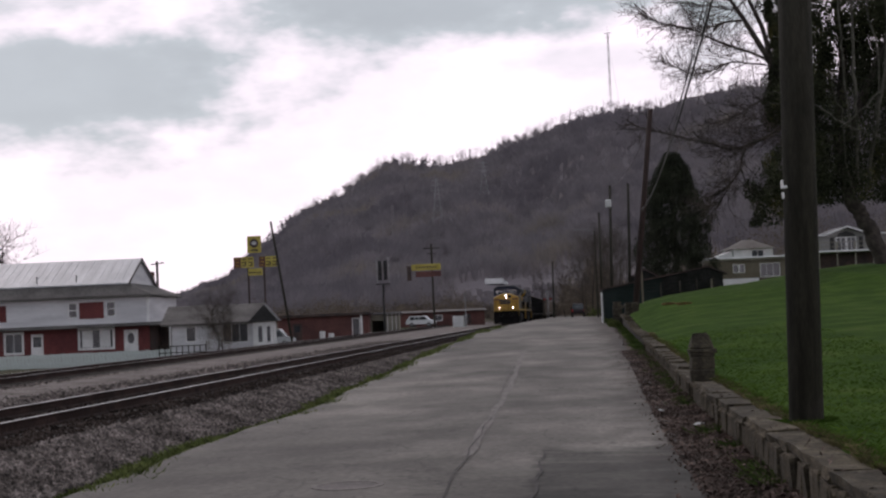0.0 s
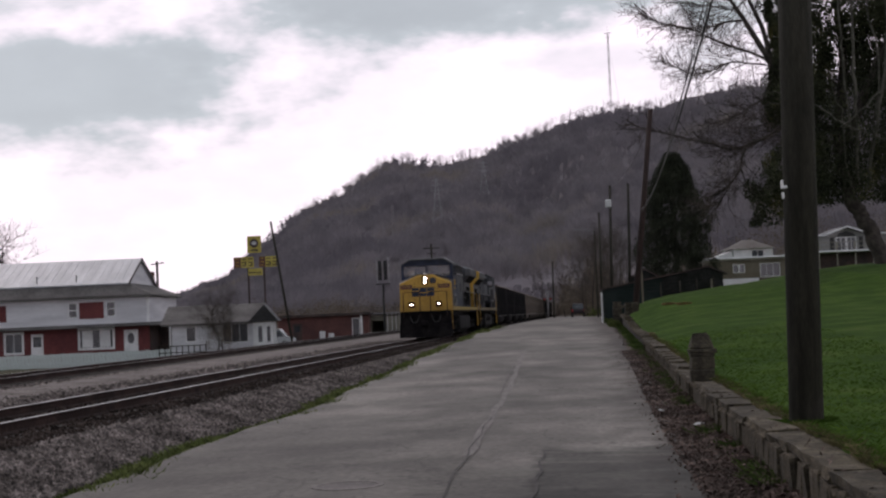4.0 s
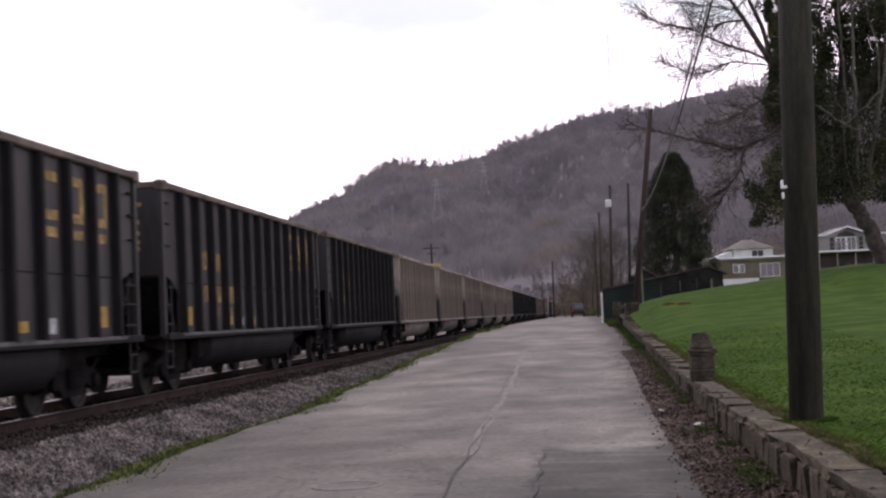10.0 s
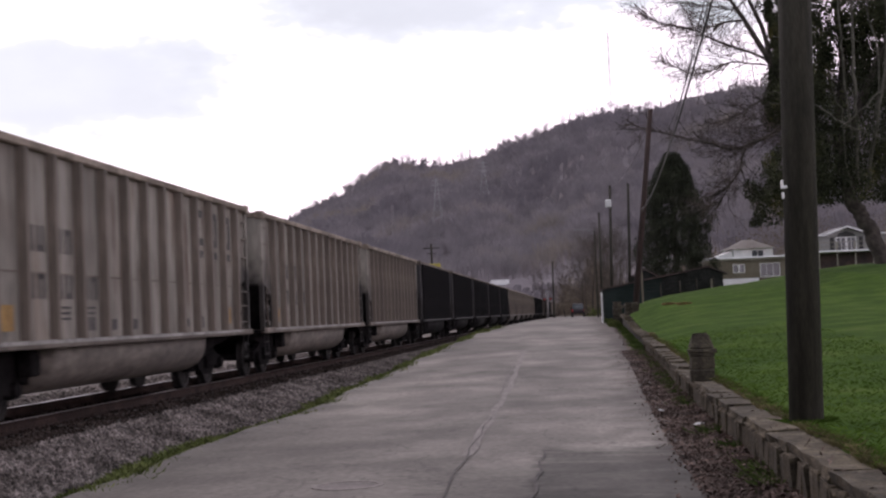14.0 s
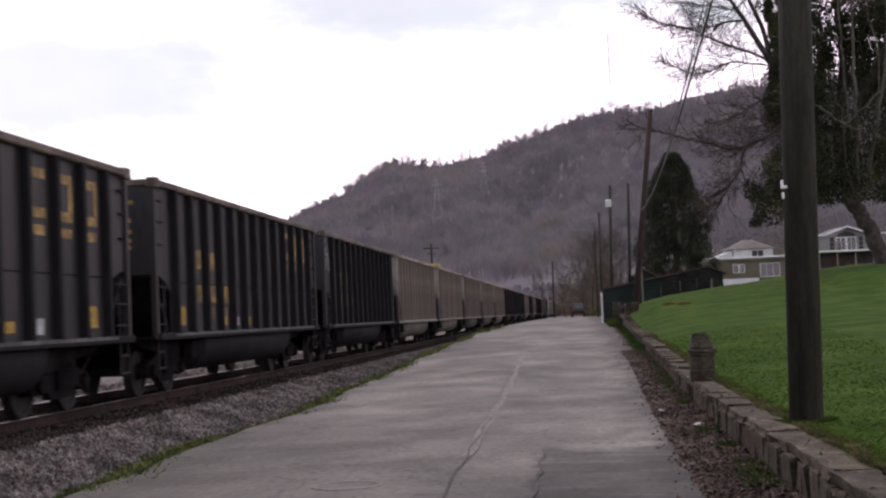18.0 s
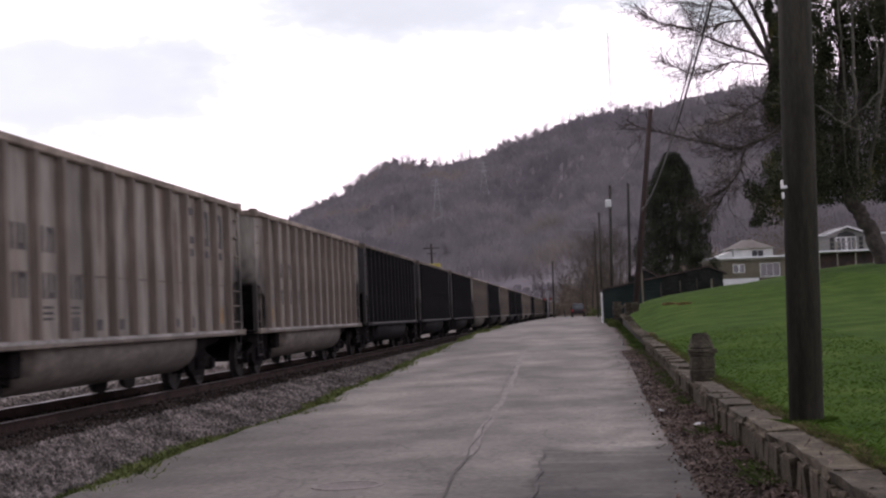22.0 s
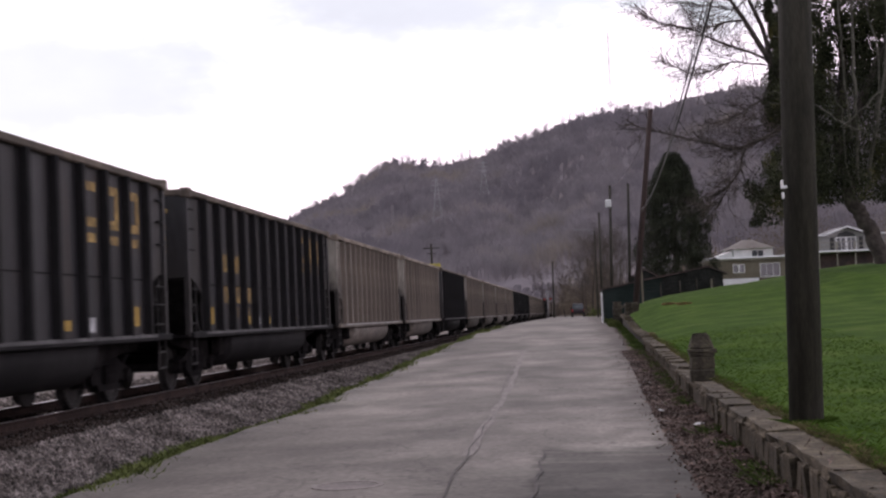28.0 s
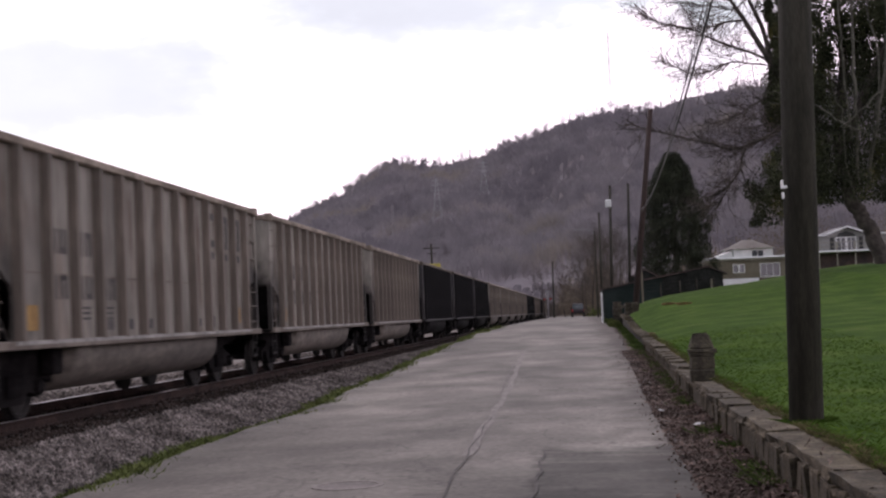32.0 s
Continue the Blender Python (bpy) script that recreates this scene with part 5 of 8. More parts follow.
    for x in (-0.62, 0.72):
        front("door_gap", x, x + 0.02, deck + 0.05, 3.2, M["rail_rust"], 0.003, par=nose)
    for s in (-1, 1):
        b = front("number_board", s * 1.08 - 0.33, s * 1.08 + 0.33, 2.86, 3.1, M["brick_red"], 0.05)
        for i in range(4):
            front("number_bar", s * 1.08 - 0.24 + 0.13 * i, s * 1.08 - 0.16 + 0.13 * i, 2.92, 3.04, M["tan_label"], 0.056, par=b)
        hs = front("ditch_light_housing", s * 0.78 - 0.16, s * 0.78 + 0.16, 1.8, 2.12, M["grime"], 0.14, 0.32)
        bm = B()
        rod(bm, (s * 0.78, 0.19, 1.96), (s * 0.78, 0.165, 1.96), 0.048, 0.045, 16)
        part("ditch_light", bm, M["ditchglow"], hs, "lit ditch light")
        bm = B()
        for x in (s * 0.3, s * 1.25):
            rod(bm, (x, 0.32, deck - 0.35), (x, 0.32, 2.66), 0.025, n=6)
        rod(bm, (s * 0.3, 0.32, 2.66), (s * 1.25, 0.32, 2.66), 0.02, n=6)
        part("nose_handrail", bm, M["rail_rust"], lo)
    # pale block added to stand for a bright glint on top of the nose
    bm = B()
    box(bm, -0.1, 0.1, 0.9, 1.05, 3.63, 3.76, 0.02)
    part("beacon", bm, M["label_white"], lo, "small pale box for a glint on the nose")
    # hollow cab across the full width, lit through its windows
    bm = B()
    for x0, x1 in ((-1.5, -1.44), (1.44, 1.5)):
        wall_along(bm, x0, x1, 1.95, 4.05, deck + 0.18, 4.28, [(2.2, 2.85, 3.62, 4.2), (3.05, 3.92, 3.62, 4.2)])
    wall_with_holes(bm, -1.44, 1.44, 3.3, 4.28, 1.95, 2.02, [(-1.34, -0.07, 3.62, 4.2), (0.07, 1.34, 3.62, 4.2)])
    wall_with_holes(bm, -1.44, 1.44, deck + 0.18, 4.28, 3.98, 4.05, [(-1.38, -1.03, 3.6, 4.02)])
    for y in (1.95, 3.98):
        prism(bm, [(-1.44, 4.281), (1.44, 4.281), (0.98, 4.56), (-0.98, 4.56)], "y", y, y + 0.07)
    cab = part("cab", bm, M[cab_m], lo, "cab with dark windows")
    # equipment room behind it, flush with the cab on one side and set in on the other
    def room_sec(y, k=0.0):
        return [(-1.0, y, deck), (1.5, y, deck + 0.18), (1.5, y, 3.9), (1.455, y, 4.3), (0.99, y, 4.56 - k), (-0.72, y, 4.56 - k), (-0.97, y, 4.34), (-1.0, y, 3.9)]
    bm = B()
    loft(bm, [room_sec(4.06), room_sec(8.35, 0.06)])
    loft(bm, [[(-1.035, y, deck), (0.3, y, deck), (0.3, y, 4.5), (-0.74, y, 4.5), (-1.0, y, 4.3), (-1.035, y, 3.9)] for y in (8.36, 10.7)])
    room = part("equipment_room", bm, M["loco_grey"], lo, "grey room behind the cab")
    bm = B()
    prism(bm, [(4.06, deck + 0.2), (8.34, deck + 0.2), (8.34, 2.28), (5.55, 2.28), (4.06, 3.5)], "x", 1.492, 1.508)
    part("blue_band", bm, M["loco_blue"], lo, "dark blue lower band")

    def roof(y, a, b, lift=0.0):
        return [(b, y, 4.26), (b * 0.67, y, 4.57 + lift), (a * 0.67, y, 4.57 + lift), (a, y, 4.26), (a, y, 4.33), (a * 0.67, y, 4.65 + lift), (b * 0.67, y, 4.65 + lift), (b, y, 4.33)]
    bm = B()
    loft(bm, [roof(1.72, -1.47, 1.47, -0.04), roof(1.95, -1.52, 1.52), roof(4.1, -1.52, 1.52)])
    part("cab_roof", bm, M["loco_roof"], lo)
    bm = B()
    loft(bm, [roof(4.11, -1.03, 1.52, -0.01), roof(8.36, -1.03, 1.52, -0.05)])
    part("room_roof", bm, M["loco_roof"], lo)
    bm = B()
    for i in range(3):
        rod(bm, (-0.2 + 0.2 * i, 9.0, 4.5), (-0.2 + 0.2 * i, 8.6, 4.5), 0.03, 0.07, 8)
    part("horn", bm, M["loco_roof"], lo)
    for x0, x1 in ((-1.34, -0.07), (0.07, 1.34)):
        bm = B()
        box(bm, x0, x1, 1.975, 1.985, 3.62, 4.2)
        w = part("windshield", bm, M["cab_pane"], cab)
        bm = B()
        for a, b in (((x0, 3.62), (x1, 3.62)), ((x1, 3.62), (x1, 4.2)), ((x1, 4.2), (x0, 4.2)), ((x0, 4.2), (x0, 3.62))):
            rod(bm, (a[0], 1.94, a[1]), (b[0], 1.94, b[1]), 0.022, n=5)
        part("gasket", bm, M["loco_roof"], w)
        bm = B()
        rod(bm, ((x0 + x1) / 2, 1.93, 3.6), ((x0 + x1) / 2 + 0.4, 1.93, 4.05), 0.012, n=4)
        part("wiper", bm, M["loco_roof"], w)
    for s in (-1, 1):
        for y0, y1 in ((2.2, 2.85), (3.05, 3.92)):
            bm = B()
            box(bm, s * 1.47 - 0.004, s * 1.47 + 0.004, y0, y1, 3.62, 4.2)
            w = part("side_window", bm, M["cab_pane"], cab)
            bm = B()
            box(bm, s * 1.505 - 0.012, s * 1.505 + 0.012, y1 - 0.01, y1 + 0.05, 3.58, 4.24)
            box(bm, s * 1.505 - 0.012, s * 1.505 + 0.012, y0, y1, 3.57, 3.62)
            part("window_frame", bm, M["loco_roof"], w)
    # seats seen through the glass
    for s in (-1, 1):
        bm = B()
        box(bm, s * 0.9 - 0.25, s * 0.9 + 0.25, 3.1, 3.6, 2.9, 3.05, 0.04)
        box(bm, s * 0.9 - 0.24, s * 0.9 + 0.24, 3.52, 3.64, 3.05, 3.75, 0.04)
        part("seat", bm, M["rubber"], cab)
    for y0, y1 in ((4.45, 5.1), (5.35, 6.05), (6.3, 6.8), (7.0, 8.2)):
        bm = B()
        box(bm, 1.49, 1.512, y0, y1, 3.78, 4.24, 0.004)
        w = part("louvre_window", bm, M["dark_glass"], room)
        bm = B()
        box(bm, 1.505, 1.535, y1 + 0.02, y1 + 0.1, 3.6, 4.28)
        part("window_post", bm, M["loco_grey"], w)
    for y0, y1 in ((5.15, 5.6), (6.7, 7.3), (7.4, 8.0), (9.3, 10.2)):
        bm = B()
        box(bm, -1.055, -0.99, y0, y1, 3.72, 4.24, 0.004)
        part("louvre_window", bm, M["dark_glass"], room)
    bm = B()
    for i in range(4):
        box(bm, 1.495, 1.515, 6.4 + i * 0.24, 6.6 + i * 0.24, 2.7, 3.2)
    part("vent_slats", bm, M["loco_roof"], room)
    bm = B()
    rod(bm, (1.56, 4.1, 3.72), (1.56, 8.3, 3.72), 0.02, n=6)
    part("side_grab_rail", bm, M["label_white"], room)
    # raised battery box along the walkway on the set-in side, with steps up to it
    bm = B()
    box(bm, -1.5, -1.005, 4.06, 7.9, deck, 2.42, 0.015)
    bb = part("battery_box", bm, M["loco_grey"], lo, "grey battery box beside the cab")
    for y0 in (4.3, 5.5, 6.7):
        bm = B()
        box(bm, -1.512, -1.498, y0, y0 + 1.0, 1.75, 2.3, 0.004)
        part("box_door", bm, M["tank"], bb)
    for i in range(3):
        bm = B()
        box(bm, -1.45, -1.04, 7.92 + 0.4 * i, 8.3 + 0.4 * i, deck, 2.2 - 0.22 * i)
        part("walkway_step", bm, M["grime"], lo)
    for s in (-1, 1):
        bm = B()
        box(bm, s * 1.51 - 0.015, s * 1.51 + 0.015, 2.52, 3.95, 1.84, 2.52, 0.006)
        ap = part("access_panel", bm, M["panel_pale" if s > 0 else "tank"], cab, "pale access panel with a dark slot")
        bm = B()
        box(bm, s * 1.53 - 0.006, s * 1.53 + 0.006, 2.7, 3.1, 1.98, 2.38)
        part("panel_slot", bm, M["grime"], ap)
        # number bars and a small yellow flash
        for k in range(3) if s > 0 else ():
            bm = B()
            box(bm, s * 1.505 - 0.006, s * 1.505 + 0.006, 2.4 + 0.38 * k, 2.68 + 0.38 * k, 3.03, 3.37, 0.002)
            part("number_bar", bm, M["label_yellow"], cab)
        if s < 0:
            continue
        bm = B()
        prism(bm, [(1.95, 2.9), (2.9, 2.78), (2.8, 2.86), (3.65, 2.84), (2.75, 2.97), (2.85, 2.88)], "x", s * 1.505 - 0.006, s * 1.505 + 0.006)
        part("emblem_shape", bm, M["label_yellow"], cab, "small yellow flash")
    # long hood
    def hood(y, wid, top):
        return [(-wid, y, deck), (wid, y, deck), (wid, y, top - 0.42), (wid - 0.12, y, top - 0.12), (wid - 0.45, y, top), (-wid + 0.45, y, top), (-wid + 0.12, y, top - 0.12), (-wid, y, top - 0.42)]
    bm = B()
    loft(bm, [hood(8.35, 1.02, 4.42), hood(15.2, 1.02, 4.42)])
    hd = part("long_hood", bm, M["loco_grey"], lo, "grey engine hood")
    bm = B()
    loft(bm, [hood(15.2, 1.02, 4.2), hood(20.1, 1.02, 4.2)])
    rh = part("radiator_hood", bm, M["loco_grey"], lo, "grey radiator compartment")
    bm = B()
    loft(bm, [hood(20.1, 1.03, 4.21), hood(20.6, 1.03, 4.21), hood(20.72, 0.95, 4.15)])
    he = part("hood_end", bm, M[tail], lo)
    for k in range(3):
        bm = B()
        box(bm, 0.32 + k * 0.17, 0.43 + k * 0.17, 20.735, 20.74, 3.62, 3.8)
        part("number_bar", bm, M["loco_blue"], he)
    bm = B()
    box(bm, -0.5, 0.5, 20.7, 20.74, 2.0, 3.0)
    part("end_grille", bm, M["loco_roof"], he)
    for x in (-1.05, -0.8, -0.55, 0.55, 0.8, 1.05):
        bm = B()
        rod(bm, (x, 20.98, deck), (x, 20.98, 2.62), 0.02, n=6)
        part("end_stanchion", bm, M["loco_yellow"], lo)
    bm = B()
    for a, b in ((-1.08, -0.5), (0.5, 1.08)):
        rod(bm, (a, 20.98, 2.62), (b, 20.98, 2.62), 0.022, n=6)
    part("end_handrail", bm, M["rail_rust"], lo)
    for x in (-0.62, 0.62):
        bm = B()
        box(bm, x - 0.16, x + 0.16, 20.7, 20.75, 3.35, 3.9, 0.01)
        part("end_lamp_box", bm, M["loco_roof"], he)
    bm = B()
    wing = [(-1.0, 3.45), (1.0, 3.45), (1.5, 3.95), (1.5, 4.36), (1.2, 4.52), (-1.2, 4.52), (-1.5, 4.36), (-1.5, 3.95)]
    loft(bm, [[(x * 0.8, 14.7, z) for x, z in wing], [(x, 15.3, z) for x, z in wing], [(x, 20.6, z) for x, z in wing]])
    bm2 = B()
    prism(bm2, [(x * 1.003, z + (0.004 if z > 4 else -0.004)) for x, z in wing], "y", 20.59, 20.66)
    part("wing_end", bm2, M[tail], lo)
    wg = part("radiator_wing", bm, M["loco_grey"], lo, "overhanging radiator wings")
    for s in (-1, 1):
        bm = B()
        loft(bm, [[(s * 1.08, 15.5, 3.49), (s * 1.46, 15.5, 3.87), (s * 1.44, 15.5, 3.89), (s * 1.06, 15.5, 3.51)], [(s * 1.08, 20.4, 3.49), (s * 1.46, 20.4, 3.87), (s * 1.44, 20.4, 3.89), (s * 1.06, 20.4, 3.51)]])
        part("radiator_screen", bm, M["grime"], wg, "dark radiator intake screen")
    bm = B()
    box(bm, -0.4, 0.4, 10.3, 11.6, 4.4, 4.62, 0.02)
    part("exhaust_stack", bm, M["loco_roof"], lo)
    bm = B()
    rod(bm, (0.5, 9.2, 4.4), (0.5, 9.9, 4.4), 0.16, n=10)
    part("air_intake", bm, M["loco_roof"], lo)
    for s in (-1, 1):
        bm = B()
        box(bm, s * 1.025 - 0.012, s * 1.025 + 0.012, 8.4, 20.0, deck + 0.02, 2.2)
        part("blue_band", bm, M["loco_blue"], lo, "dark blue lower band")
        # broad blue emblem of plain blocks on the hood
        for y0, y1, lean in ((9.0, 10.0, 0.1), (10.2, 11.2, -0.3), (11.4, 12.7, 0.35)):
            bm = B()
            prism(bm, [(y0, 2.4), (y1, 2.4), (y1 + lean, 3.7), (y0 + lean, 3.7)], "x", s * 1.032 - 0.006, s * 1.032 + 0.006)
            part("emblem_block", bm, M["emblem_blue"], hd)
        for i in range(6):
            bm = B()
            y0 = 8.5 + i * 1.1
            for a in (y0, y0 + 1.04):
                box(bm, s * 1.03 - 0.012, s * 1.03 + 0.012, a, a + 0.025, deck + 0.1, 3.85)
            box(bm, s * 1.03 - 0.02, s * 1.03 + 0.02, y0 + 0.85, y0 + 0.92, 2.55, 2.7)
            part("hood_door", bm, M["loco_grey"], hd)
        for i in range(7):
            bm = B()
            y0 = 14.9 + i * 0.72
            box(bm, s * 1.035 - 0.012, s * 1.035 + 0.012, y0, y0 + 0.45, 2.5 if i < 3 else 1.95, 2.9 if i < 3 else 3.2, 0.003)
            part("louvre", bm, M["grime"], rh)
            if i < 3:
                bm = B()
                box(bm, s * 1.035 - 0.012, s * 1.035 + 0.012, y0, y0 + 0.45, 1.95, 2.38, 0.003)
                part("louvre", bm, M["grime"], rh)
        bm = B()
        way = [(20.7, 2.2), (20.5, 2.7), (20.2, 2.78), (8.25, 2.78)] + ([(7.7, 3.38), (4.15, 3.42)] if s < 0 else [(8.15, 3.3)])
        for (ya, za), (yb, zb) in zip(way, way[1:]):
            rod(bm, (s * 1.42, ya, za), (s * 1.42, yb, zb), 0.014, n=6)
        part("handrail", bm, M["label_white"], lo, "pale handrail along the walkway")
        for i in range(11):
            bm = B()
            rod(bm, (s * 1.42, 8.3 + i * 1.22, deck), (s * 1.42, 8.3 + i * 1.22, 2.78), 0.02, n=6)
            part("stanchion", bm, M["grime"], lo)
    return lo


loco_a = locomotive("dark blue and grey diesel locomotive with a yellow nose, headlights lit", "loco_grey", "loco_blue")
loco_b = locomotive("grey and dark blue diesel locomotive running yellow hood end first", "loco_yellow", "loco_grey")

# Front end of the first coal car along the line, second by second.
TRAIN = ((0.0, 212.8), (3.0, 146.6), (6.5, 69.2), (9.0, 13.8), (13.0, -75.6), (19.0, -209.5), (23.0, -299.3), (28.0, -411.9), (32.0, -502.1))
LOCO_GAP = 45.1


def motions():
    walk(loco_a, [(t, pose(TRACK, p - LOCO_GAP, RAIL)) for t, p in TRAIN])
    walk(loco_b, [(t, pose(TRACK, p - 0.85, RAIL, 0, 0, 180)) for t, p in TRAIN])
    for k, c in enumerate(cars):
        walk(c, [(t, pose(TRACK, p + 0.2 + k * CAR_PITCH, RAIL)) for t, p in TRAIN])
    # a lorry climbs the hillside road and passes out of sight behind the evergreen
    walk(lorry, [(0.0, pose(-43.2, 743, 16.7)), (1.0, pose(-30.5, 741, 17.9)), (2.0, pose(-15.5, 737, 19.0)), (3.0, pose(-1.9, 729, 20.5)), (5.0, pose(27.0, 745, 22.6)), (7.0, pose(53.0, 757, 24.9)), (32.0, pose(53.0, 757, 24.9))])
    # another comes down the same road and goes on behind the train
    walk(lorry_down, [(0.0, pose(70.0, 762, 26.4, 0, 0, 180)), (8.0, pose(62.0, 760, 25.7, 0, 0, 180)), (10.0, pose(14.0, 742, 21.2, 0, 0, 180)), (11.0, pose(-10.6, 740, 18.6, 0, 0, 180)), (12.0, pose(-21.5, 741, 17.9, 0, 0, 180)), (13.0, pose(-34.7, 742, 16.7, 0, 0, 180)), (14.0, pose(-42.4, 743, 15.9, 0, 0, 180)), (16.0, pose(-60.0, 745, 14.4, 0, 0, 180)), (32.0, pose(-150.0, 755, 9.0, 0, 0, 180))])


# ---- buildings ----
FACE = 5.44   # facades lie square to the line of sight


def window(parent, x0, x1, z0, z1, y, frame_m="white", bars=1, t=0.08):
    """A window in the opening of a wall whose face is at y, looking to -y."""
    bm = B()
    for a in ((x0 - t, x0, z0 - t, z1 + t), (x1, x1 + t, z0 - t, z1 + t), (x0, x1, z1, z1 + t), (x0, x1, z0 - t, z0)):
        box(bm, a[0], a[1], y - 0.04, y + 0.08, a[2], a[3])
    w = part("window", bm, M[frame_m], parent)
    for i in range(bars + 1):
        a = x0 + (x1 - x0) * i / (bars + 1)
        b = x0 + (x1 - x0) * (i + 1) / (bars + 1)
        bm = B()
        box(bm, a + 0.02, b - 0.02, y + 0.03, y + 0.05, z0, z1)
        part("pane", bm, M["window"], w)
        if i:
            bm = B()
            box(bm, a - 0.02, a + 0.02, y + 0.01, y + 0.06, z0, z1)
            part("mullion", bm, M[frame_m], w)


def door_part(parent, x0, x1, z0, z1, y, m="white", oval=False):
    bm = B()
    box(bm, x0, x1, y - 0.03, y + 0.06, z0, z1, 0.01)
    d = part("door", bm, M[m], parent, "white panel door")
    bm = B()
    if oval:
        cx, cz = (x0 + x1) / 2, z0 + (z1 - z0) * 0.66
        prism(bm, [(cx + 0.3 * math.cos(a), cz + 0.48 * math.sin(a)) for a in [2 * math.pi * i / 16 for i in range(16)]], "y", y - 0.045, y - 0.025)
    else:
        box(bm, x0 + 0.2, x1 - 0.2, y - 0.045, y - 0.025, z0 + 1.0, z1 - 0.25)
    part("door_glass", bm, M["window"], d)


def big_house():
    h = thing("house", "two-storey white and red boarded house with grey roofs", "house", pose(-43.07, 120, -0.55, 0, 0, FACE))
    L, R = -15.5, 5.45
    lower = [(-5.1, -4.0, 0, 2.15), (-0.75, 2.1, 0.75, 2.3), (3.1, 4.35, 0, 2.2), (-7.3, -5.9, 0.6, 2.2), (-12, -10, 0.7, 2.2)]
    bm = B()
    wall_with_holes(bm, L, R - 0.1, -1.2, 2.6, 0.6, 0.8, lower)
    part("lower_wall", bm, M["redwall"], h, "dark red boarded lower wall")
    window(h, -0.75, 2.1, 0.75, 2.3, 0.62, bars=2, t=0.2)
    for a in (-0.6, 0.95):
        bm = B()
        box(bm, a, a + 0.95, 0.634, 0.648, 0.78, 2.27)
        part("curtain", bm, M["white"], h, "white net curtain")
    window(h, -7.3, -5.9, 0.6, 2.2, 0.62, bars=1, t=0.2)
    window(h, -12, -10, 0.7, 2.2, 0.62, bars=1, t=0.2)
    door_part(h, -5.1, -4.0, 0, 2.15, 0.66)
    door_part(h, 3.1, 4.35, 0, 2.2, 0.66, oval=True)
    upper = [(-1.5, -0.85, 3.5, 4.65), (1.85, 2.5, 3.5, 4.65), (-9, -8.2, 3.5, 4.65)]
    bm = B()
    wall_with_holes(bm, L, R, 2.7, 5.15, 0.0, 0.2, upper)
    part("upper_wall", bm, M["siding"], h, "white clapboard upper wall")
    for i in range(12):
        z = 2.72 + i * 0.2
        bm = B()
        x = L
        for a, b in ((-9.08, -8.12), (-1.58, -0.77), (1.77, 2.58)) if 3.35 < z < 4.75 else ():
            box(bm, x, a, -0.012, 0.004, z, z + 0.015)
            x = b
        box(bm, x, R, -0.012, 0.004, z, z + 0.015)
        part("clapboard_lap", bm, M["siding"], h)
    for x0, x1, z0, z1 in upper:
        window(h, x0, x1, z0, z1, 0.02, bars=0)
        bm = B()
        box(bm, x0, x1, 0.0, 0.06, (z0 + z1) / 2 - 0.035, (z0 + z1) / 2 + 0.035)
        part("sash_rail", bm, M["white"], h)
    for x0, x1 in ((-0.6, 1.55), (-8.0, -7.0), (-11.5, -9.3)):
        bm = B()
        box(bm, x0, x1, -0.03, 0.0, 3.3, 4.75, 0.005)
        part("red_panel", bm, M["redwall"], h, "dark red panel")
    bm = B()
    box(bm, L, R, 0.0, 0.6, 2.58, 2.7)
    part("jetty_soffit", bm, M["shingle"], h)
    for a in (L, R - 0.2):
        bm = B()
        box(bm, a, a + 0.2, 0.2, 12.8, 2.7, 5.15)
        part("end_wall", bm, M["siding"], h)
        bm = B()
        box(bm, a, a + 0.18, 0.8, 12.8, -1.2, 2.6)
        # the right-hand wall is coloured dark to stand for the carport's shade
        part("lower_end_wall", bm, M["redwall"] if a == L else M["signdark"], h, "" if a == L else "end wall coloured dark for the carport shade")
    bm = B()
    box(bm, L, R, 12.8, 13.0, -1.2, 5.15)
    part("rear_wall", bm, M["siding"], h)
    bm = B()
    box(bm, R, R + 0.06, 0.0, 0.12, 2.7, 5.12)
    box(bm, R - 0.14, R, -0.03, 0.0, 2.7, 5.12)
    part("corner_board", bm, M["white"], h)
    bm = B()
    loft(bm, [[(L - 0.4, -0.7, 5.1), (R + 0.45, -0.7, 5.1), (R + 0.45, 13.5, 5.1), (L - 0.4, 13.5, 5.1)], [(L - 0.4, -0.7, 5.26), (R + 0.45, -0.7, 5.26), (R + 0.45, 13.5, 5.26), (L - 0.4, 13.5, 5.26)], [(L + 0.5, 0.5, 6.35), (3.5, 0.5, 6.35), (3.5, 12.2, 6.35), (L + 0.5, 12.2, 6.35)]])
    part("skirt_roof", bm, M["brown_shingle"], h, "grey-brown shingled skirt roof")
    bm = B()
    prism(bm, [(0.25, 6.22), (0.25, 6.34), (5.9, 8.7), (12.5, 6.2), (12.5, 6.1), (5.9, 8.58)], "x", L, 3.75)
    mr = part("upper_roof", bm, M["metalroof"], h, "pale sheet-metal upper roof")
    for i in range(27):
        bm = B()
        x = L + 0.3 + i * 0.7
        prism(bm, [(0.3, 6.345), (0.3, 6.385), (5.85, 8.725), (5.85, 8.685)], "x", x, x + 0.04)
        part("roof_seam", bm, M["metalroof"], mr)
    bm = B()
    prism(bm, [(0.6, 6.0), (12.1, 6.0), (12.1, 6.24), (5.9, 8.57), (0.6, 6.38)], "x", 3.4, 3.55)
    part("gable_wall", bm, M["siding"], h, "white gable end")
    bm = B()
    prism(bm, [(0.2, 6.16), (0.2, 6.36), (5.9, 8.74), (12.6, 6.22), (12.6, 6.02), (5.9, 8.54)], "x", 3.75, 3.83)
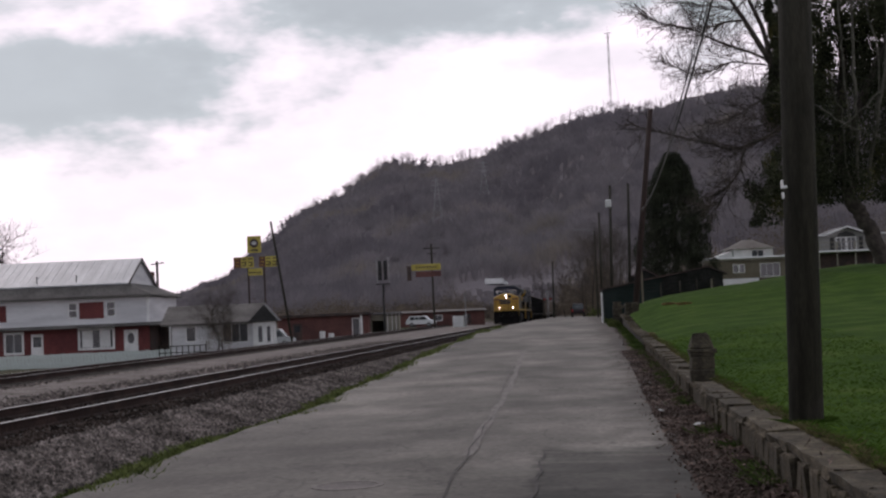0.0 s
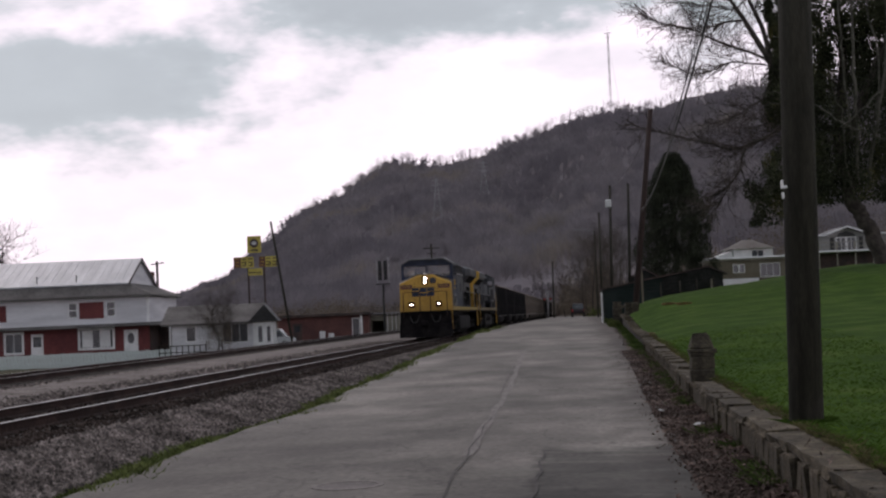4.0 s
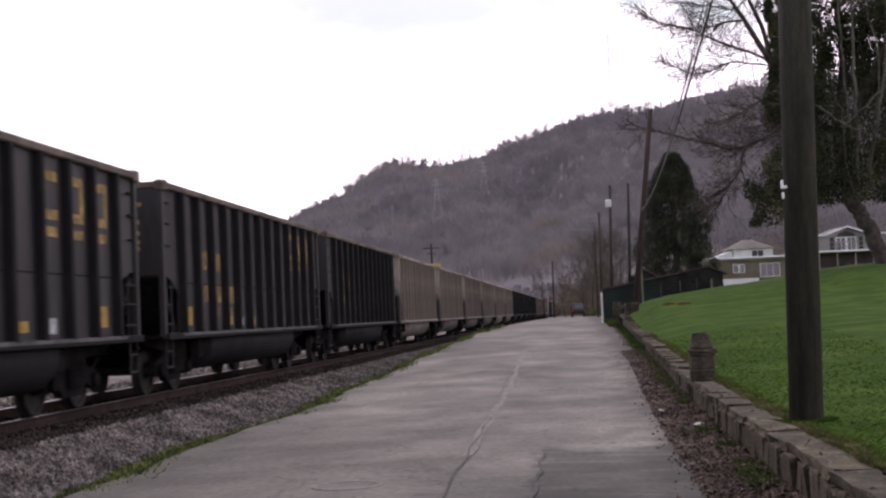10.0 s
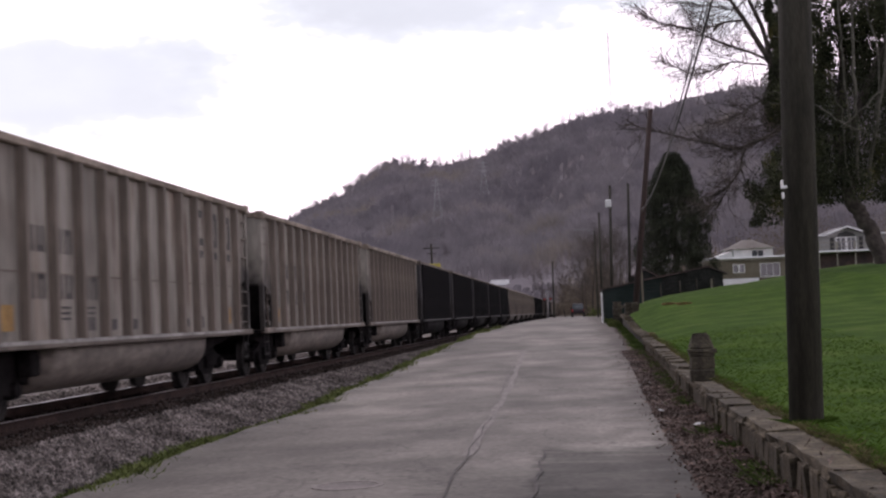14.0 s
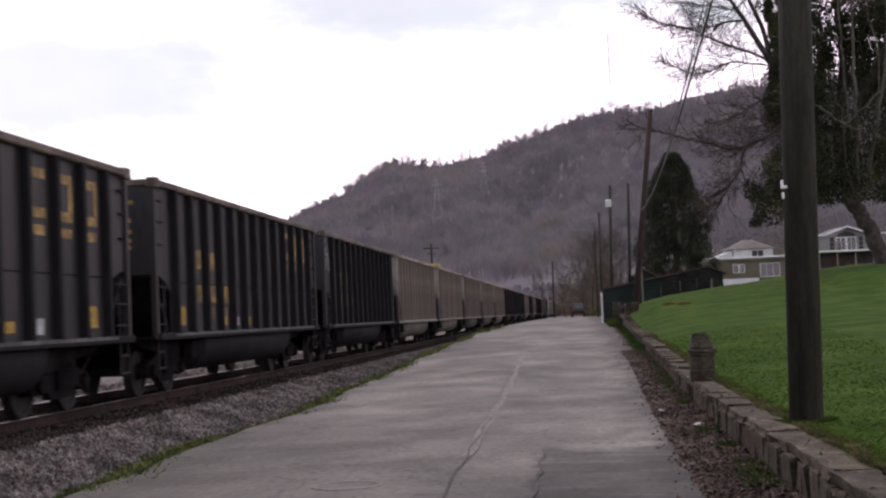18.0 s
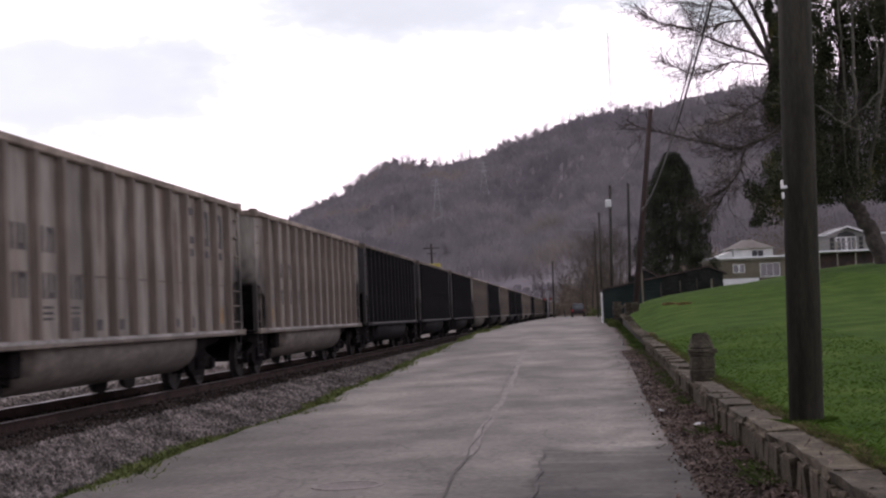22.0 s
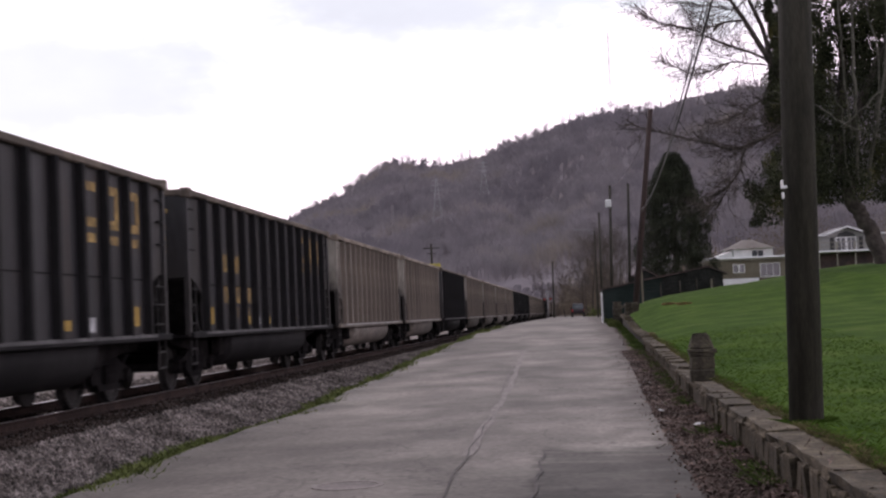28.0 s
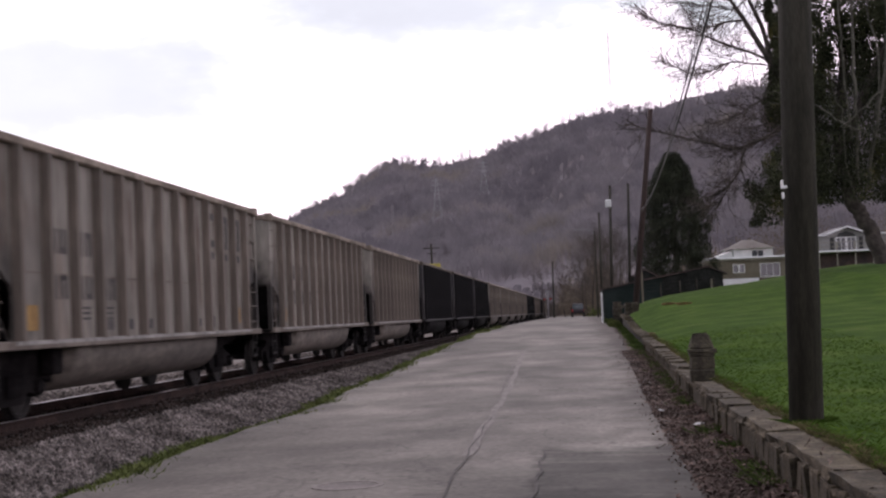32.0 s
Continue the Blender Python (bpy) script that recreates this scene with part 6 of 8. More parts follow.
    part("barge_board", bm, M["brown_shingle"], h, "dark barge board")
    for x, d in ((-4.5, 0.9), (-1.0, 0.9)):
        bm = B()
        rod(bm, (x, d, 6.4), (x, d, 7.2), 0.07, n=8)
        part("vent_pipe", bm, M["steel"], h)
    bm = B()
    prism(bm, [(-0.55, 2.5), (-0.55, 2.58), (0.0, 2.8), (0.0, 2.5)], "x", L - 0.2, R + 1.9)
    part("pent_roof", bm, M["brown_shingle"], h, "narrow shingled pent roof between storeys")
    # open carport between the house and the cottage
    bm = B()
    box(bm, R + 1.7, R + 1.84, 0.3, 0.44, -1.2, 2.5)
    part("carport_post", bm, M["white"], h)
    # back wall dark as well, the opening's shade put into its colour
    bm = B()
    box(bm, R, R + 1.9, 5.0, 5.15, -1.2, 2.5)
    part("carport_back", bm, M["signdark"], h)
    bm = B()
    box(bm, R, R + 1.9, 0.0, 5.2, 2.5, 2.6)
    part("carport_roof", bm, M["brown_shingle"], h)
    bm = B()
    box(bm, 3.0, 3.45, 12.4, 12.9, 5.0, 7.7)
    part("chimney", bm, M["brick_red"], h)
    bm = B()
    rod(bm, (3.5, 14, -1), (3.5, 14, 8.75), 0.12, n=8)
    rod(bm, (2.9, 14, 8.45), (4.2, 14, 8.6), 0.06, n=6)
    part("aerial_mast", bm, M["polewood"], h)
    # long pale fence before the house
    f = thing("fence", "low pale green slatted fence before the house", "fence", pose(-43.07, 112, -1.25, 0, 0, FACE))
    bm = B()
    box(bm, -0.14, 0.14, -0.015, 0.015, 0.05, 1.15, 0.004)
    slat = mesh_of("slat", bm, M["fence_net"])
    for i in range(91):
        o = part("slat", slat, None, f)
        o.location = (-16 + i * 0.3, random.uniform(-0.01, 0.01), random.uniform(-0.04, 0.03))
    for z in (0.3, 0.95):
        bm = B()
        box(bm, -16.2, 11.3, 0.02, 0.07, z, z + 0.09)
        part("fence_rail", bm, M["fence_net"], f)


def wing_house():
    h = thing("cottage", "low white cottage with grey roof and dark front gable", "house", pose(-28.9, 112, -0.3, 0, 0, FACE))
    holes = [(-2.9, -2.2, 0.8, 1.9), (0.1, 2.05, 0.6, 2.0)]
    bm = B()
    wall_with_holes(bm, -4.1, 2.6, -1.2, 2.1, 0.0, 0.18, holes)
    part("front_wall", bm, M["siding"], h)
    window(h, -2.9, -2.2, 0.8, 1.9, 0.02, bars=0)
    window(h, 0.1, 2.05, 0.6, 2.0, 0.02, bars=2)
    bm = B()
    box(bm, -4.1, -3.9, 0.18, 6, -1.2, 2.1)
    box(bm, -4.1, 2.6, 6, 6.2, -1.2, 2.1)
    box(bm, 2.42, 2.6, 0.18, 6, -1.2, 2.1)
    part("side_wall", bm, M["siding"], h)
    bm = B()
    wall_with_holes(bm, 2.65, 4.3, -1.2, 2.15, -1.2, -1.02, [(3.05, 3.4, 0.5, 1.75), (3.75, 4.05, 0.5, 1.75)])
    box(bm, 2.65, 2.83, -1.02, 0.6, -1.2, 2.15)
    box(bm, 4.12, 4.3, -1.02, 0.6, -1.2, 2.15)
    box(bm, 2.83, 4.12, 0.42, 0.6, -1.2, 2.15)
    part("gable_wall", bm, M["white"], h)
    window(h, 3.05, 3.4, 0.5, 1.75, -1.18, bars=0)
    window(h, 3.75, 4.05, 0.5, 1.75, -1.18, bars=0)
    bm = B()
    prism(bm, [(2.3, 2.12), (4.75, 2.12), (3.62, 3.5)], "y", -1.45, 0.7)
    part("gable_roof", bm, M["signalblack"], h, "black shingled gable")
    bm = B()
    prism(bm, [(-0.5, 2.05), (-0.5, 2.2), (3.1, 3.7), (6.7, 2.2), (6.7, 2.05)], "x", -4.9, 3.2)
    part("main_roof", bm, M["brown_shingle"], h, "grey-brown shingled roof")
    f = thing("porch_railing", "dark low railing before the cottage", "railing", pose(-30.6, 106, -0.62, 0, 0, FACE))
    for i in range(9):
        bm = B()
        box(bm, -1.75 + i * 0.45, -1.68 + i * 0.45, -0.03, 0.03, -0.6, 0.85)
        part("baluster", bm, M["polewood"], f)
    for z in (0.3, 0.8):
        bm = B()
        box(bm, -1.8, 2.0, -0.02, 0.02, z, z + 0.07)
        part("rail_bar", bm, M["polewood"], f)


def red_buildings():
    h = thing("shop_building", "long low dull-red brick building with a flat roof", "building", pose(-27.3, 150, -0.4, 0, 0, FACE))
    bm = B()
    wall_with_holes(bm, -5.2, 4.6, -0.3, 2.55, 0, 0.25, [(-3.6, -2.6, 0, 1.9), (2.9, 3.6, 0.4, 2.2)])
    box(bm, -5.2, -4.95, 0.25, 8, -0.3, 2.55)
    box(bm, 4.35, 4.6, 0.25, 8, -0.3, 2.55)
    box(bm, -4.95, 4.35, 7.8, 8, -0.3, 2.55)
    part("brick_wall", bm, M["brick_red"], h)
    window(h, 2.9, 3.6, 0.4, 2.2, 0.02, bars=0)
    door_part(h, -3.6, -2.6, 0, 1.9, 0.05, "signdark")
    bm = B()
    box(bm, -5.6, 4.9, -0.5, 8.3, 2.55, 2.85, 0.03)
    part("flat_roof", bm, M["signdark"], h, "dark flat roof")
    bm = B()
    box(bm, 3.75, 3.95, -0.3, -0.1, -0.2, 2.55)
    part("white_post", bm, M["white"], h)
    g = thing("garage", "weathered grey garage with a dark open bay", "garage", pose(-21.71, 155, -0.05, 0, 0, FACE))
    bm = B()
    wall_with_holes(bm, -1.7, 1.7, -0.4, 2.2, 0, 0.2, [(-1.3, 0.1, -0.1, 1.5)])
    box(bm, -1.7, -1.5, 0.2, 5, -0.4, 2.2)
    box(bm, 1.5, 1.7, 0.2, 5, -0.4, 2.2)
    box(bm, -1.5, 1.5, 4.8, 5, -0.4, 2.2)
    part("wall", bm, M["beige"], g)
    bm = B()
    box(bm, -1.95, 1.95, -0.4, 5.2, 2.2, 2.4, 0.02)
    part("roof", bm, M["shingle"], g)
    for x in (0.4, 0.9, 1.35):
        bm = B()
        box(bm, x, x + 0.06, -0.05, 0.0, -0.3, 2.2)
        part("board", bm, M["white"], g)
    r = thing("warehouse", "long low dull-red warehouse behind the parked car", "building", pose(-21.2, 214, 0.35, 0, 0, FACE))
    bm = B()
    wall_with_holes(bm, -6.6, 6.7, -0.4, 1.95, 0, 0.3, [(-1, 0.2, 0.7, 1.5), (3.4, 4.6, 0.0, 1.6)])
    for x in (-6.6, 6.4):
        box(bm, x, x + 0.3, 0.3, 8, -0.4, 1.95)
    box(bm, -6.3, 6.4, 7.7, 8, -0.4, 1.95)
    part("wall", bm, M["brick_red"], r)
    window(r, -1, 0.2, 0.7, 1.5, 0.02)
    door_part(r, 3.4, 4.6, 0, 1.6, 0.05, "signdark")
    bm = B()
    prism(bm, [(-0.5, 1.93), (-0.5, 2.03), (4, 2.35), (8.5, 2.03), (8.5, 1.93)], "x", -6.9, 7.0)
    part("roof", bm, M["signdark"], r, "dark low roof")


def right_houses():
    b = thing("shed", "dark teal sheet-metal shed with a low peaked roof", "shed", pose(0.0, 90, 0.0))
    bm = B()
    prism(bm, [(1.5, 0.5), (1.5, 2.84), (3.7, 3.24), (5.25, 3.48), (5.25, 1.2)], "y", 0, 0.12)
    part("front_wall", bm, M["greenshed"], b, "dark teal sheet wall")
    bm = B()
    prism(bm, [(1.5, 0.5), (1.5, 2.84), (3.7, 3.24), (5.25, 3.48), (5.25, 1.2)], "y", 4.4, 4.5)
    part("rear_wall", bm, M["greenshed"], b)
    for x in (1.5, 5.15):
        bm = B()
        box(bm, x, x + 0.1, 0.12, 4.4, 0.5, 2.95)
        part("side_wall", bm, M["greenshed"], b)
    bm = B()
    prism(bm, [(1.3, 2.81), (1.3, 2.9), (3.7, 3.33), (5.3, 3.58), (5.3, 3.49), (3.7, 3.24)], "y", -0.25, 4.7)
    part("roof", bm, M["signdark"], b, "dark low roof")
    for i in range(9):
        bm = B()
        box(bm, 1.7 + i * 0.4, 1.73 + i * 0.4, -0.025, 0.0, 0.8, 2.86 + i * 0.068)
        part("batten", bm, M["greenshed"], b)
    bm = B()
    box(bm, 1.34, 1.44, -0.4, -0.3, 0.5, 2.66)
    part("corner_post", bm, M["white"], b, "pale corner post")
    b = thing("shed", "long dark boarded shed at the lawn's edge", "shed", pose(0.0, 92, 0.0))
    prof = [(5.3, 1.2), (5.3, 3.5), (8.3, 4.04), (9.25, 3.62), (9.25, 1.6)]
    for y in (0.0, 3.6):
        bm = B()
        prism(bm, prof, "y", y, y + 0.12)
        part("rear_wall" if y else "front_wall", bm, M["darkshed"], b)
    bm = B()
    box(bm, 9.03, 9.15, 0.12, 3.6, 1.6, 3.5)
    part("side_wall", bm, M["darkshed"], b)
    bm = B()
    prism(bm, [(5.2, 3.49), (5.2, 3.56), (8.32, 4.14), (9.5, 3.6), (9.5, 3.52), (8.3, 4.05)], "y", -0.2, 3.9)
    part("roof", bm, M["signdark"], b, "dark low roof with a pale edge")
    for i in range(9):
        bm = B()
        box(bm, 5.4 + i * 0.42, 5.44 + i * 0.42, -0.025, 0.0, 1.6, 3.45 + min(i, 7) * 0.07)
        part("batten", bm, M["darkshed"], b)
    bm = B()
    box(bm, 8.45, 8.6, -0.06, -0.03, 2.5, 3.25)
    part("door_jamb", bm, M["beige"], b)
    b = thing("shed", "small dark peaked roof of a shed behind the teal one", "shed", pose(0.0, 96, 0.0))
    bm = B()
    prism(bm, [(3.45, 0.8), (3.45, 3.62), (4.43, 4.12), (5.2, 3.72), (5.2, 1.2)], "y", 0.0, 3.0)
    part("wall", bm, M["darkshed"], b)
    bm = B()
    prism(bm, [(3.25, 3.54), (3.25, 3.62), (4.43, 4.24), (5.4, 3.72), (5.4, 3.64), (4.43, 4.15)], "y", -0.2, 3.2)
    part("roof", bm, M["signdark"], b, "dark peaked roof")
    # wire fence on the lawn before the sheds
    f = thing("wire_fence", "thin wire fence on grey posts before the dark shed", "fence", pose(0.0, 84, 0.0))
    posts = [(3.72, 3.7), (4.8, 3.05), (5.92, 3.1), (6.9, 3.2), (7.87, 3.27)]
    for i, (x, top) in enumerate(posts):
        bm = B()
        rod(bm, (x, 0, ground_z(x, 84) - 0.1), (x, 0, top), 0.045 if i else 0.06, n=6)
        part("post", bm, M["polewood"] if i else M["olive"], f)
    for (xa, za), (xb, zb) in zip([(3.72, 3.0)] + posts[1:], posts[1:]):
        for k in (0.0, 0.22, 0.44):
            bm = B()
            rod(bm, (xa, 0, za - 0.05 - k), (xb, 0, zb - 0.05 - k), 0.008, n=4)
            part("wire", bm, M["wheel"], f)
    m = thing("mobile_home", "beige mobile home with white roof edge and skirting", "mobile home", pose(15.2, 130, 3.4, 0, 0, FACE))
    for x0, x1, z0, z1 in ((-3.5, -1.15, 0.45, 2.1), (-1.15, -0.2, 0.45, 1.05), (-1.15, -0.2, 1.7, 2.1), (-0.75, -0.6, 1.05, 1.7), (-0.2, 1.3, 0.45, 2.1), (1.3, 3.0, 0.45, 0.6), (1.3, 3.0, 1.7, 2.1), (3.0, 3.7, 0.45, 2.1)):
        bm = B()
        box(bm, x0, x1, 0, 0.15, z0, z1)
        part("wall_panel", bm, M["olive"], m)
    for x in (-3.5, 3.55):
        bm = B()
        box(bm, x, x + 0.15, 0.15, 4, 0, 2.1)
        part("end_wall", bm, M["olive"], m)
    window(m, -1.15, -0.75, 1.05, 1.7, 0.02, bars=0, t=0.06)
    window(m, -0.6, -0.2, 1.05, 1.7, 0.02, bars=0, t=0.06)
    window(m, 1.3, 3.0, 0.6, 1.7, 0.02, bars=2, t=0.06)
    bm = B()
    box(bm, -3.55, 3.75, -0.2, 4.2, 2.1, 2.24)
    part("eave_band", bm, M["beige"], m)
    bm = B()
    box(bm, -3.6, 3.8, -0.35, 4.3, 2.25, 2.42, 0.03)
    part("roof_edge", bm, M["white"], m, "white flat roof edge")
    bm = B()
    box(bm, -2.2, 1.1, -0.04, 0.02, -0.5, 0.47)
    part("skirting", bm, M["white"], m)
    bm = B()
    box(bm, -3.4, 3.6, 0.1, 3.9, -0.6, 0.44)
    part("base", bm, M["signdark"], m)
    h = thing("house", "pale hip-roofed house above the mobile home", "house", pose(18.3, 150, 4.4, 0, 0, FACE))
    bm = B()
    wall_with_holes(bm, -2.0, 2.1, -1.2, 2.9, 0, 0.2, [(-0.1, 1.1, 2.0, 2.7)])
    part("front_wall", bm, M["white"], h)
    for x in (-2.0, 1.9):
        bm = B()
        box(bm, x, x + 0.2, 0.2, 6, -1.2, 2.9)
        part("side_wall", bm, M["white"], h)
    window(h, -0.1, 1.1, 2.0, 2.7, 0.02)
    bm = B()
    loft(bm, [[(-2.4, -0.4, 2.9), (2.4, -0.4, 2.9), (2.4, 6.4, 2.9), (-2.4, 6.4, 2.9)], [(-0.4, 2.6, 3.95), (0.5, 2.6, 3.95), (0.5, 3.4, 3.95), (-0.4, 3.4, 3.95)]])
    part("hip_roof", bm, M["taupe"], h, "taupe shingled hip roof")
    bm = B()
    prism(bm, [(-4.4, -1.2), (-4.4, 2.0), (-2.05, 2.75), (-2.05, -1.2)], "y", 0.3, 4.0)
    part("lean_to", bm, M["white"], h, "white lean-to at the side")
    d = thing("house", "grey gabled house with white trim and raised deck", "house", pose(24.2, 128, 4.0, 0, 0, FACE))
    bm = B()
    wall_with_holes(bm, -3.2, 3.4, 1.7, 3.35, 1.2, 1.4, [(-0.95, -0.05, 1.75, 3.2), (0.0, 0.85, 1.75, 3.2)])
    box(bm, -3.2, -3.0, 1.4, 6, 0.0, 3.35)
    box(bm, 3.2, 3.4, 1.4, 6, 0.0, 3.35)
    prism(bm, [(-1.7, 3.35), (1.7, 3.35), (0, 3.95)], "y", 1.2, 1.4)
    part("wall", bm, M["greysiding"], d)
    for a, b2 in ((-0.95, -0.05), (0.0, 0.85)):
        window(d, a + 0.06, b2 - 0.06, 1.8, 3.1, 1.2, bars=1, t=0.06)
    for a in (-1.5, 1.1):
        bm = B()
        box(bm, a, a + 0.35, 1.14, 1.2, 1.95, 3.15)
        part("shutter", bm, M["signalblack"], d)
    bm = B()
    prism(bm, [(-2.0, 3.3), (0, 4.02), (2.0, 3.3), (2.0, 3.42), (0, 4.15), (-2.0, 3.42)], "y", 0.7, 0.8)
    box(bm, -3.6, -2.0, 0.7, 0.8, 3.3, 3.42)
    box(bm, 2.0, 3.8, 0.7, 0.8, 3.3, 3.42)
    part("gable_trim", bm, M["white"], d, "white gable trim")
    bm = B()
    prism(bm, [(-0.95, 3.2), (0.85, 3.2), (0.55, 3.5), (-0.05, 3.68), (-0.65, 3.5)], "y", 1.12, 1.19)
    part("fan_light", bm, M["signalblack"], d, "dark fan light under the gable")
    bm = B()
    prism(bm, [(-3.6, 3.28), (-1.9, 3.34), (0, 4.0), (1.9, 3.34), (3.8, 3.28), (3.8, 3.38), (1.9, 3.46), (0, 4.12), (-1.9, 3.46), (-3.6, 3.38)], "y", 0.8, 6.2)
    part("roof", bm, M["shingle"], d, "grey shingled roof")
    bm = B()
    box(bm, -3.3, 3.5, -1.2, 1.2, 1.76, 1.92, 0.02)
    part("deck", bm, M["white"], d, "white raised deck")
    # dark slab added below the deck in place of the shade there
    bm = B()
    box(bm, -3.2, 3.4, 0.9, 1.1, -0.6, 1.76)
    part("cellar_wall", bm, M["signdark"], d, "dark backing that stands for the shade below the deck")
    for i in range(5):
        bm = B()
        box(bm, -3.2 + i * 1.6, -3.08 + i * 1.6, -1.15, -1.03, -0.3, 2.65)
        part("deck_post", bm, M["beige"], d)
    for z in (2.2, 2.6):
        bm = B()
        box(bm, -3.2, 3.4, -1.13, -1.08, z, z + 0.06)
        part("deck_rail", bm, M["beige"], d)


big_house()
wing_house()
red_buildings()
right_houses()


# ---- vehicles ----
def parked_car(name, label, m, paint, tall=1.7, length=4.7):
    c = thing(name, label, "car", m)
    prof = [(-length / 2, 0.45), (-length / 2, 0.95), (-length / 2 + 0.15, 1.05), (-length / 2 + 0.55, tall - 0.06), (-length / 2 + 0.8, tall), (0.5, tall), (0.75, tall - 0.06), (1.35, 1.06), (length / 2 - 0.15, 0.92), (length / 2, 0.75), (length / 2, 0.4)]
    bm = B()
    prism(bm, prof, "y", -0.88, 0.88)
    bmesh.ops.bevel(bm, geom=[e for e in bm.edges if abs(e.verts[0].co.y) > 0.8 and abs(e.verts[0].co.y - e.verts[1].co.y) < 0.01 and e.verts[0].co.z > 0.6], offset=0.09, segments=2, affect="EDGES")
    part("body", bm, M[paint], c)
    for s in (-1, 1):
        for a, b in ((-length / 2 + 0.6, -length / 2 + 1.35), (-length / 2 + 1.42, -0.25), (-0.18, 0.75)):
            bm = B()
            prism(bm, [(a, 1.08), (b + (0.35 if b > 0 else 0), 1.08), (b - 0.02, tall - 0.16), (a + 0.12, tall - 0.16)], "y", s * 0.89 - 0.012, s * 0.89 + 0.012)
            part("side_window", bm, M["window"], c)
        for x in (-length / 2 + 0.9, length / 2 - 0.9):
            bm = B()
            rod(bm, (x, s * 0.68, 0.34), (x, s * 0.9, 0.34), 0.34, n=18)
            w = part("wheel", bm, M["rubber"], c)
            bm = B()
            rod(bm, (x, s * 0.895, 0.34), (x, s * 0.915, 0.34), 0.2, n=14)
            part("rim", bm, M["steel"], w)
        bm = B()
        box(bm, length / 2 - 0.06, length / 2 + 0.01, s * 0.65 - 0.16, s * 0.65 + 0.16, 0.68, 0.84)
        part("headlamp", bm, M["white"], c)
        bm = B()
        box(bm, -length / 2 - 0.02, -length / 2 + 0.05, s * 0.72 - 0.1, s * 0.72 + 0.1, 0.8, 1.05)
        part("tail_lamp", bm, M["redwall"], c)
    return c


parked_car("suv", "white estate car parked by the red buildings", pose(-23.2, 205, ground_z(-23.2, 205), 0, 0, -3), "carwhite", 1.65, 4.3)
parked_car("minivan", "silver minivan parked beside the cottage", pose(-30.4, 138, ground_z(-30.4, 138), 0, 0, 4), "carsilver", 1.85, 4.2)


def pickup():
    c = thing("pickup", "dark maroon four-wheel-drive standing on the road", "car", pose(-0.3, 205, road_z(205)))
    bm = B()
    prism(bm, [(-2.3, 0.45), (-2.35, 0.8), (-2.25, 1.12), (2.2, 1.12), (2.35, 0.85), (2.3, 0.45)], "x", -0.93, 0.93)
    part("body", bm, M["cardark"], c)
    bm = B()
    loft(bm, [[(-0.9, -2.2, 1.12), (0.9, -2.2, 1.12), (0.9, 1.3, 1.12), (-0.9, 1.3, 1.12)], [(-0.78, -1.95, 1.9), (0.78, -1.95, 1.9), (0.78, 0.5, 1.9), (-0.78, 0.5, 1.9)], [(-0.7, -1.8, 2.0), (0.7, -1.8, 2.0), (0.7, 0.4, 2.0), (-0.7, 0.4, 2.0)]])
    part("cab", bm, M["cardark"], c)
    bm = B()
    prism(bm, [(-2.19, 1.2), (-1.98, 1.82), (-2.02, 1.82), (-2.23, 1.2)], "x", -0.7, 0.7)
    part("rear_window", bm, M["window"], c)
    for x in (-0.55, 0.55):
        bm = B()
        box(bm, x - 0.03, x + 0.03, -1.7, 0.3, 2.0, 2.09)
        part("roof_rail", bm, M["steel"], c)
    for s in (-1, 1):
        bm = B()
        box(bm, s * 0.82 - 0.1, s * 0.82 + 0.1, -2.39, -2.3, 0.82, 1.1)
        part("tail_lamp", bm, M["tailglow" if s < 0 else "redwall"], c, "red tail lamp")
        bm = B()
        box(bm, s * 1.05 - 0.1, s * 1.05 + 0.1, 0.7, 0.8, 1.2, 1.38, 0.02)
        part("wing_mirror", bm, M["cardark"], c)
        for y in (-1.45, 1.45):
            bm = B()
            rod(bm, (s * 0.7, y, 0.38), (s * 0.95, y, 0.38), 0.38, n=16)
            part("wheel", bm, M["rubber"], c)
    bm = B()
    box(bm, -0.95, 0.95, -2.45, -2.3, 0.45, 0.65, 0.02)
    part("bumper", bm, M["wheel"], c)


pickup()


def build_lorry():
    c = thing("lorry", "white box lorry climbing the road on the hillside", "lorry")
    bm = B()
    box(bm, -6.0, 3.6, -1.25, 1.25, 1.15, 3.95, 0.05)
    part("cargo_box", bm, M["white"], c)
    bm = B()
    prism(bm, [(3.85, 0.7), (3.85, 3.0), (4.9, 3.0), (5.4, 1.9), (6.1, 1.7), (6.1, 0.7)], "y", -1.15, 1.15)
    part("cab", bm, M["carwhite"], c)
    bm = B()
    prism(bm, [(4.35, 2.0), (4.35, 2.7), (4.85, 2.7), (5.2, 2.0)], "y", -1.18, 1.18)
    part("cab_window", bm, M["window"], c)
    bm = B()
    box(bm, -5.9, 5.8, -0.45, 0.45, 0.75, 1.15)
    part("chassis", bm, M["grime"], c)
    for x in (-4.6, -3.5, 2.4, 5.1):
        for s in (-1, 1):
            bm = B()
            rod(bm, (x, s * 0.85, 0.5), (x, s * 1.2, 0.5), 0.5, n=14)
            part("wheel", bm, M["rubber"], c)
    return c


lorry = build_lorry()
lorry_down = copy_thing(lorry, Matrix())
tagged(lorry_down, "white box lorry driving down the hillside road")
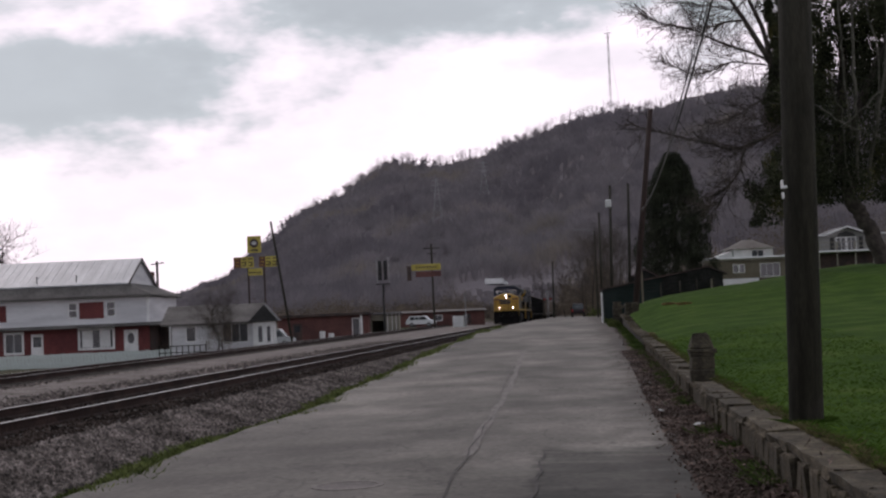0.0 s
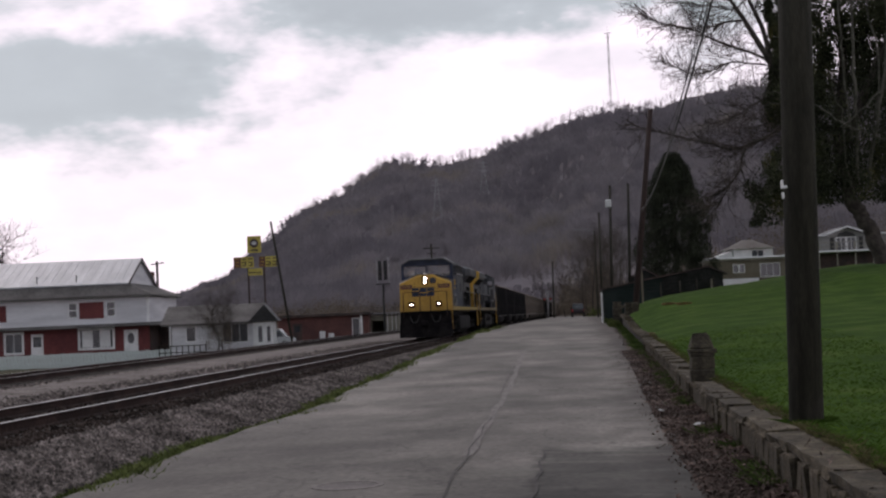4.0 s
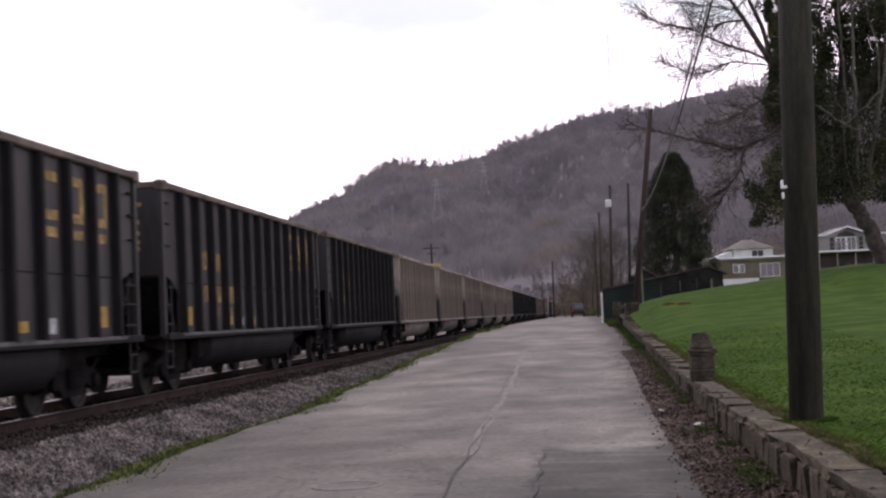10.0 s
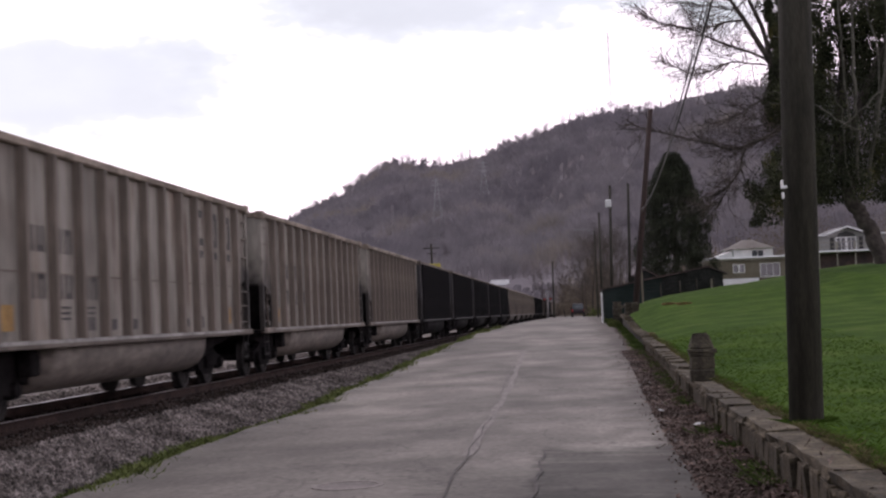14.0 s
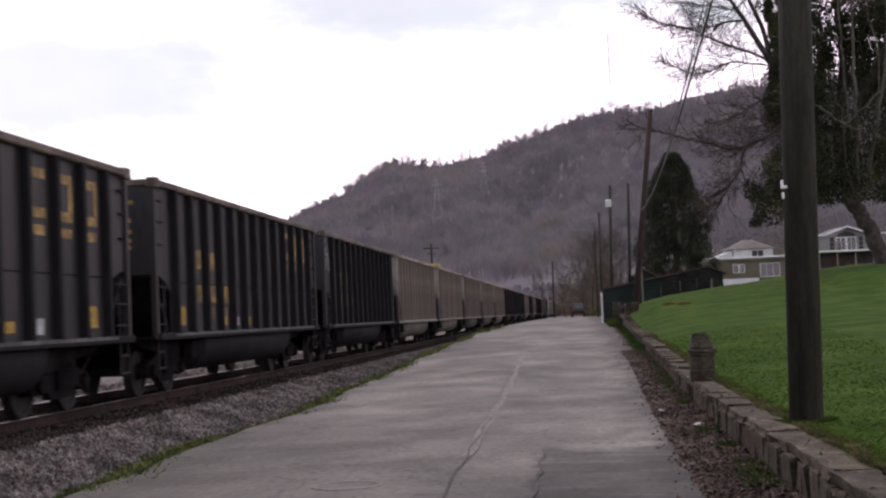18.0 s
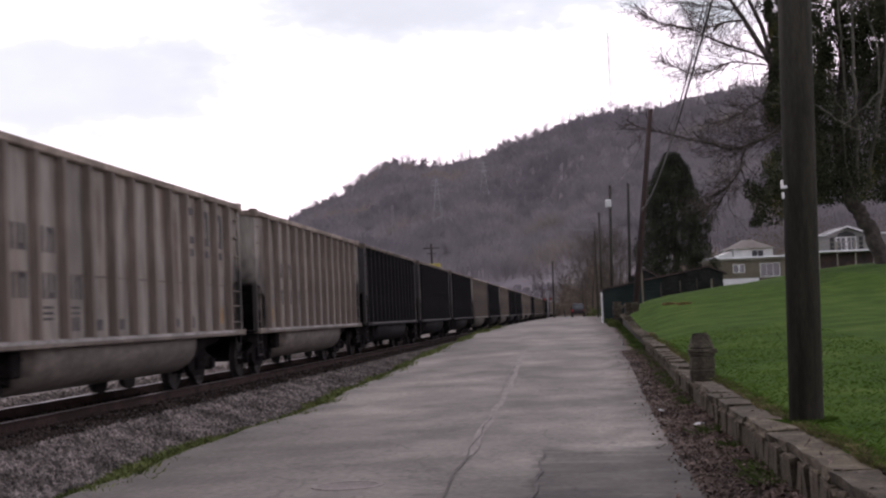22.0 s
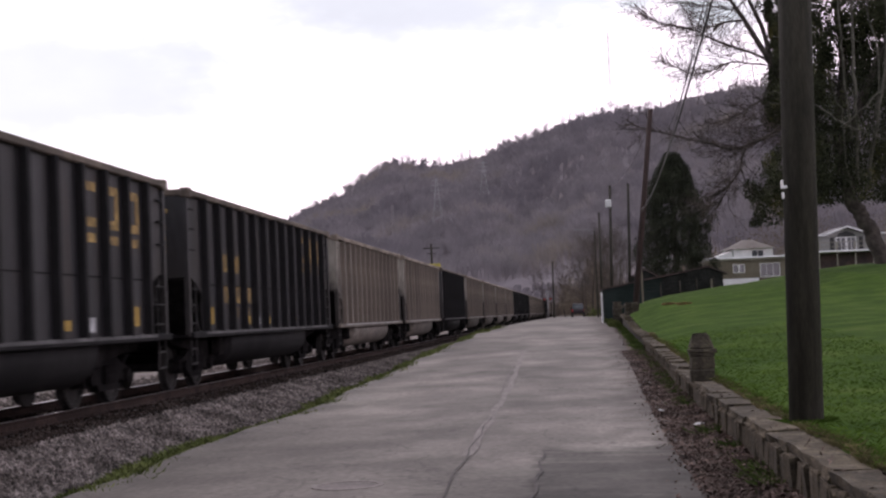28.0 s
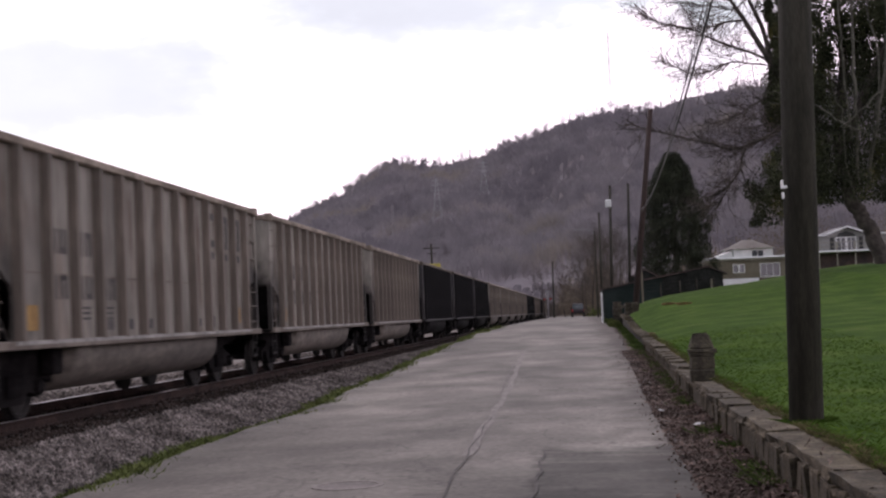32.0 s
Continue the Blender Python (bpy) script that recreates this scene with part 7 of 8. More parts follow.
for x, y, h in ((-26.97, 146, 0.85), (-26.1, 146.3, 0.6)):
    drum = thing("drum", "white steel drum beside the brick building", "drum", pose(x, y, ground_z(x, y)))
    bm = B()
    rod(bm, (0, 0, 0), (0, 0, h + 0.4), 0.3, n=16)
    part("shell", bm, M["white"], drum)
    for z in (0.3, h + 0.1):
        bm = B()
        rod(bm, (0, 0, z), (0, 0, z + 0.04), 0.315, n=16)
        part("rim", bm, M["white"], drum)


# ---- signs, signals, masts ----
def bars_on(parent, name, m, x0, x1, z0, z1, y, n, fill=0.7):
    w = (x1 - x0) / n
    for i in range(n):
        bm = B()
        box(bm, x0 + i * w, x0 + (i + fill) * w, y - 0.02, y, z0, z1)
        part(name, bm, m, parent)


def signs():
    s = thing("price_sign", "tall yellow fuel price sign on two dark posts", "sign", pose(-39.3, 170, -0.4, 0, 0, FACE))
    for x in (-1.0, 0.95):
        bm = B()
        rod(bm, (x, 0, 0), (x, 0, 10.4 if x < 0 else 9.4), 0.13, n=10)
        part("post", bm, M["signdark"], s)
    bm = B()
    box(bm, -1.0, 0.68, -0.25, -0.02, 10.85, 12.9, 0.02)
    p = part("emblem_panel", bm, M["signyellow"], s, "yellow square panel")
    bm = B()
    prism(bm, [(-0.16 + 0.55 * math.cos(a), 12.0 + 0.55 * math.sin(a)) for a in [2 * math.pi * i / 20 for i in range(20)]], "y", -0.28, -0.25)
    part("emblem_disc", bm, M["signdark"], p)
    bm = B()
    prism(bm, [(-0.16 + 0.32 * math.cos(a), 12.04 + 0.24 * math.sin(a)) for a in [2 * math.pi * i / 16 for i in range(16)]], "y", -0.295, -0.28)
    part("emblem_centre", bm, M["label_white"], p)
    bm = B()
    box(bm, -0.6, 0.3, -0.27, -0.25, 11.05, 11.25)
    part("emblem_bar", bm, M["signdark"], p)
    for x0, x1 in ((-2.75, -0.3), (0.35, 2.55)):
        bm = B()
        box(bm, x0, x1, -0.25, 0.0, 9.05, 10.35, 0.02)
        p = part("price_panel", bm, M["signyellow"], s, "yellow price panel with dark digits")
        cut = x0 + 0.36 * (x1 - x0)
        bm = B()
        box(bm, x0 + 0.02, cut, -0.262, -0.25, 9.07, 10.33)
        tile = part("price_tile", bm, M["brick_red"], p, "dark red tile")
        for z in (9.25, 9.65, 10.05):
            bm = B()
            box(bm, x0 + 0.22, cut - 0.2, -0.275, -0.262, z, z + 0.13)
            part("price_bar", bm, M["label_yellow"], tile)
        for i in range(2):
            a = cut + 0.14 + i * 0.78
            for q0, q1, z0, z1 in ((a, a + 0.5, 10.02, 10.16), (a, a + 0.5, 9.62, 9.76), (a, a + 0.5, 9.22, 9.36), (a + 0.36, a + 0.5, 9.36, 9.62)):
                bm = B()
                box(bm, q0, q1, -0.262, -0.25, z0, z1)
                part("price_bar", bm, M["signdark"], p)
    bm = B()
    box(bm, -1.0, 0.75, -0.25, -0.02, 8.05, 8.9, 0.02)
    p = part("lower_panel", bm, M["signyellow"], s, "small yellow panel")
    bars_on(p, "text_bar", M["signdark"], -0.85, 0.65, 8.3, 8.5, -0.25, 5)
    y = thing("roadside_sign", "long yellow sign over a dark red band on a post", "sign", pose(-19.4, 180, -0.2, 0, 0, FACE))
    bm = B()
    rod(bm, (0.75, 0.1, 0), (0.75, 0.1, 11.2), 0.13, n=8)
    part("post", bm, M["polewood"], y)
    bm = B()
    box(bm, -1.9, 1.85, -0.2, 0, 7.85, 8.65, 0.02)
    p = part("yellow_panel", bm, M["signyellow"], y)
    bars_on(p, "text_bar", M["signdark"], -1.4, 1.4, 8.15, 8.35, -0.2, 8)
    bm = B()
    box(bm, -1.4, 1.85, -0.18, 0, 7.0, 7.7, 0.02)
    part("red_band", bm, M["brick_red"], y)
    bm = B()
    box(bm, -2.5, -1.95, -0.15, 0.1, 6.6, 8.4, 0.03)
    rod(bm, (-2.6, 0, 8.4), (-1.9, 0, 8.42), 0.06, n=6)
    part("side_box", bm, M["signdark"], y)
    bm = B()
    box(bm, -0.3, 1.8, 0.05, 0.15, 10.6, 10.72)
    box(bm, 0.2, 1.3, 0.05, 0.15, 9.9, 10.0)
    part("crossarm", bm, M["polewood"], y)
    g = thing("rail_signal", "dark railway signal mast with two signal heads", "railway signal", pose(-20.9, 150, -0.2, 0, 0, FACE))
    bm = B()
    rod(bm, (0, 0, 0), (0, 0, 5.6), 0.12, n=8)
    part("mast", bm, M["signalblack"], g)
    bm = B()
    box(bm, -0.75, 0.75, -0.5, 0.5, 5.5, 5.62)
    part("platform", bm, M["signalblack"], g)
    for x in (-0.3, 0.3):
        bm = B()
        box(bm, x - 0.2, x + 0.2, -0.08, 0.12, 6.0, 8.1, 0.05)
        hd = part("signal_head", bm, M["signalblack"], g)
        for z in (6.4, 7.05, 7.7):
            bm = B()
            rod(bm, (x, -0.08, z), (x, -0.3, z + 0.02), 0.13, 0.15, 10)
            part("lens_hood", bm, M["signalblack"], hd)
    for x in (-0.62, 0.66):
        bm = B()
        rod(bm, (x, 0.2, 5.6), (x, 0.2, 8.4), 0.04, n=6)
        rod(bm, (x, 0.2, 8.4), (x * 0.6, 0.2, 8.4), 0.04, n=6)
        part("ladder_rail", bm, M["steel"], g)
    k = thing("utility_cabinet", "small white relay cabinet beside the track", "cabinet", pose(-16.15, 190, -0.3))
    bm = B()
    box(bm, -1.0, 0.5, -0.5, 0.5, 0.25, 1.9, 0.04)
    part("housing", bm, M["white"], k)
    bm = B()
    box(bm, 0.6, 0.9, -0.3, 0.3, 0.25, 2.2, 0.04)
    rod(bm, (0.75, 0, 2.2), (0.75, 0, 5.0), 0.06, n=6)
    rod(bm, (0.35, 0, 4.0), (1.15, 0, 4.0), 0.05, n=6)
    part("meter_post", bm, M["steel"], k)
    for x in (-0.9, 0.3):
        bm = B()
        box(bm, x, x + 0.15, -0.4, 0.4, 0, 0.25)
        part("foot", bm, M["signdark"], k)
    x = thing("crossing_signal", "level crossing signal with lit red lamps", "crossing signal", pose(-4.6, 205, 0.3))
    bm = B()
    rod(bm, (0, 0, 0), (0, 0, 4.4), 0.08, n=8)
    part("mast", bm, M["steel"], x)
    for a in (-1, 1):
        bm = B()
        rod(bm, (a * 0.45, -0.05, 3.2), (a * 0.45, -0.12, 3.2), 0.2, n=14)
        b = part("lamp_disc", bm, M["signdark"], x)
        bm = B()
        rod(bm, (a * 0.45, -0.12, 3.2), (a * 0.45, -0.16, 3.2), 0.13, n=12)
        part("red_lamp", bm, M["redglow"], b, "lit red lamp")
        bm = B()
        u = Vector((a, 0, 1)).normalized()
        rod(bm, Vector((0, -0.06, 3.95)) - u * 0.5, Vector((0, -0.06, 3.95)) + u * 0.5, 0.06, n=4)
        part("crossbuck_board", bm, M["shingle"], x)
    lp = thing("street_lamp", "thin street lamp with a curved arm", "street lamp", pose(1.9, 150, road_z(150)))
    bm = B()
    rod(bm, (0, 0, 0), (0, 0, 9.2), 0.09, 0.06, 8)
    part("post", bm, M["polewood"], lp)
    bm = B()
    rod(bm, (0, 0, 8.9), (-1.0, 0, 9.45), 0.03, n=6)
    rod(bm, (-1.0, 0, 9.45), (-1.6, 0, 9.4), 0.03, n=6)
    part("arm", bm, M["steel"], lp)
    bm = B()
    box(bm, -2.1, -1.5, -0.12, 0.12, 9.33, 9.46, 0.04)
    part("lamp_head", bm, M["steel"], lp)
    pp = thing("utility_pole", "thin dark wooden utility pole far down the road", "utility pole", pose(-4.0, 218, 0.4), "roadside poles")
    bm = B()
    rod(bm, (0, 0, 0), (0.1, 0, 9), 0.14, 0.1, 8)
    part("shaft", bm, M["polewood"], pp)


def lattice(name, label, x, y, z, h, w, guy=False):
    t = thing(name, label, "tower", pose(x, y, z))
    bm = B()
    n = 7
    for i in range(n):
        a, b = i / n, (i + 1) / n
        wa, wb = (w, w) if guy else (w * (1 - 0.9 * a ** 0.7), w * (1 - 0.9 * b ** 0.7))
        for sx in (-1, 1):
            for sy in (-1, 1):
                rod(bm, (sx * wa, sy * wa, a * h), (sx * wb, sy * wb, b * h), 0.13 if not guy else 0.24, n=4)
            rod(bm, (-wa * sx, -wa, a * h), (wb * sx, -wb, b * h), 0.08, n=3)
    part("mast", bm, M["pylon"], t, smooth=False)
    if guy:
        bm = B()
        rod(bm, (0, 0, h), (0, 0, h + 6), 0.1, n=4)
        box(bm, -3.5, 3.5, -0.3, 0.3, h - 1, h - 0.4)
        box(bm, -2.2, 2.2, -0.3, 0.3, h - 5, h - 4.4)
        part("aerials", bm, M["steel"], t)
        for q in ((9, 0), (-3, 8)):
            bm = B()
            rod(bm, (0, 0, h * 0.9), (q[0], q[1], 0), 0.07, n=3)
            part("guy_wire", bm, M["cable"], t)
    else:
        for k, ww in ((0.72, 4.5), (0.84, 4.0), (0.95, 3.4)):
            bm = B()
            rod(bm, (-ww, 0, k * h), (ww, 0, k * h), 0.14, n=4)
            part("crossarm", bm, M["pylon"], t)


signs()
lattice("transmission_tower", "grey lattice transmission tower on the hillside", -93, 950, 66, 30, 4.0)
lattice("transmission_tower", "grey lattice transmission tower on the hillside", -67, 1050, 91, 26, 3.6)
lattice("radio_mast", "slim guyed radio mast on the ridge", 39.8, 1380, 196, 77, 0.6, True)


# ---- trees and shrubs ----
def bez(pts, n):
    """Points along a smooth path through pts."""
    out = []
    for i in range(len(pts) - 1):
        p0, p1, p2, p3 = pts[max(i - 1, 0)], pts[i], pts[i + 1], pts[min(i + 2, len(pts) - 1)]
        for k in range(n):
            t = k / n
            out.append(0.5 * ((2 * p1) + (p2 - p0) * t + (2 * p0 - 5 * p1 + 4 * p2 - p3) * t * t + (3 * p1 - p0 - 3 * p2 + p3) * t ** 3))
    return out + [pts[-1]]


def limb(bm, pts, r0, r1, n=7):
    rings = []
    for i, p in enumerate(pts):
        u = i / (len(pts) - 1)
        t = (pts[min(i + 1, len(pts) - 1)] - pts[max(i - 1, 0)]).normalized()
        side = t.cross(Vector((0.0, 1.0, 0.12))).normalized()
        up = side.cross(t)
        r = r0 + (r1 - r0) * u
        rings.append([p + (side * math.cos(2 * math.pi * k / n) + up * math.sin(2 * math.pi * k / n)) * r for k in range(n)])
    loft(bm, rings)


def twigs(bm, rnd, p, d, length, r, depth, up=0.15, n=4, spread=0.75, bend=0.16):
    """A forking bare shoot."""
    q = p
    steps = 3
    for i in range(steps):
        d = (d + Vector((rnd.gauss(0, bend), rnd.gauss(0, bend), rnd.gauss(0, bend * 0.85) + up * 0.2))).normalized()
        e = q + d * (length / steps)
        rod(bm, q, e, r * (1 - 0.28 * i), r * (1 - 0.28 * (i + 1)), n, caps=False)
        if depth and i:
            for _ in range(2 if i == 1 else 1):
                s = (d + Vector((rnd.gauss(0, spread), rnd.gauss(0, spread), rnd.gauss(0, spread) + up))).normalized()
                twigs(bm, rnd, e, s, length * rnd.uniform(0.5, 0.75), r * 0.55, depth - 1, up, 3, spread, bend)
        q = e
    if depth:
        twigs(bm, rnd, q, d, length * 0.6, r * 0.5, depth - 1, up, 3, spread, bend)


def leaf_cloud(verts, faces, rnd, c, rad, count, size, flat=0.8):
    for _ in range(count):
        while True:
            o = Vector((rnd.uniform(-1, 1), rnd.uniform(-1, 1), rnd.uniform(-1, 1)))
            if o.length < 1:
                break
        p = Vector(c) + Vector((o.x * rad[0], o.y * rad[1], o.z * rad[2]))
        rot = Euler((rnd.uniform(0, 6.3), rnd.uniform(0, 6.3), rnd.uniform(0, 6.3))).to_matrix()
        s = size * rnd.uniform(0.6, 1.4)
        b = len(verts)
        for v in ((-0.5, 0, 0), (0, 0.4 * flat, 0.08), (0.6, 0, 0), (0, -0.4 * flat, 0.08)):
            verts.append(tuple(p + rot @ (Vector(v) * s)))
        faces.append((b, b + 1, b + 2, b + 3))


def yard_tree():
    rnd = random.Random(8)
    k = 2.05
    z0 = (ground_z(8.44 * 2.05, 82) - EYE[2]) / 2.05 + EYE[2]
    far = Matrix.Translation((0, 0, EYE[2] * (1 - k))) @ Matrix.Scale(k, 4)
    tr = thing("tree", "old yard tree, bare spreading limbs, trunk thick with dark ivy", "tree", pose(0, 40 * k, 0))
    V = Vector
    paths = [([(8.46, 0, z0 - 0.15), (8.22, 0, 3.2), (7.95, 0, 3.8), (7.63, 0, 4.4), (7.5, 0.1, 5.3), (7.4, 0.2, 6.26)], 0.24, 0.17),
             ([(7.4, 0.2, 6.26), (6.15, 0, 7.0), (5.69, 0, 8.21), (5.39, 0, 8.8), (5.01, 0.1, 9.55), (4.68, 0.2, 10.14), (4.39, 0.3, 10.72)], 0.12, 0.035),
             ([(5.69, 0, 8.21), (5.52, 0.1, 9.2), (5.36, 0.2, 9.69), (5.18, 0.3, 10.18), (5.07, 0.4, 10.75)], 0.075, 0.035),
             ([(5.63, 0, 8.34), (5.14, -0.1, 8.58), (4.6, -0.2, 8.77), (4.07, -0.2, 9.01), (3.45, -0.3, 9.33), (2.83, -0.3, 9.48), (2.36, -0.3, 9.69), (2.08, -0.3, 9.87)], 0.045, 0.009),
             ([(5.52, 0, 8.24), (5.13, 0.1, 8.31), (4.58, 0.2, 8.4), (4.1, 0.2, 8.21), (3.55, 0.3, 8.15), (3.01, 0.3, 8.39), (2.65, 0.3, 8.57)], 0.028, 0.007),
             ([(5.01, 0.1, 9.55), (4.49, -0.1, 9.5), (4.12, -0.2, 9.37), (3.77, -0.2, 9.36), (3.37, -0.2, 9.25)], 0.035, 0.008),
             ([(7.3, 0, 5.9), (6.04, -0.1, 6.4), (5.33, -0.2, 6.15), (4.85, -0.2, 5.96), (4.37, -0.3, 5.9), (3.91, -0.3, 6.04), (2.98, -0.3, 6.3), (2.2, -0.3, 6.55), (1.58, -0.3, 6.75)], 0.06, 0.008),
             ([(4.84, -0.2, 5.93), (4.7, -0.25, 5.65), (4.63, -0.3, 5.33), (4.4, -0.3, 4.99), (4.08, -0.3, 4.72), (3.76, -0.3, 4.58)], 0.038, 0.018),
             ([(4.32, -0.3, 4.92), (4.06, -0.3, 4.49), (3.66, -0.3, 4.24)], 0.022, 0.01),
             ([(6.02, 0, 7.49), (5.3, -0.2, 7.21), (4.82, -0.3, 6.92), (4.42, -0.3, 6.75), (3.86, -0.4, 6.62)], 0.03, 0.009),
             ([(5.5, 0.1, 10.9), (5.2, 0.1, 10.3), (4.74, 0.1, 9.9), (4.27, 0.1, 9.97), (3.57, 0.2, 10.14), (3.02, 0.2, 10.21)], 0.03, 0.008),
             ([(7.4, 0.2, 6.26), (7.77, 0.6, 8.34), (7.61, 1, 11.2)], 0.17, 0.08),
             ([(7.6, 0, 5.9), (8.45, -0.4, 7.98), (9.4, -0.6, 9.83)], 0.15, 0.07)]
    # thinner stems, clear of the leaves
    stems = [([(6.99, -1.4, 7.59), (7.09, -1.4, 7.18), (7.28, -1.3, 6.46), (7.37, -1.0, 5.34), (7.7, -0.4, 4.3)], 0.02, 0.035),
             ([(7.73, -1.0, 10.9), (7.67, -1.2, 8.34), (7.69, -1.2, 6.75), (7.77, -0.3, 4.7)], 0.06, 0.09),
             ([(8.74, -1.0, 10.9), (8.59, -1.2, 8.29), (8.3, -1.2, 6.72), (8.0, -0.2, 4.5)], 0.06, 0.09),
             ([(7.27, -1.3, 6.22), (8.08, -1.4, 6.89), (8.77, -1.4, 7.48), (9.5, -1.4, 8.0)], 0.045, 0.03),
             ([(6.6, -1.3, 8.45), (6.85, -1.4, 8.52), (7.4, -1.4, 8.61), (7.86, -1.2, 8.52)], 0.012, 0.025),
             ([(6.5, -1.2, 6.9), (6.76, -1.3, 6.73), (7.35, -1.3, 6.26), (7.95, -1.2, 6.02)], 0.035, 0.05),
             ([(7.42, -0.9, 10.9), (7.38, -1.2, 9.0), (7.42, -1.2, 7.56), (7.6, -0.9, 5.9)], 0.035, 0.06),
             ([(8.2, -1.2, 10.9), (8.1, -1.3, 9.4), (8.35, -1.3, 8.0), (8.2, -1.0, 6.4)], 0.03, 0.05),
             ([(5.15, -0.9, 6.75), (5.4, -1.0, 6.95), (5.75, -1.0, 6.9), (6.3, -0.6, 6.5)], 0.012, 0.025),
             ([(5.0, -0.9, 7.15), (5.5, -1.0, 7.3), (6.2, -0.6, 7.1)], 0.012, 0.025),
             ([(8.0, -1.4, 6.1), (8.5, -1.4, 5.7), (9.2, -1.3, 5.75)], 0.03, 0.02),
             ([(9.3, -1.0, 10.9), (9.2, -1.3, 9.0), (9.35, -1.3, 7.2), (8.9, -0.6, 4.8)], 0.05, 0.07)]
    bm, tw = B(), B()
    for i, (pts, r0, r1) in enumerate(paths):
        path = bez([V(p) for p in pts], 5)
        if i == 0:
            path = [p + V((rnd.gauss(0, 0.03), rnd.gauss(0, 0.03), 0)) for p in path]
        limb(bm, path, r0, r1, 9)
        start = len(path) - 2 if i == 0 else len(path) // 5
        for j, (p, q) in list(enumerate(zip(path, path[1:])))[start:]:
            d = (q - p).normalized()
            short = 1.1 - 0.6 * j / len(path)
            for _ in range(1 if i in (0, 1, 2, 11, 12) else 2):
                s = (d * 0.9 + V((rnd.gauss(-0.1, 0.55), rnd.gauss(0, 0.6), rnd.gauss(0.05, 0.55)))).normalized()
                twigs(tw, rnd, p, s, rnd.uniform(0.45, 1.0) * short, 0.0165, 2, 0.08, bend=0.24, spread=0.8)
    for _ in range(60):
        p = V((rnd.uniform(5.0, 6.4), rnd.uniform(-0.4, 0.5), rnd.uniform(5.9, 7.2)))
        twigs(tw, rnd, p, V((rnd.uniform(-1.2, -0.2), rnd.gauss(0, 0.3), rnd.gauss(-0.05, 0.45))).normalized(), rnd.uniform(0.5, 1.1), 0.012, 2, 0.05, bend=0.22)
    bm.transform(far)
    tw.transform(far)
    for pts, r0, r1 in stems:
        st = B()
        limb(st, [p + V((rnd.gauss(0, 0.02), 0, rnd.gauss(0, 0.02))) for p in bez([V(p) for p in pts], 5)], r0 * 0.6, r1 * 0.6, 6)
        st.transform(far)
        part("bare_stem", st, M["stem_grey"], tr, "grey bare stem", smooth=True)
    part("trunk", bm, M["bark"], tr, smooth=True)
    part("bare_crown", tw, M["twig"], tr, "fine bare branches")
    verts, faces = [], []
    spots = [(7.9, 0, 3.3, 0.45, 0.7), (7.8, 0, 4.6, 0.6, 0.8), (7.4, 0, 5.9, 0.9, 0.8), (6.6, 0.2, 6.9, 0.7, 0.55), (5.75, -0.1, 7.2, 0.4, 0.6), (5.5, -0.4, 4.9, 0.55, 0.75), (5.2, -0.4, 4.3, 0.42, 0.5), (6.0, -0.2, 4.1, 0.7, 0.6),
             (7.8, 0.4, 8.9, 1.0, 1.4), (7.3, 0.5, 10.3, 0.8, 1.0), (8.7, -0.4, 7.5, 0.7, 1.2), (9.1, -0.4, 9.2, 0.8, 1.0), (6.9, 0.2, 7.9, 0.6, 0.8), (8.0, 0.0, 5.2, 0.8, 0.9), (8.6, 0.1, 5.9, 0.8, 0.9), (8.8, 0, 4.4, 0.7, 0.6), (6.5, 0.3, 9.2, 0.35, 0.6), (7.0, 0.3, 5.0, 0.7, 0.8), (6.4, 0, 5.6, 0.6, 0.6)]
    spots += [(rnd.uniform(6.6, 10.2), rnd.uniform(-0.8, 1.2), rnd.uniform(4.2, 12), rnd.uniform(0.5, 0.9), rnd.uniform(0.6, 1.0)) for _ in range(24)]
    spots += [(rnd.uniform(8.0, 10.2), rnd.uniform(-0.8, 1.2), rnd.uniform(6.8, 10.5), 0.8, 0.9) for _ in range(7)]
    spots += [(rnd.uniform(5.6, 6.5), rnd.uniform(-0.3, 0.8), rnd.uniform(6.5, 7.7), 0.4, 0.5) for _ in range(4)]
    spots += [(rnd.uniform(7.0, 10.4), rnd.uniform(-0.6, 1.4), rnd.uniform(8.8, 12.6), 0.7, 0.8) for _ in range(6)]
    spots += [(5.9, 0, 8.5, 0.25, 0.45), (5.95, 0.2, 9.2, 0.22, 0.4), (5.75, 0.3, 9.8, 0.2, 0.35), (6.2, 0, 9.6, 0.4, 0.7), (6.3, 0.1, 8.2, 0.45, 0.7), (6.9, 0.1, 5.6, 0.5, 0.7), (6.6, 0, 4.7, 0.45, 0.6), (6.2, 0.2, 5.2, 0.4, 0.6),
              (7.0, 0.2, 9.2, 0.3, 0.5), (7.1, 0.3, 8.3, 0.3, 0.5), (6.9, 0.1, 7.6, 0.3, 0.45)]
    for x, y, z, r, h in spots:
        for _ in range(9):
            c = (x + rnd.gauss(0, r * 0.55), y + rnd.gauss(0, r * 0.6), z + rnd.gauss(0, h * 0.55))
            k = rnd.uniform(0.3, 0.95)
            leaf_cloud(verts, faces, rnd, c, (r * k, r * k, h * k * 1.15), 285, 0.062)
    # the crown is open below its lowest boughs
    kept = [f for f in faces if verts[f[0]][2] > (4.25 if verts[f[0]][0] > 6.4 else 3.7)]
    verts, faces = [p for f in kept for p in (verts[f[0]], verts[f[1]], verts[f[2]], verts[f[3]])], [tuple(range(4 * i, 4 * i + 4)) for i in range(len(kept))]
    me = raw("foliage", verts, faces, M["ivy"])
    me.transform(far)
    part("foliage", me, None, tr, "dark glossy ivy and evergreen leaves")


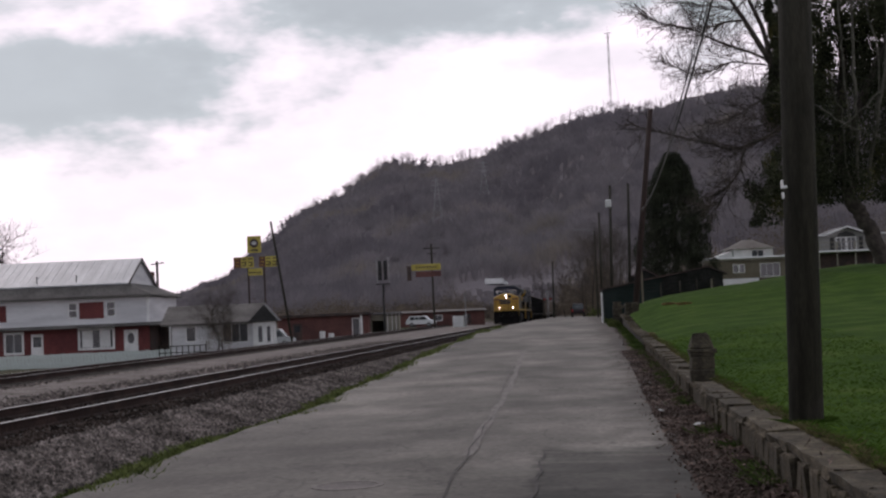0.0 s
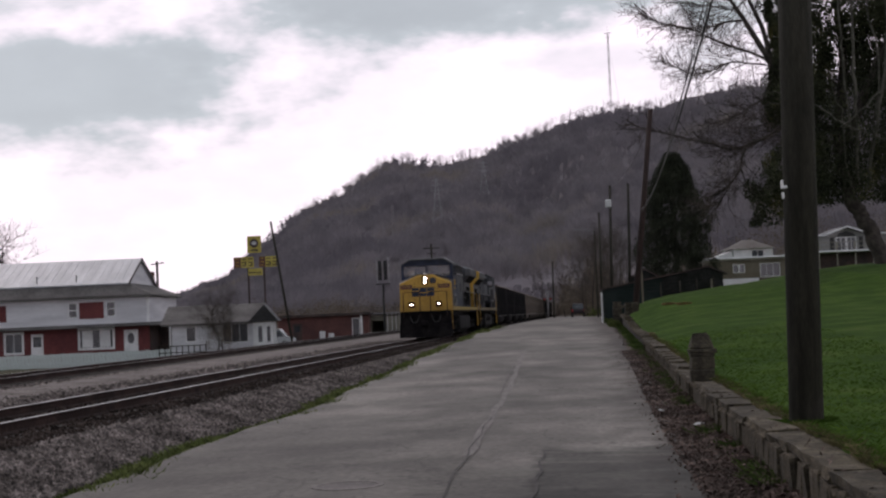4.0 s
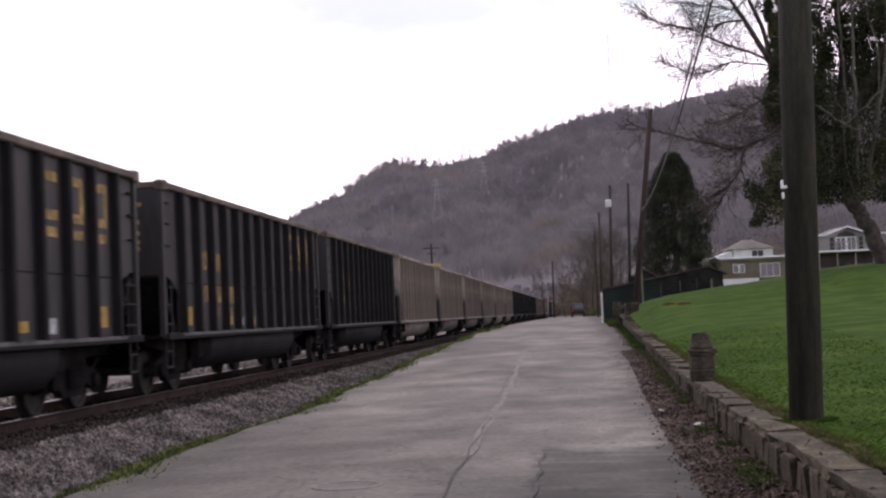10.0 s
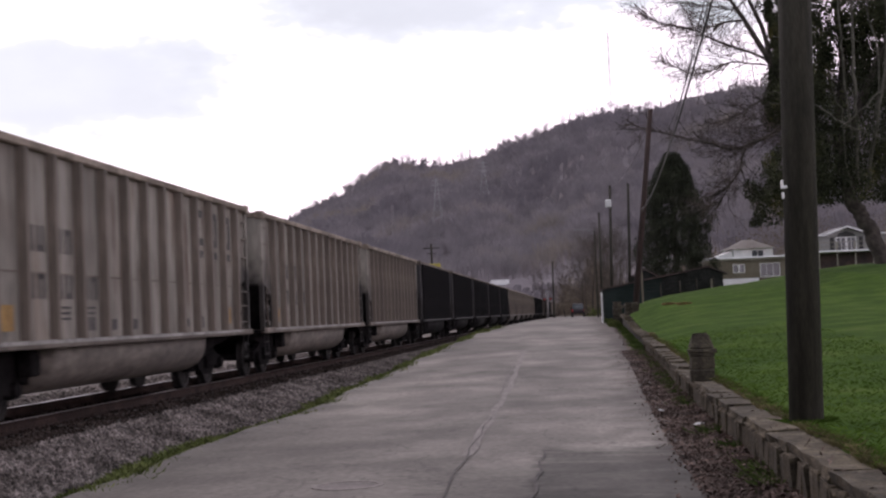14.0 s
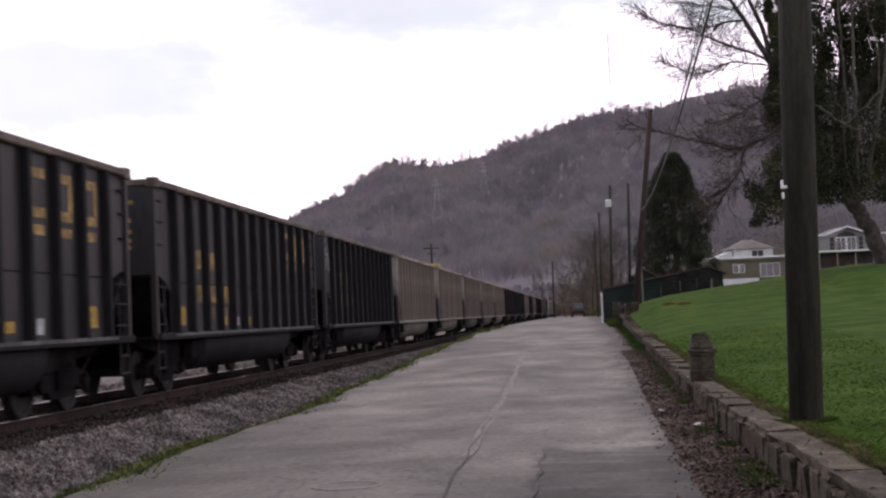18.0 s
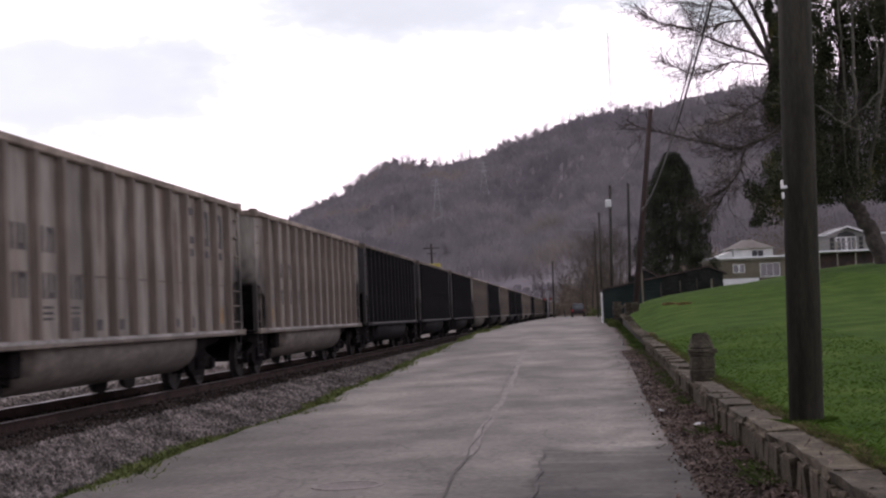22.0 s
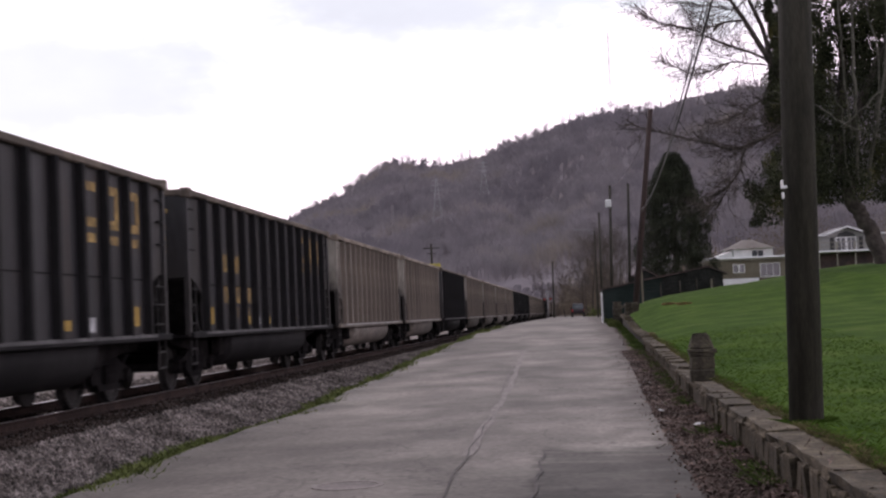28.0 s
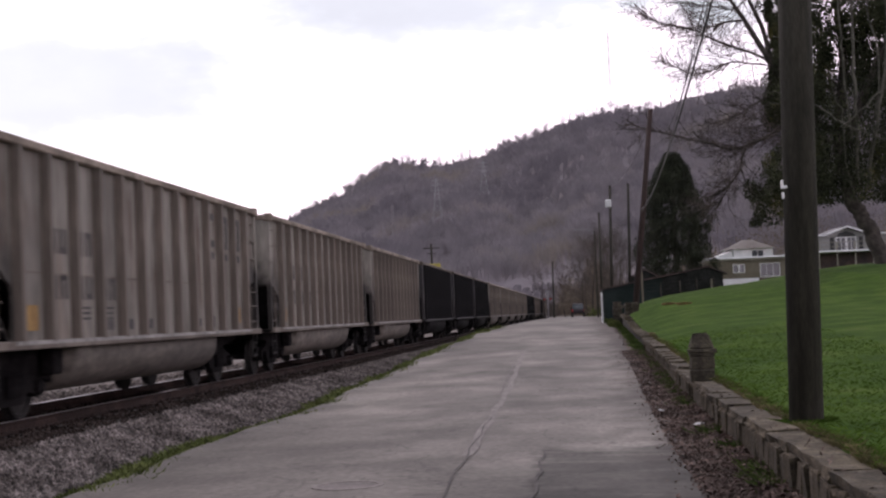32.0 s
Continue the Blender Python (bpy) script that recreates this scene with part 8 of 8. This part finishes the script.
def conifer(x, y, h, w):
    rnd = random.Random(14)
    z0 = ground_z(x, y)
    tr = thing("evergreen_tree", "tall dense dark columnar evergreen with a blunt top", "tree", pose(x, y, z0))
    bm = B()
    rod(bm, (0, 0, -0.2), (0, 0, h * 0.95), 0.22, 0.03, 9)
    part("trunk", bm, M["bark"], tr)
    verts, faces = [], []
    for i in range(1700):
        u = rnd.random() ** 0.95
        env = w * float(np.interp(u, (0, 0.1, 0.5, 0.68, 0.85, 1.0), (0.92, 1.0, 0.95, 0.77, 0.53, 0.2)))
        a = rnd.uniform(0, 6.28)
        k = rnd.uniform(0.45, 1.0) * (1 + 0.13 * math.sin(a * 3 + u * 14) + 0.08 * math.sin(a * 7 - u * 31))
        c = (env * k * math.cos(a), env * k * math.sin(a), h * (0.02 + 0.97 * u) - 0.25 * k)
        leaf_cloud(verts, faces, rnd, c, (0.22 + 0.1 * (1 - u), 0.22 + 0.1 * (1 - u), 0.42), 38, 0.17, 0.35)
    part("crown", raw("crown", verts, faces, M["needles"]), None, tr)


def bare_tree(x, y, h, seed, label="leafless grey-brown tree", name="bare_tree", z=None, r=0.14, depth=4):
    rnd = random.Random(seed)
    tr = thing(name, label, "tree", pose(x, y, ground_z(x, y) if z is None else z), "bare trees")
    bm, tw = B(), B()
    path = bez([Vector((0, 0, -0.1)), Vector((rnd.gauss(0, 0.03 * h), 0, h * 0.3)), Vector((rnd.gauss(0, 0.05 * h), 0, h * 0.6)), Vector((rnd.gauss(0, 0.07 * h), 0, h * 0.85))], 4)
    limb(bm, path, r, r * 0.25, 7)
    for p in path[3:]:
        for _ in range(3):
            a = rnd.uniform(0, 6.28)
            twigs(tw, rnd, p, Vector((math.cos(a), math.sin(a), rnd.uniform(0.3, 1.0))).normalized(), h * rnd.uniform(0.14, 0.24), r * 0.3, depth - 1, 0.35)
    part("trunk", bm, M["bark"], tr)
    part("bare_crown", tw, M["twig"], tr)
    return tr


yard_tree()
conifer(7.0, 101, 10.0, 2.72)
bare_tree(-59.5, 140, 12.5, 1, "leafless tree behind the white house", z=-0.5, r=0.2)
bare_tree(-28.5, 108, 5.2, 2, "small leafless brown tree before the cottage", z=-1.1, r=0.08, depth=5)
bare_tree(-28.0, 109, 4.6, 12, "small leafless brown tree before the cottage", z=-1.1, r=0.07, depth=5)
for i, (x, y, h) in enumerate(((0.8, 240, 11), (2.8, 225, 13), (4.5, 205, 12), (-1.5, 262, 11), (-2.6, 250, 9), (5.5, 180, 9), (1.5, 275, 13), (6.5, 210, 12), (-6.5, 262, 9), (2.0, 222, 12), (3.6, 230, 14), (1.2, 232, 10), (4.6, 238, 13))):
    bare_tree(x, y, h, 30 + i, "leafless brown roadside tree at the end of the road", z=0.4, r=0.13)


def shrub_row(name, label, spots, material, seed, size=0.3):
    rnd = random.Random(seed)
    verts, faces = [], []
    for x, y, z, r, h in spots:
        for _ in range(10):
            leaf_cloud(verts, faces, rnd, (x + rnd.gauss(0, r * 0.5), y + rnd.gauss(0, r * 0.5), z + rnd.uniform(0.2, 0.8) * h), (r * 0.45, r * 0.45, h * 0.35), 36, size, 0.3)
    single(name, raw(name, verts, faces, M[material]), None, label, "shrubs", kind="stuff")


r2 = random.Random(77)
shrub_row("thicket", "dense brown leafless bushes before the cottage", [(-29.2 + 0.3 * i, 108 + 0.3 * (i % 3), -0.9 + 0.7 * (i % 3), 0.5, 2.0 + 0.6 * (i % 2)) for i in range(8)], "brush", 9, 0.1)
shrub_row("brush", "brown leafless brush at the end of the road", [(r2.uniform(-3.2, 7.5), r2.uniform(242, 300), 0.4, r2.uniform(1.5, 2.5), r2.uniform(3, 9)) for _ in range(95)] + [(r2.uniform(1.6, 5.2), r2.uniform(222, 245), r2.uniform(0.4, 6.5), r2.uniform(1.0, 1.8), r2.uniform(2.5, 5)) for _ in range(26)] + [(r2.uniform(-62, -16), r2.uniform(228, 262), 0.3, r2.uniform(1.6, 3), r2.uniform(2.5, 6)) for _ in range(80)] + [(r2.uniform(10, 34), r2.uniform(160, 200), 3.5, r2.uniform(1.6, 3), r2.uniform(2.5, 5)) for _ in range(30)] + [(r2.uniform(-16, -9.5), r2.uniform(236, 300), -0.2, r2.uniform(1.4, 2.2), r2.uniform(2.0, 5.0)) for _ in range(26)], "brush", 3, 0.34)
shrub_row("woodland_edge", "dark brown thickets along the foot of the hill", [(r2.uniform(-120, 34), r2.uniform(390, 560), -0.5, r2.uniform(2.5, 4.5), r2.uniform(4, 7.5)) for _ in range(170)], "twig", 6, 0.6)
shrub_row("hillside_thicket", "brown leafless thicket rising behind the houses", [(r2.uniform(22, 95), r2.uniform(235, 330), 3.0, r2.uniform(3, 5), r2.uniform(8, 17)) for _ in range(110)], "brush", 8, 0.45)
shrub_row("green_shrubs", "low green shrubs beside the road", [(wall_x(y) - r2.uniform(0.1, 0.5), y, road_z(y), 0.3, r2.uniform(0.2, 0.45)) for y in (70, 78, 86, 92, 99, 106, 125, 140, 160)] + [(2.2, 215, 0.5, 1.3, 1.8), (3.2, 205, 0.5, 1.4, 1.6), (1.9, 180, 0.5, 0.9, 1.3)], "weed", 4, 0.2)


# ---- grass, weeds and litter ----
def blades(name, count, place, height, material, label, lean=0.4, width=0.012):
    rnd = random.Random(19)
    verts, faces = [], []
    for _ in range(count):
        x, y, z, k = place(rnd)
        h = height * k * rnd.uniform(0.5, 1.3)
        a = rnd.uniform(0, 6.28)
        w = width * (1 + y * 0.05)
        dx, dy = math.cos(a), math.sin(a)
        lx, ly = rnd.gauss(0, lean) * h, rnd.gauss(0, lean) * h
        b = len(verts)
        verts += [(x - dx * w, y - dy * w, z - 0.01), (x + dx * w, y + dy * w, z - 0.01), (x + lx * 0.4 + dx * w * 0.7, y + ly * 0.4 + dy * w * 0.7, z + h * 0.6), (x + lx, y + ly, z + h)]
        faces += [(b, b + 1, b + 2), (b, b + 2, b + 3)]
    single(name, raw(name, verts, faces, M[material]), None, label, "grass", kind="stuff")


def lawn_place(rnd):
    y = 8 + 34 * rnd.random() ** 1.6
    x = wall_x(y) + 0.36 + (abs(rnd.gauss(0, 0.06)) if rnd.random() < 0.3 else 4.0 * rnd.random() ** 1.2)
    if rnd.random() < 0.06:
        t = rnd.uniform(0, 6.28)
        x, y = 2.16 + 0.2 * math.cos(t), 14 + 0.2 * math.sin(t)
    return x, y, lawn_z(x, y), 0.6 + 0.9 * rnd.random() ** 3


def verge_place(rnd):
    while True:
        y = 9 + 80 * rnd.random() ** 1.6
        x = -5.24 + rnd.gauss(0, 0.17) + 0.1 * math.sin(y * 0.55) + 0.07 * math.sin(y * 1.9)
        thick = noise.noise(Vector((x * 1.2, y * 0.42, 2))) + 0.4 * noise.noise(Vector((x * 4, y * 1.8, 6)))
        if thick > -0.07 or rnd.random() < 0.1:
            return x, y, ground_z(x, y), (0.6 + 1.2 * min(0.6, max(0.0, thick))) * (1.0 + y * 0.012)


def wallfoot_place(rnd):
    while True:
        y = 8 + 70 * rnd.random() ** 1.4
        x = wall_x(y) - 0.02 - abs(rnd.gauss(0, 0.11))
        if noise.noise(Vector((3, y * 0.5, 5))) > 0.02 or (y > 26 and rnd.random() < 0.3):
            return x, y, road_z(y) - 0.04, 1.0


blades("lawn_grass_blades", 48000, lawn_place, 0.03, "blade", "short green lawn grass behind the wall", 1.6, 0.0024)
def fringe_place(rnd):
    y = 8 + 40 * rnd.random() ** 1.6
    x = wall_x(y) + 0.33 + abs(rnd.gauss(0, 0.05)) - (0.06 * rnd.random() if noise.noise(Vector((7, y * 1.3, 1))) > 0 else 0)
    return x, y, max(lawn_z(x, y), road_z(y) + wall_h(y)) - 0.005, 1.0


blades("dry_grass_fringe", 9000, fringe_place, 0.045, "drygrass", "dry yellowish grass lapping over the wall top", 0.8, 0.0025)
blades("verge_grass", 26000, verge_place, 0.085, "weed", "scruffy green grass along the road edge", 0.6, 0.006)
blades("wall_foot_weeds", 13000, wallfoot_place, 0.1, "footweed", "green weeds along the foot of the wall", 0.7, 0.0028)


def litter():
    rnd = random.Random(23)
    verts, faces = [], []
    for _ in range(26000):
        y = 7.5 + 36 * rnd.random() ** 1.8
        w = wall_x(y)
        u = rnd.random()
        x = w + 0.02 - 0.76 * u ** 1.3 - (0.25 * rnd.random() if rnd.random() < 0.08 else 0)
        if rnd.random() < 0.006:
            x = w + rnd.uniform(0.05, 0.34)
            z = road_z(y) + wall_h(y) + 0.012
        else:
            z = road_z(y) + 0.012 + 0.05 * max(0, 1 - (w - x) / 0.5) * rnd.random()
        s = rnd.uniform(0.012, 0.034)
        rot = Euler((rnd.gauss(0, 0.45), rnd.gauss(0, 0.45), rnd.uniform(0, 6.3))).to_matrix()
        b = len(verts)
        for v in ((-1, 0, 0), (-0.2, 0.55, 0.2), (1, 0.1, 0.1), (0, -0.5, 0.25)):
            p = rot @ (Vector(v) * s)
            verts.append((x + p.x, y + p.y, z + p.z))
        faces.append((b, b + 1, b + 2, b + 3))
    single("fallen_leaves", raw("fallen_leaves", verts, faces, M["leaf_litter"]), None, "brown dead leaves along the foot of the wall", "leaves", kind="stuff")
    for x, y, s in ((1.12, 21.3, 0.04), (1.45, 18.5, 0.055)):
        bm = B()
        box(bm, -s, s, -s * 0.7, s * 0.7, 0, s * 0.7, s * 0.3)
        for v in bm.verts:
            v.co += Vector((rnd.gauss(0, s * 0.2), rnd.gauss(0, s * 0.2), 0))
        single("litter", bm, M["white"], "crumpled white scrap lying in the dead leaves", "litter", pose(x, y, road_z(y) + 0.01, 0, 0, rnd.uniform(0, 90)))


litter()


def leaf_pile(x, y, count):
    rnd = random.Random(int(x * 100))
    verts, faces = [], []
    leaf_cloud(verts, faces, rnd, (x, y, lawn_z(x, y) + 0.03), (0.35, 0.5, 0.03), count, 0.1)
    single("leaf_pile", raw("leaf_pile", verts, faces, M["raked_leaves"]), None, "small heap of tan dead leaves on the lawn", "leaves")


PILES = ((4.07, 65.0), (4.62, 63.2))
for px, py in PILES:
    leaf_pile(px, py, 160)


motions()
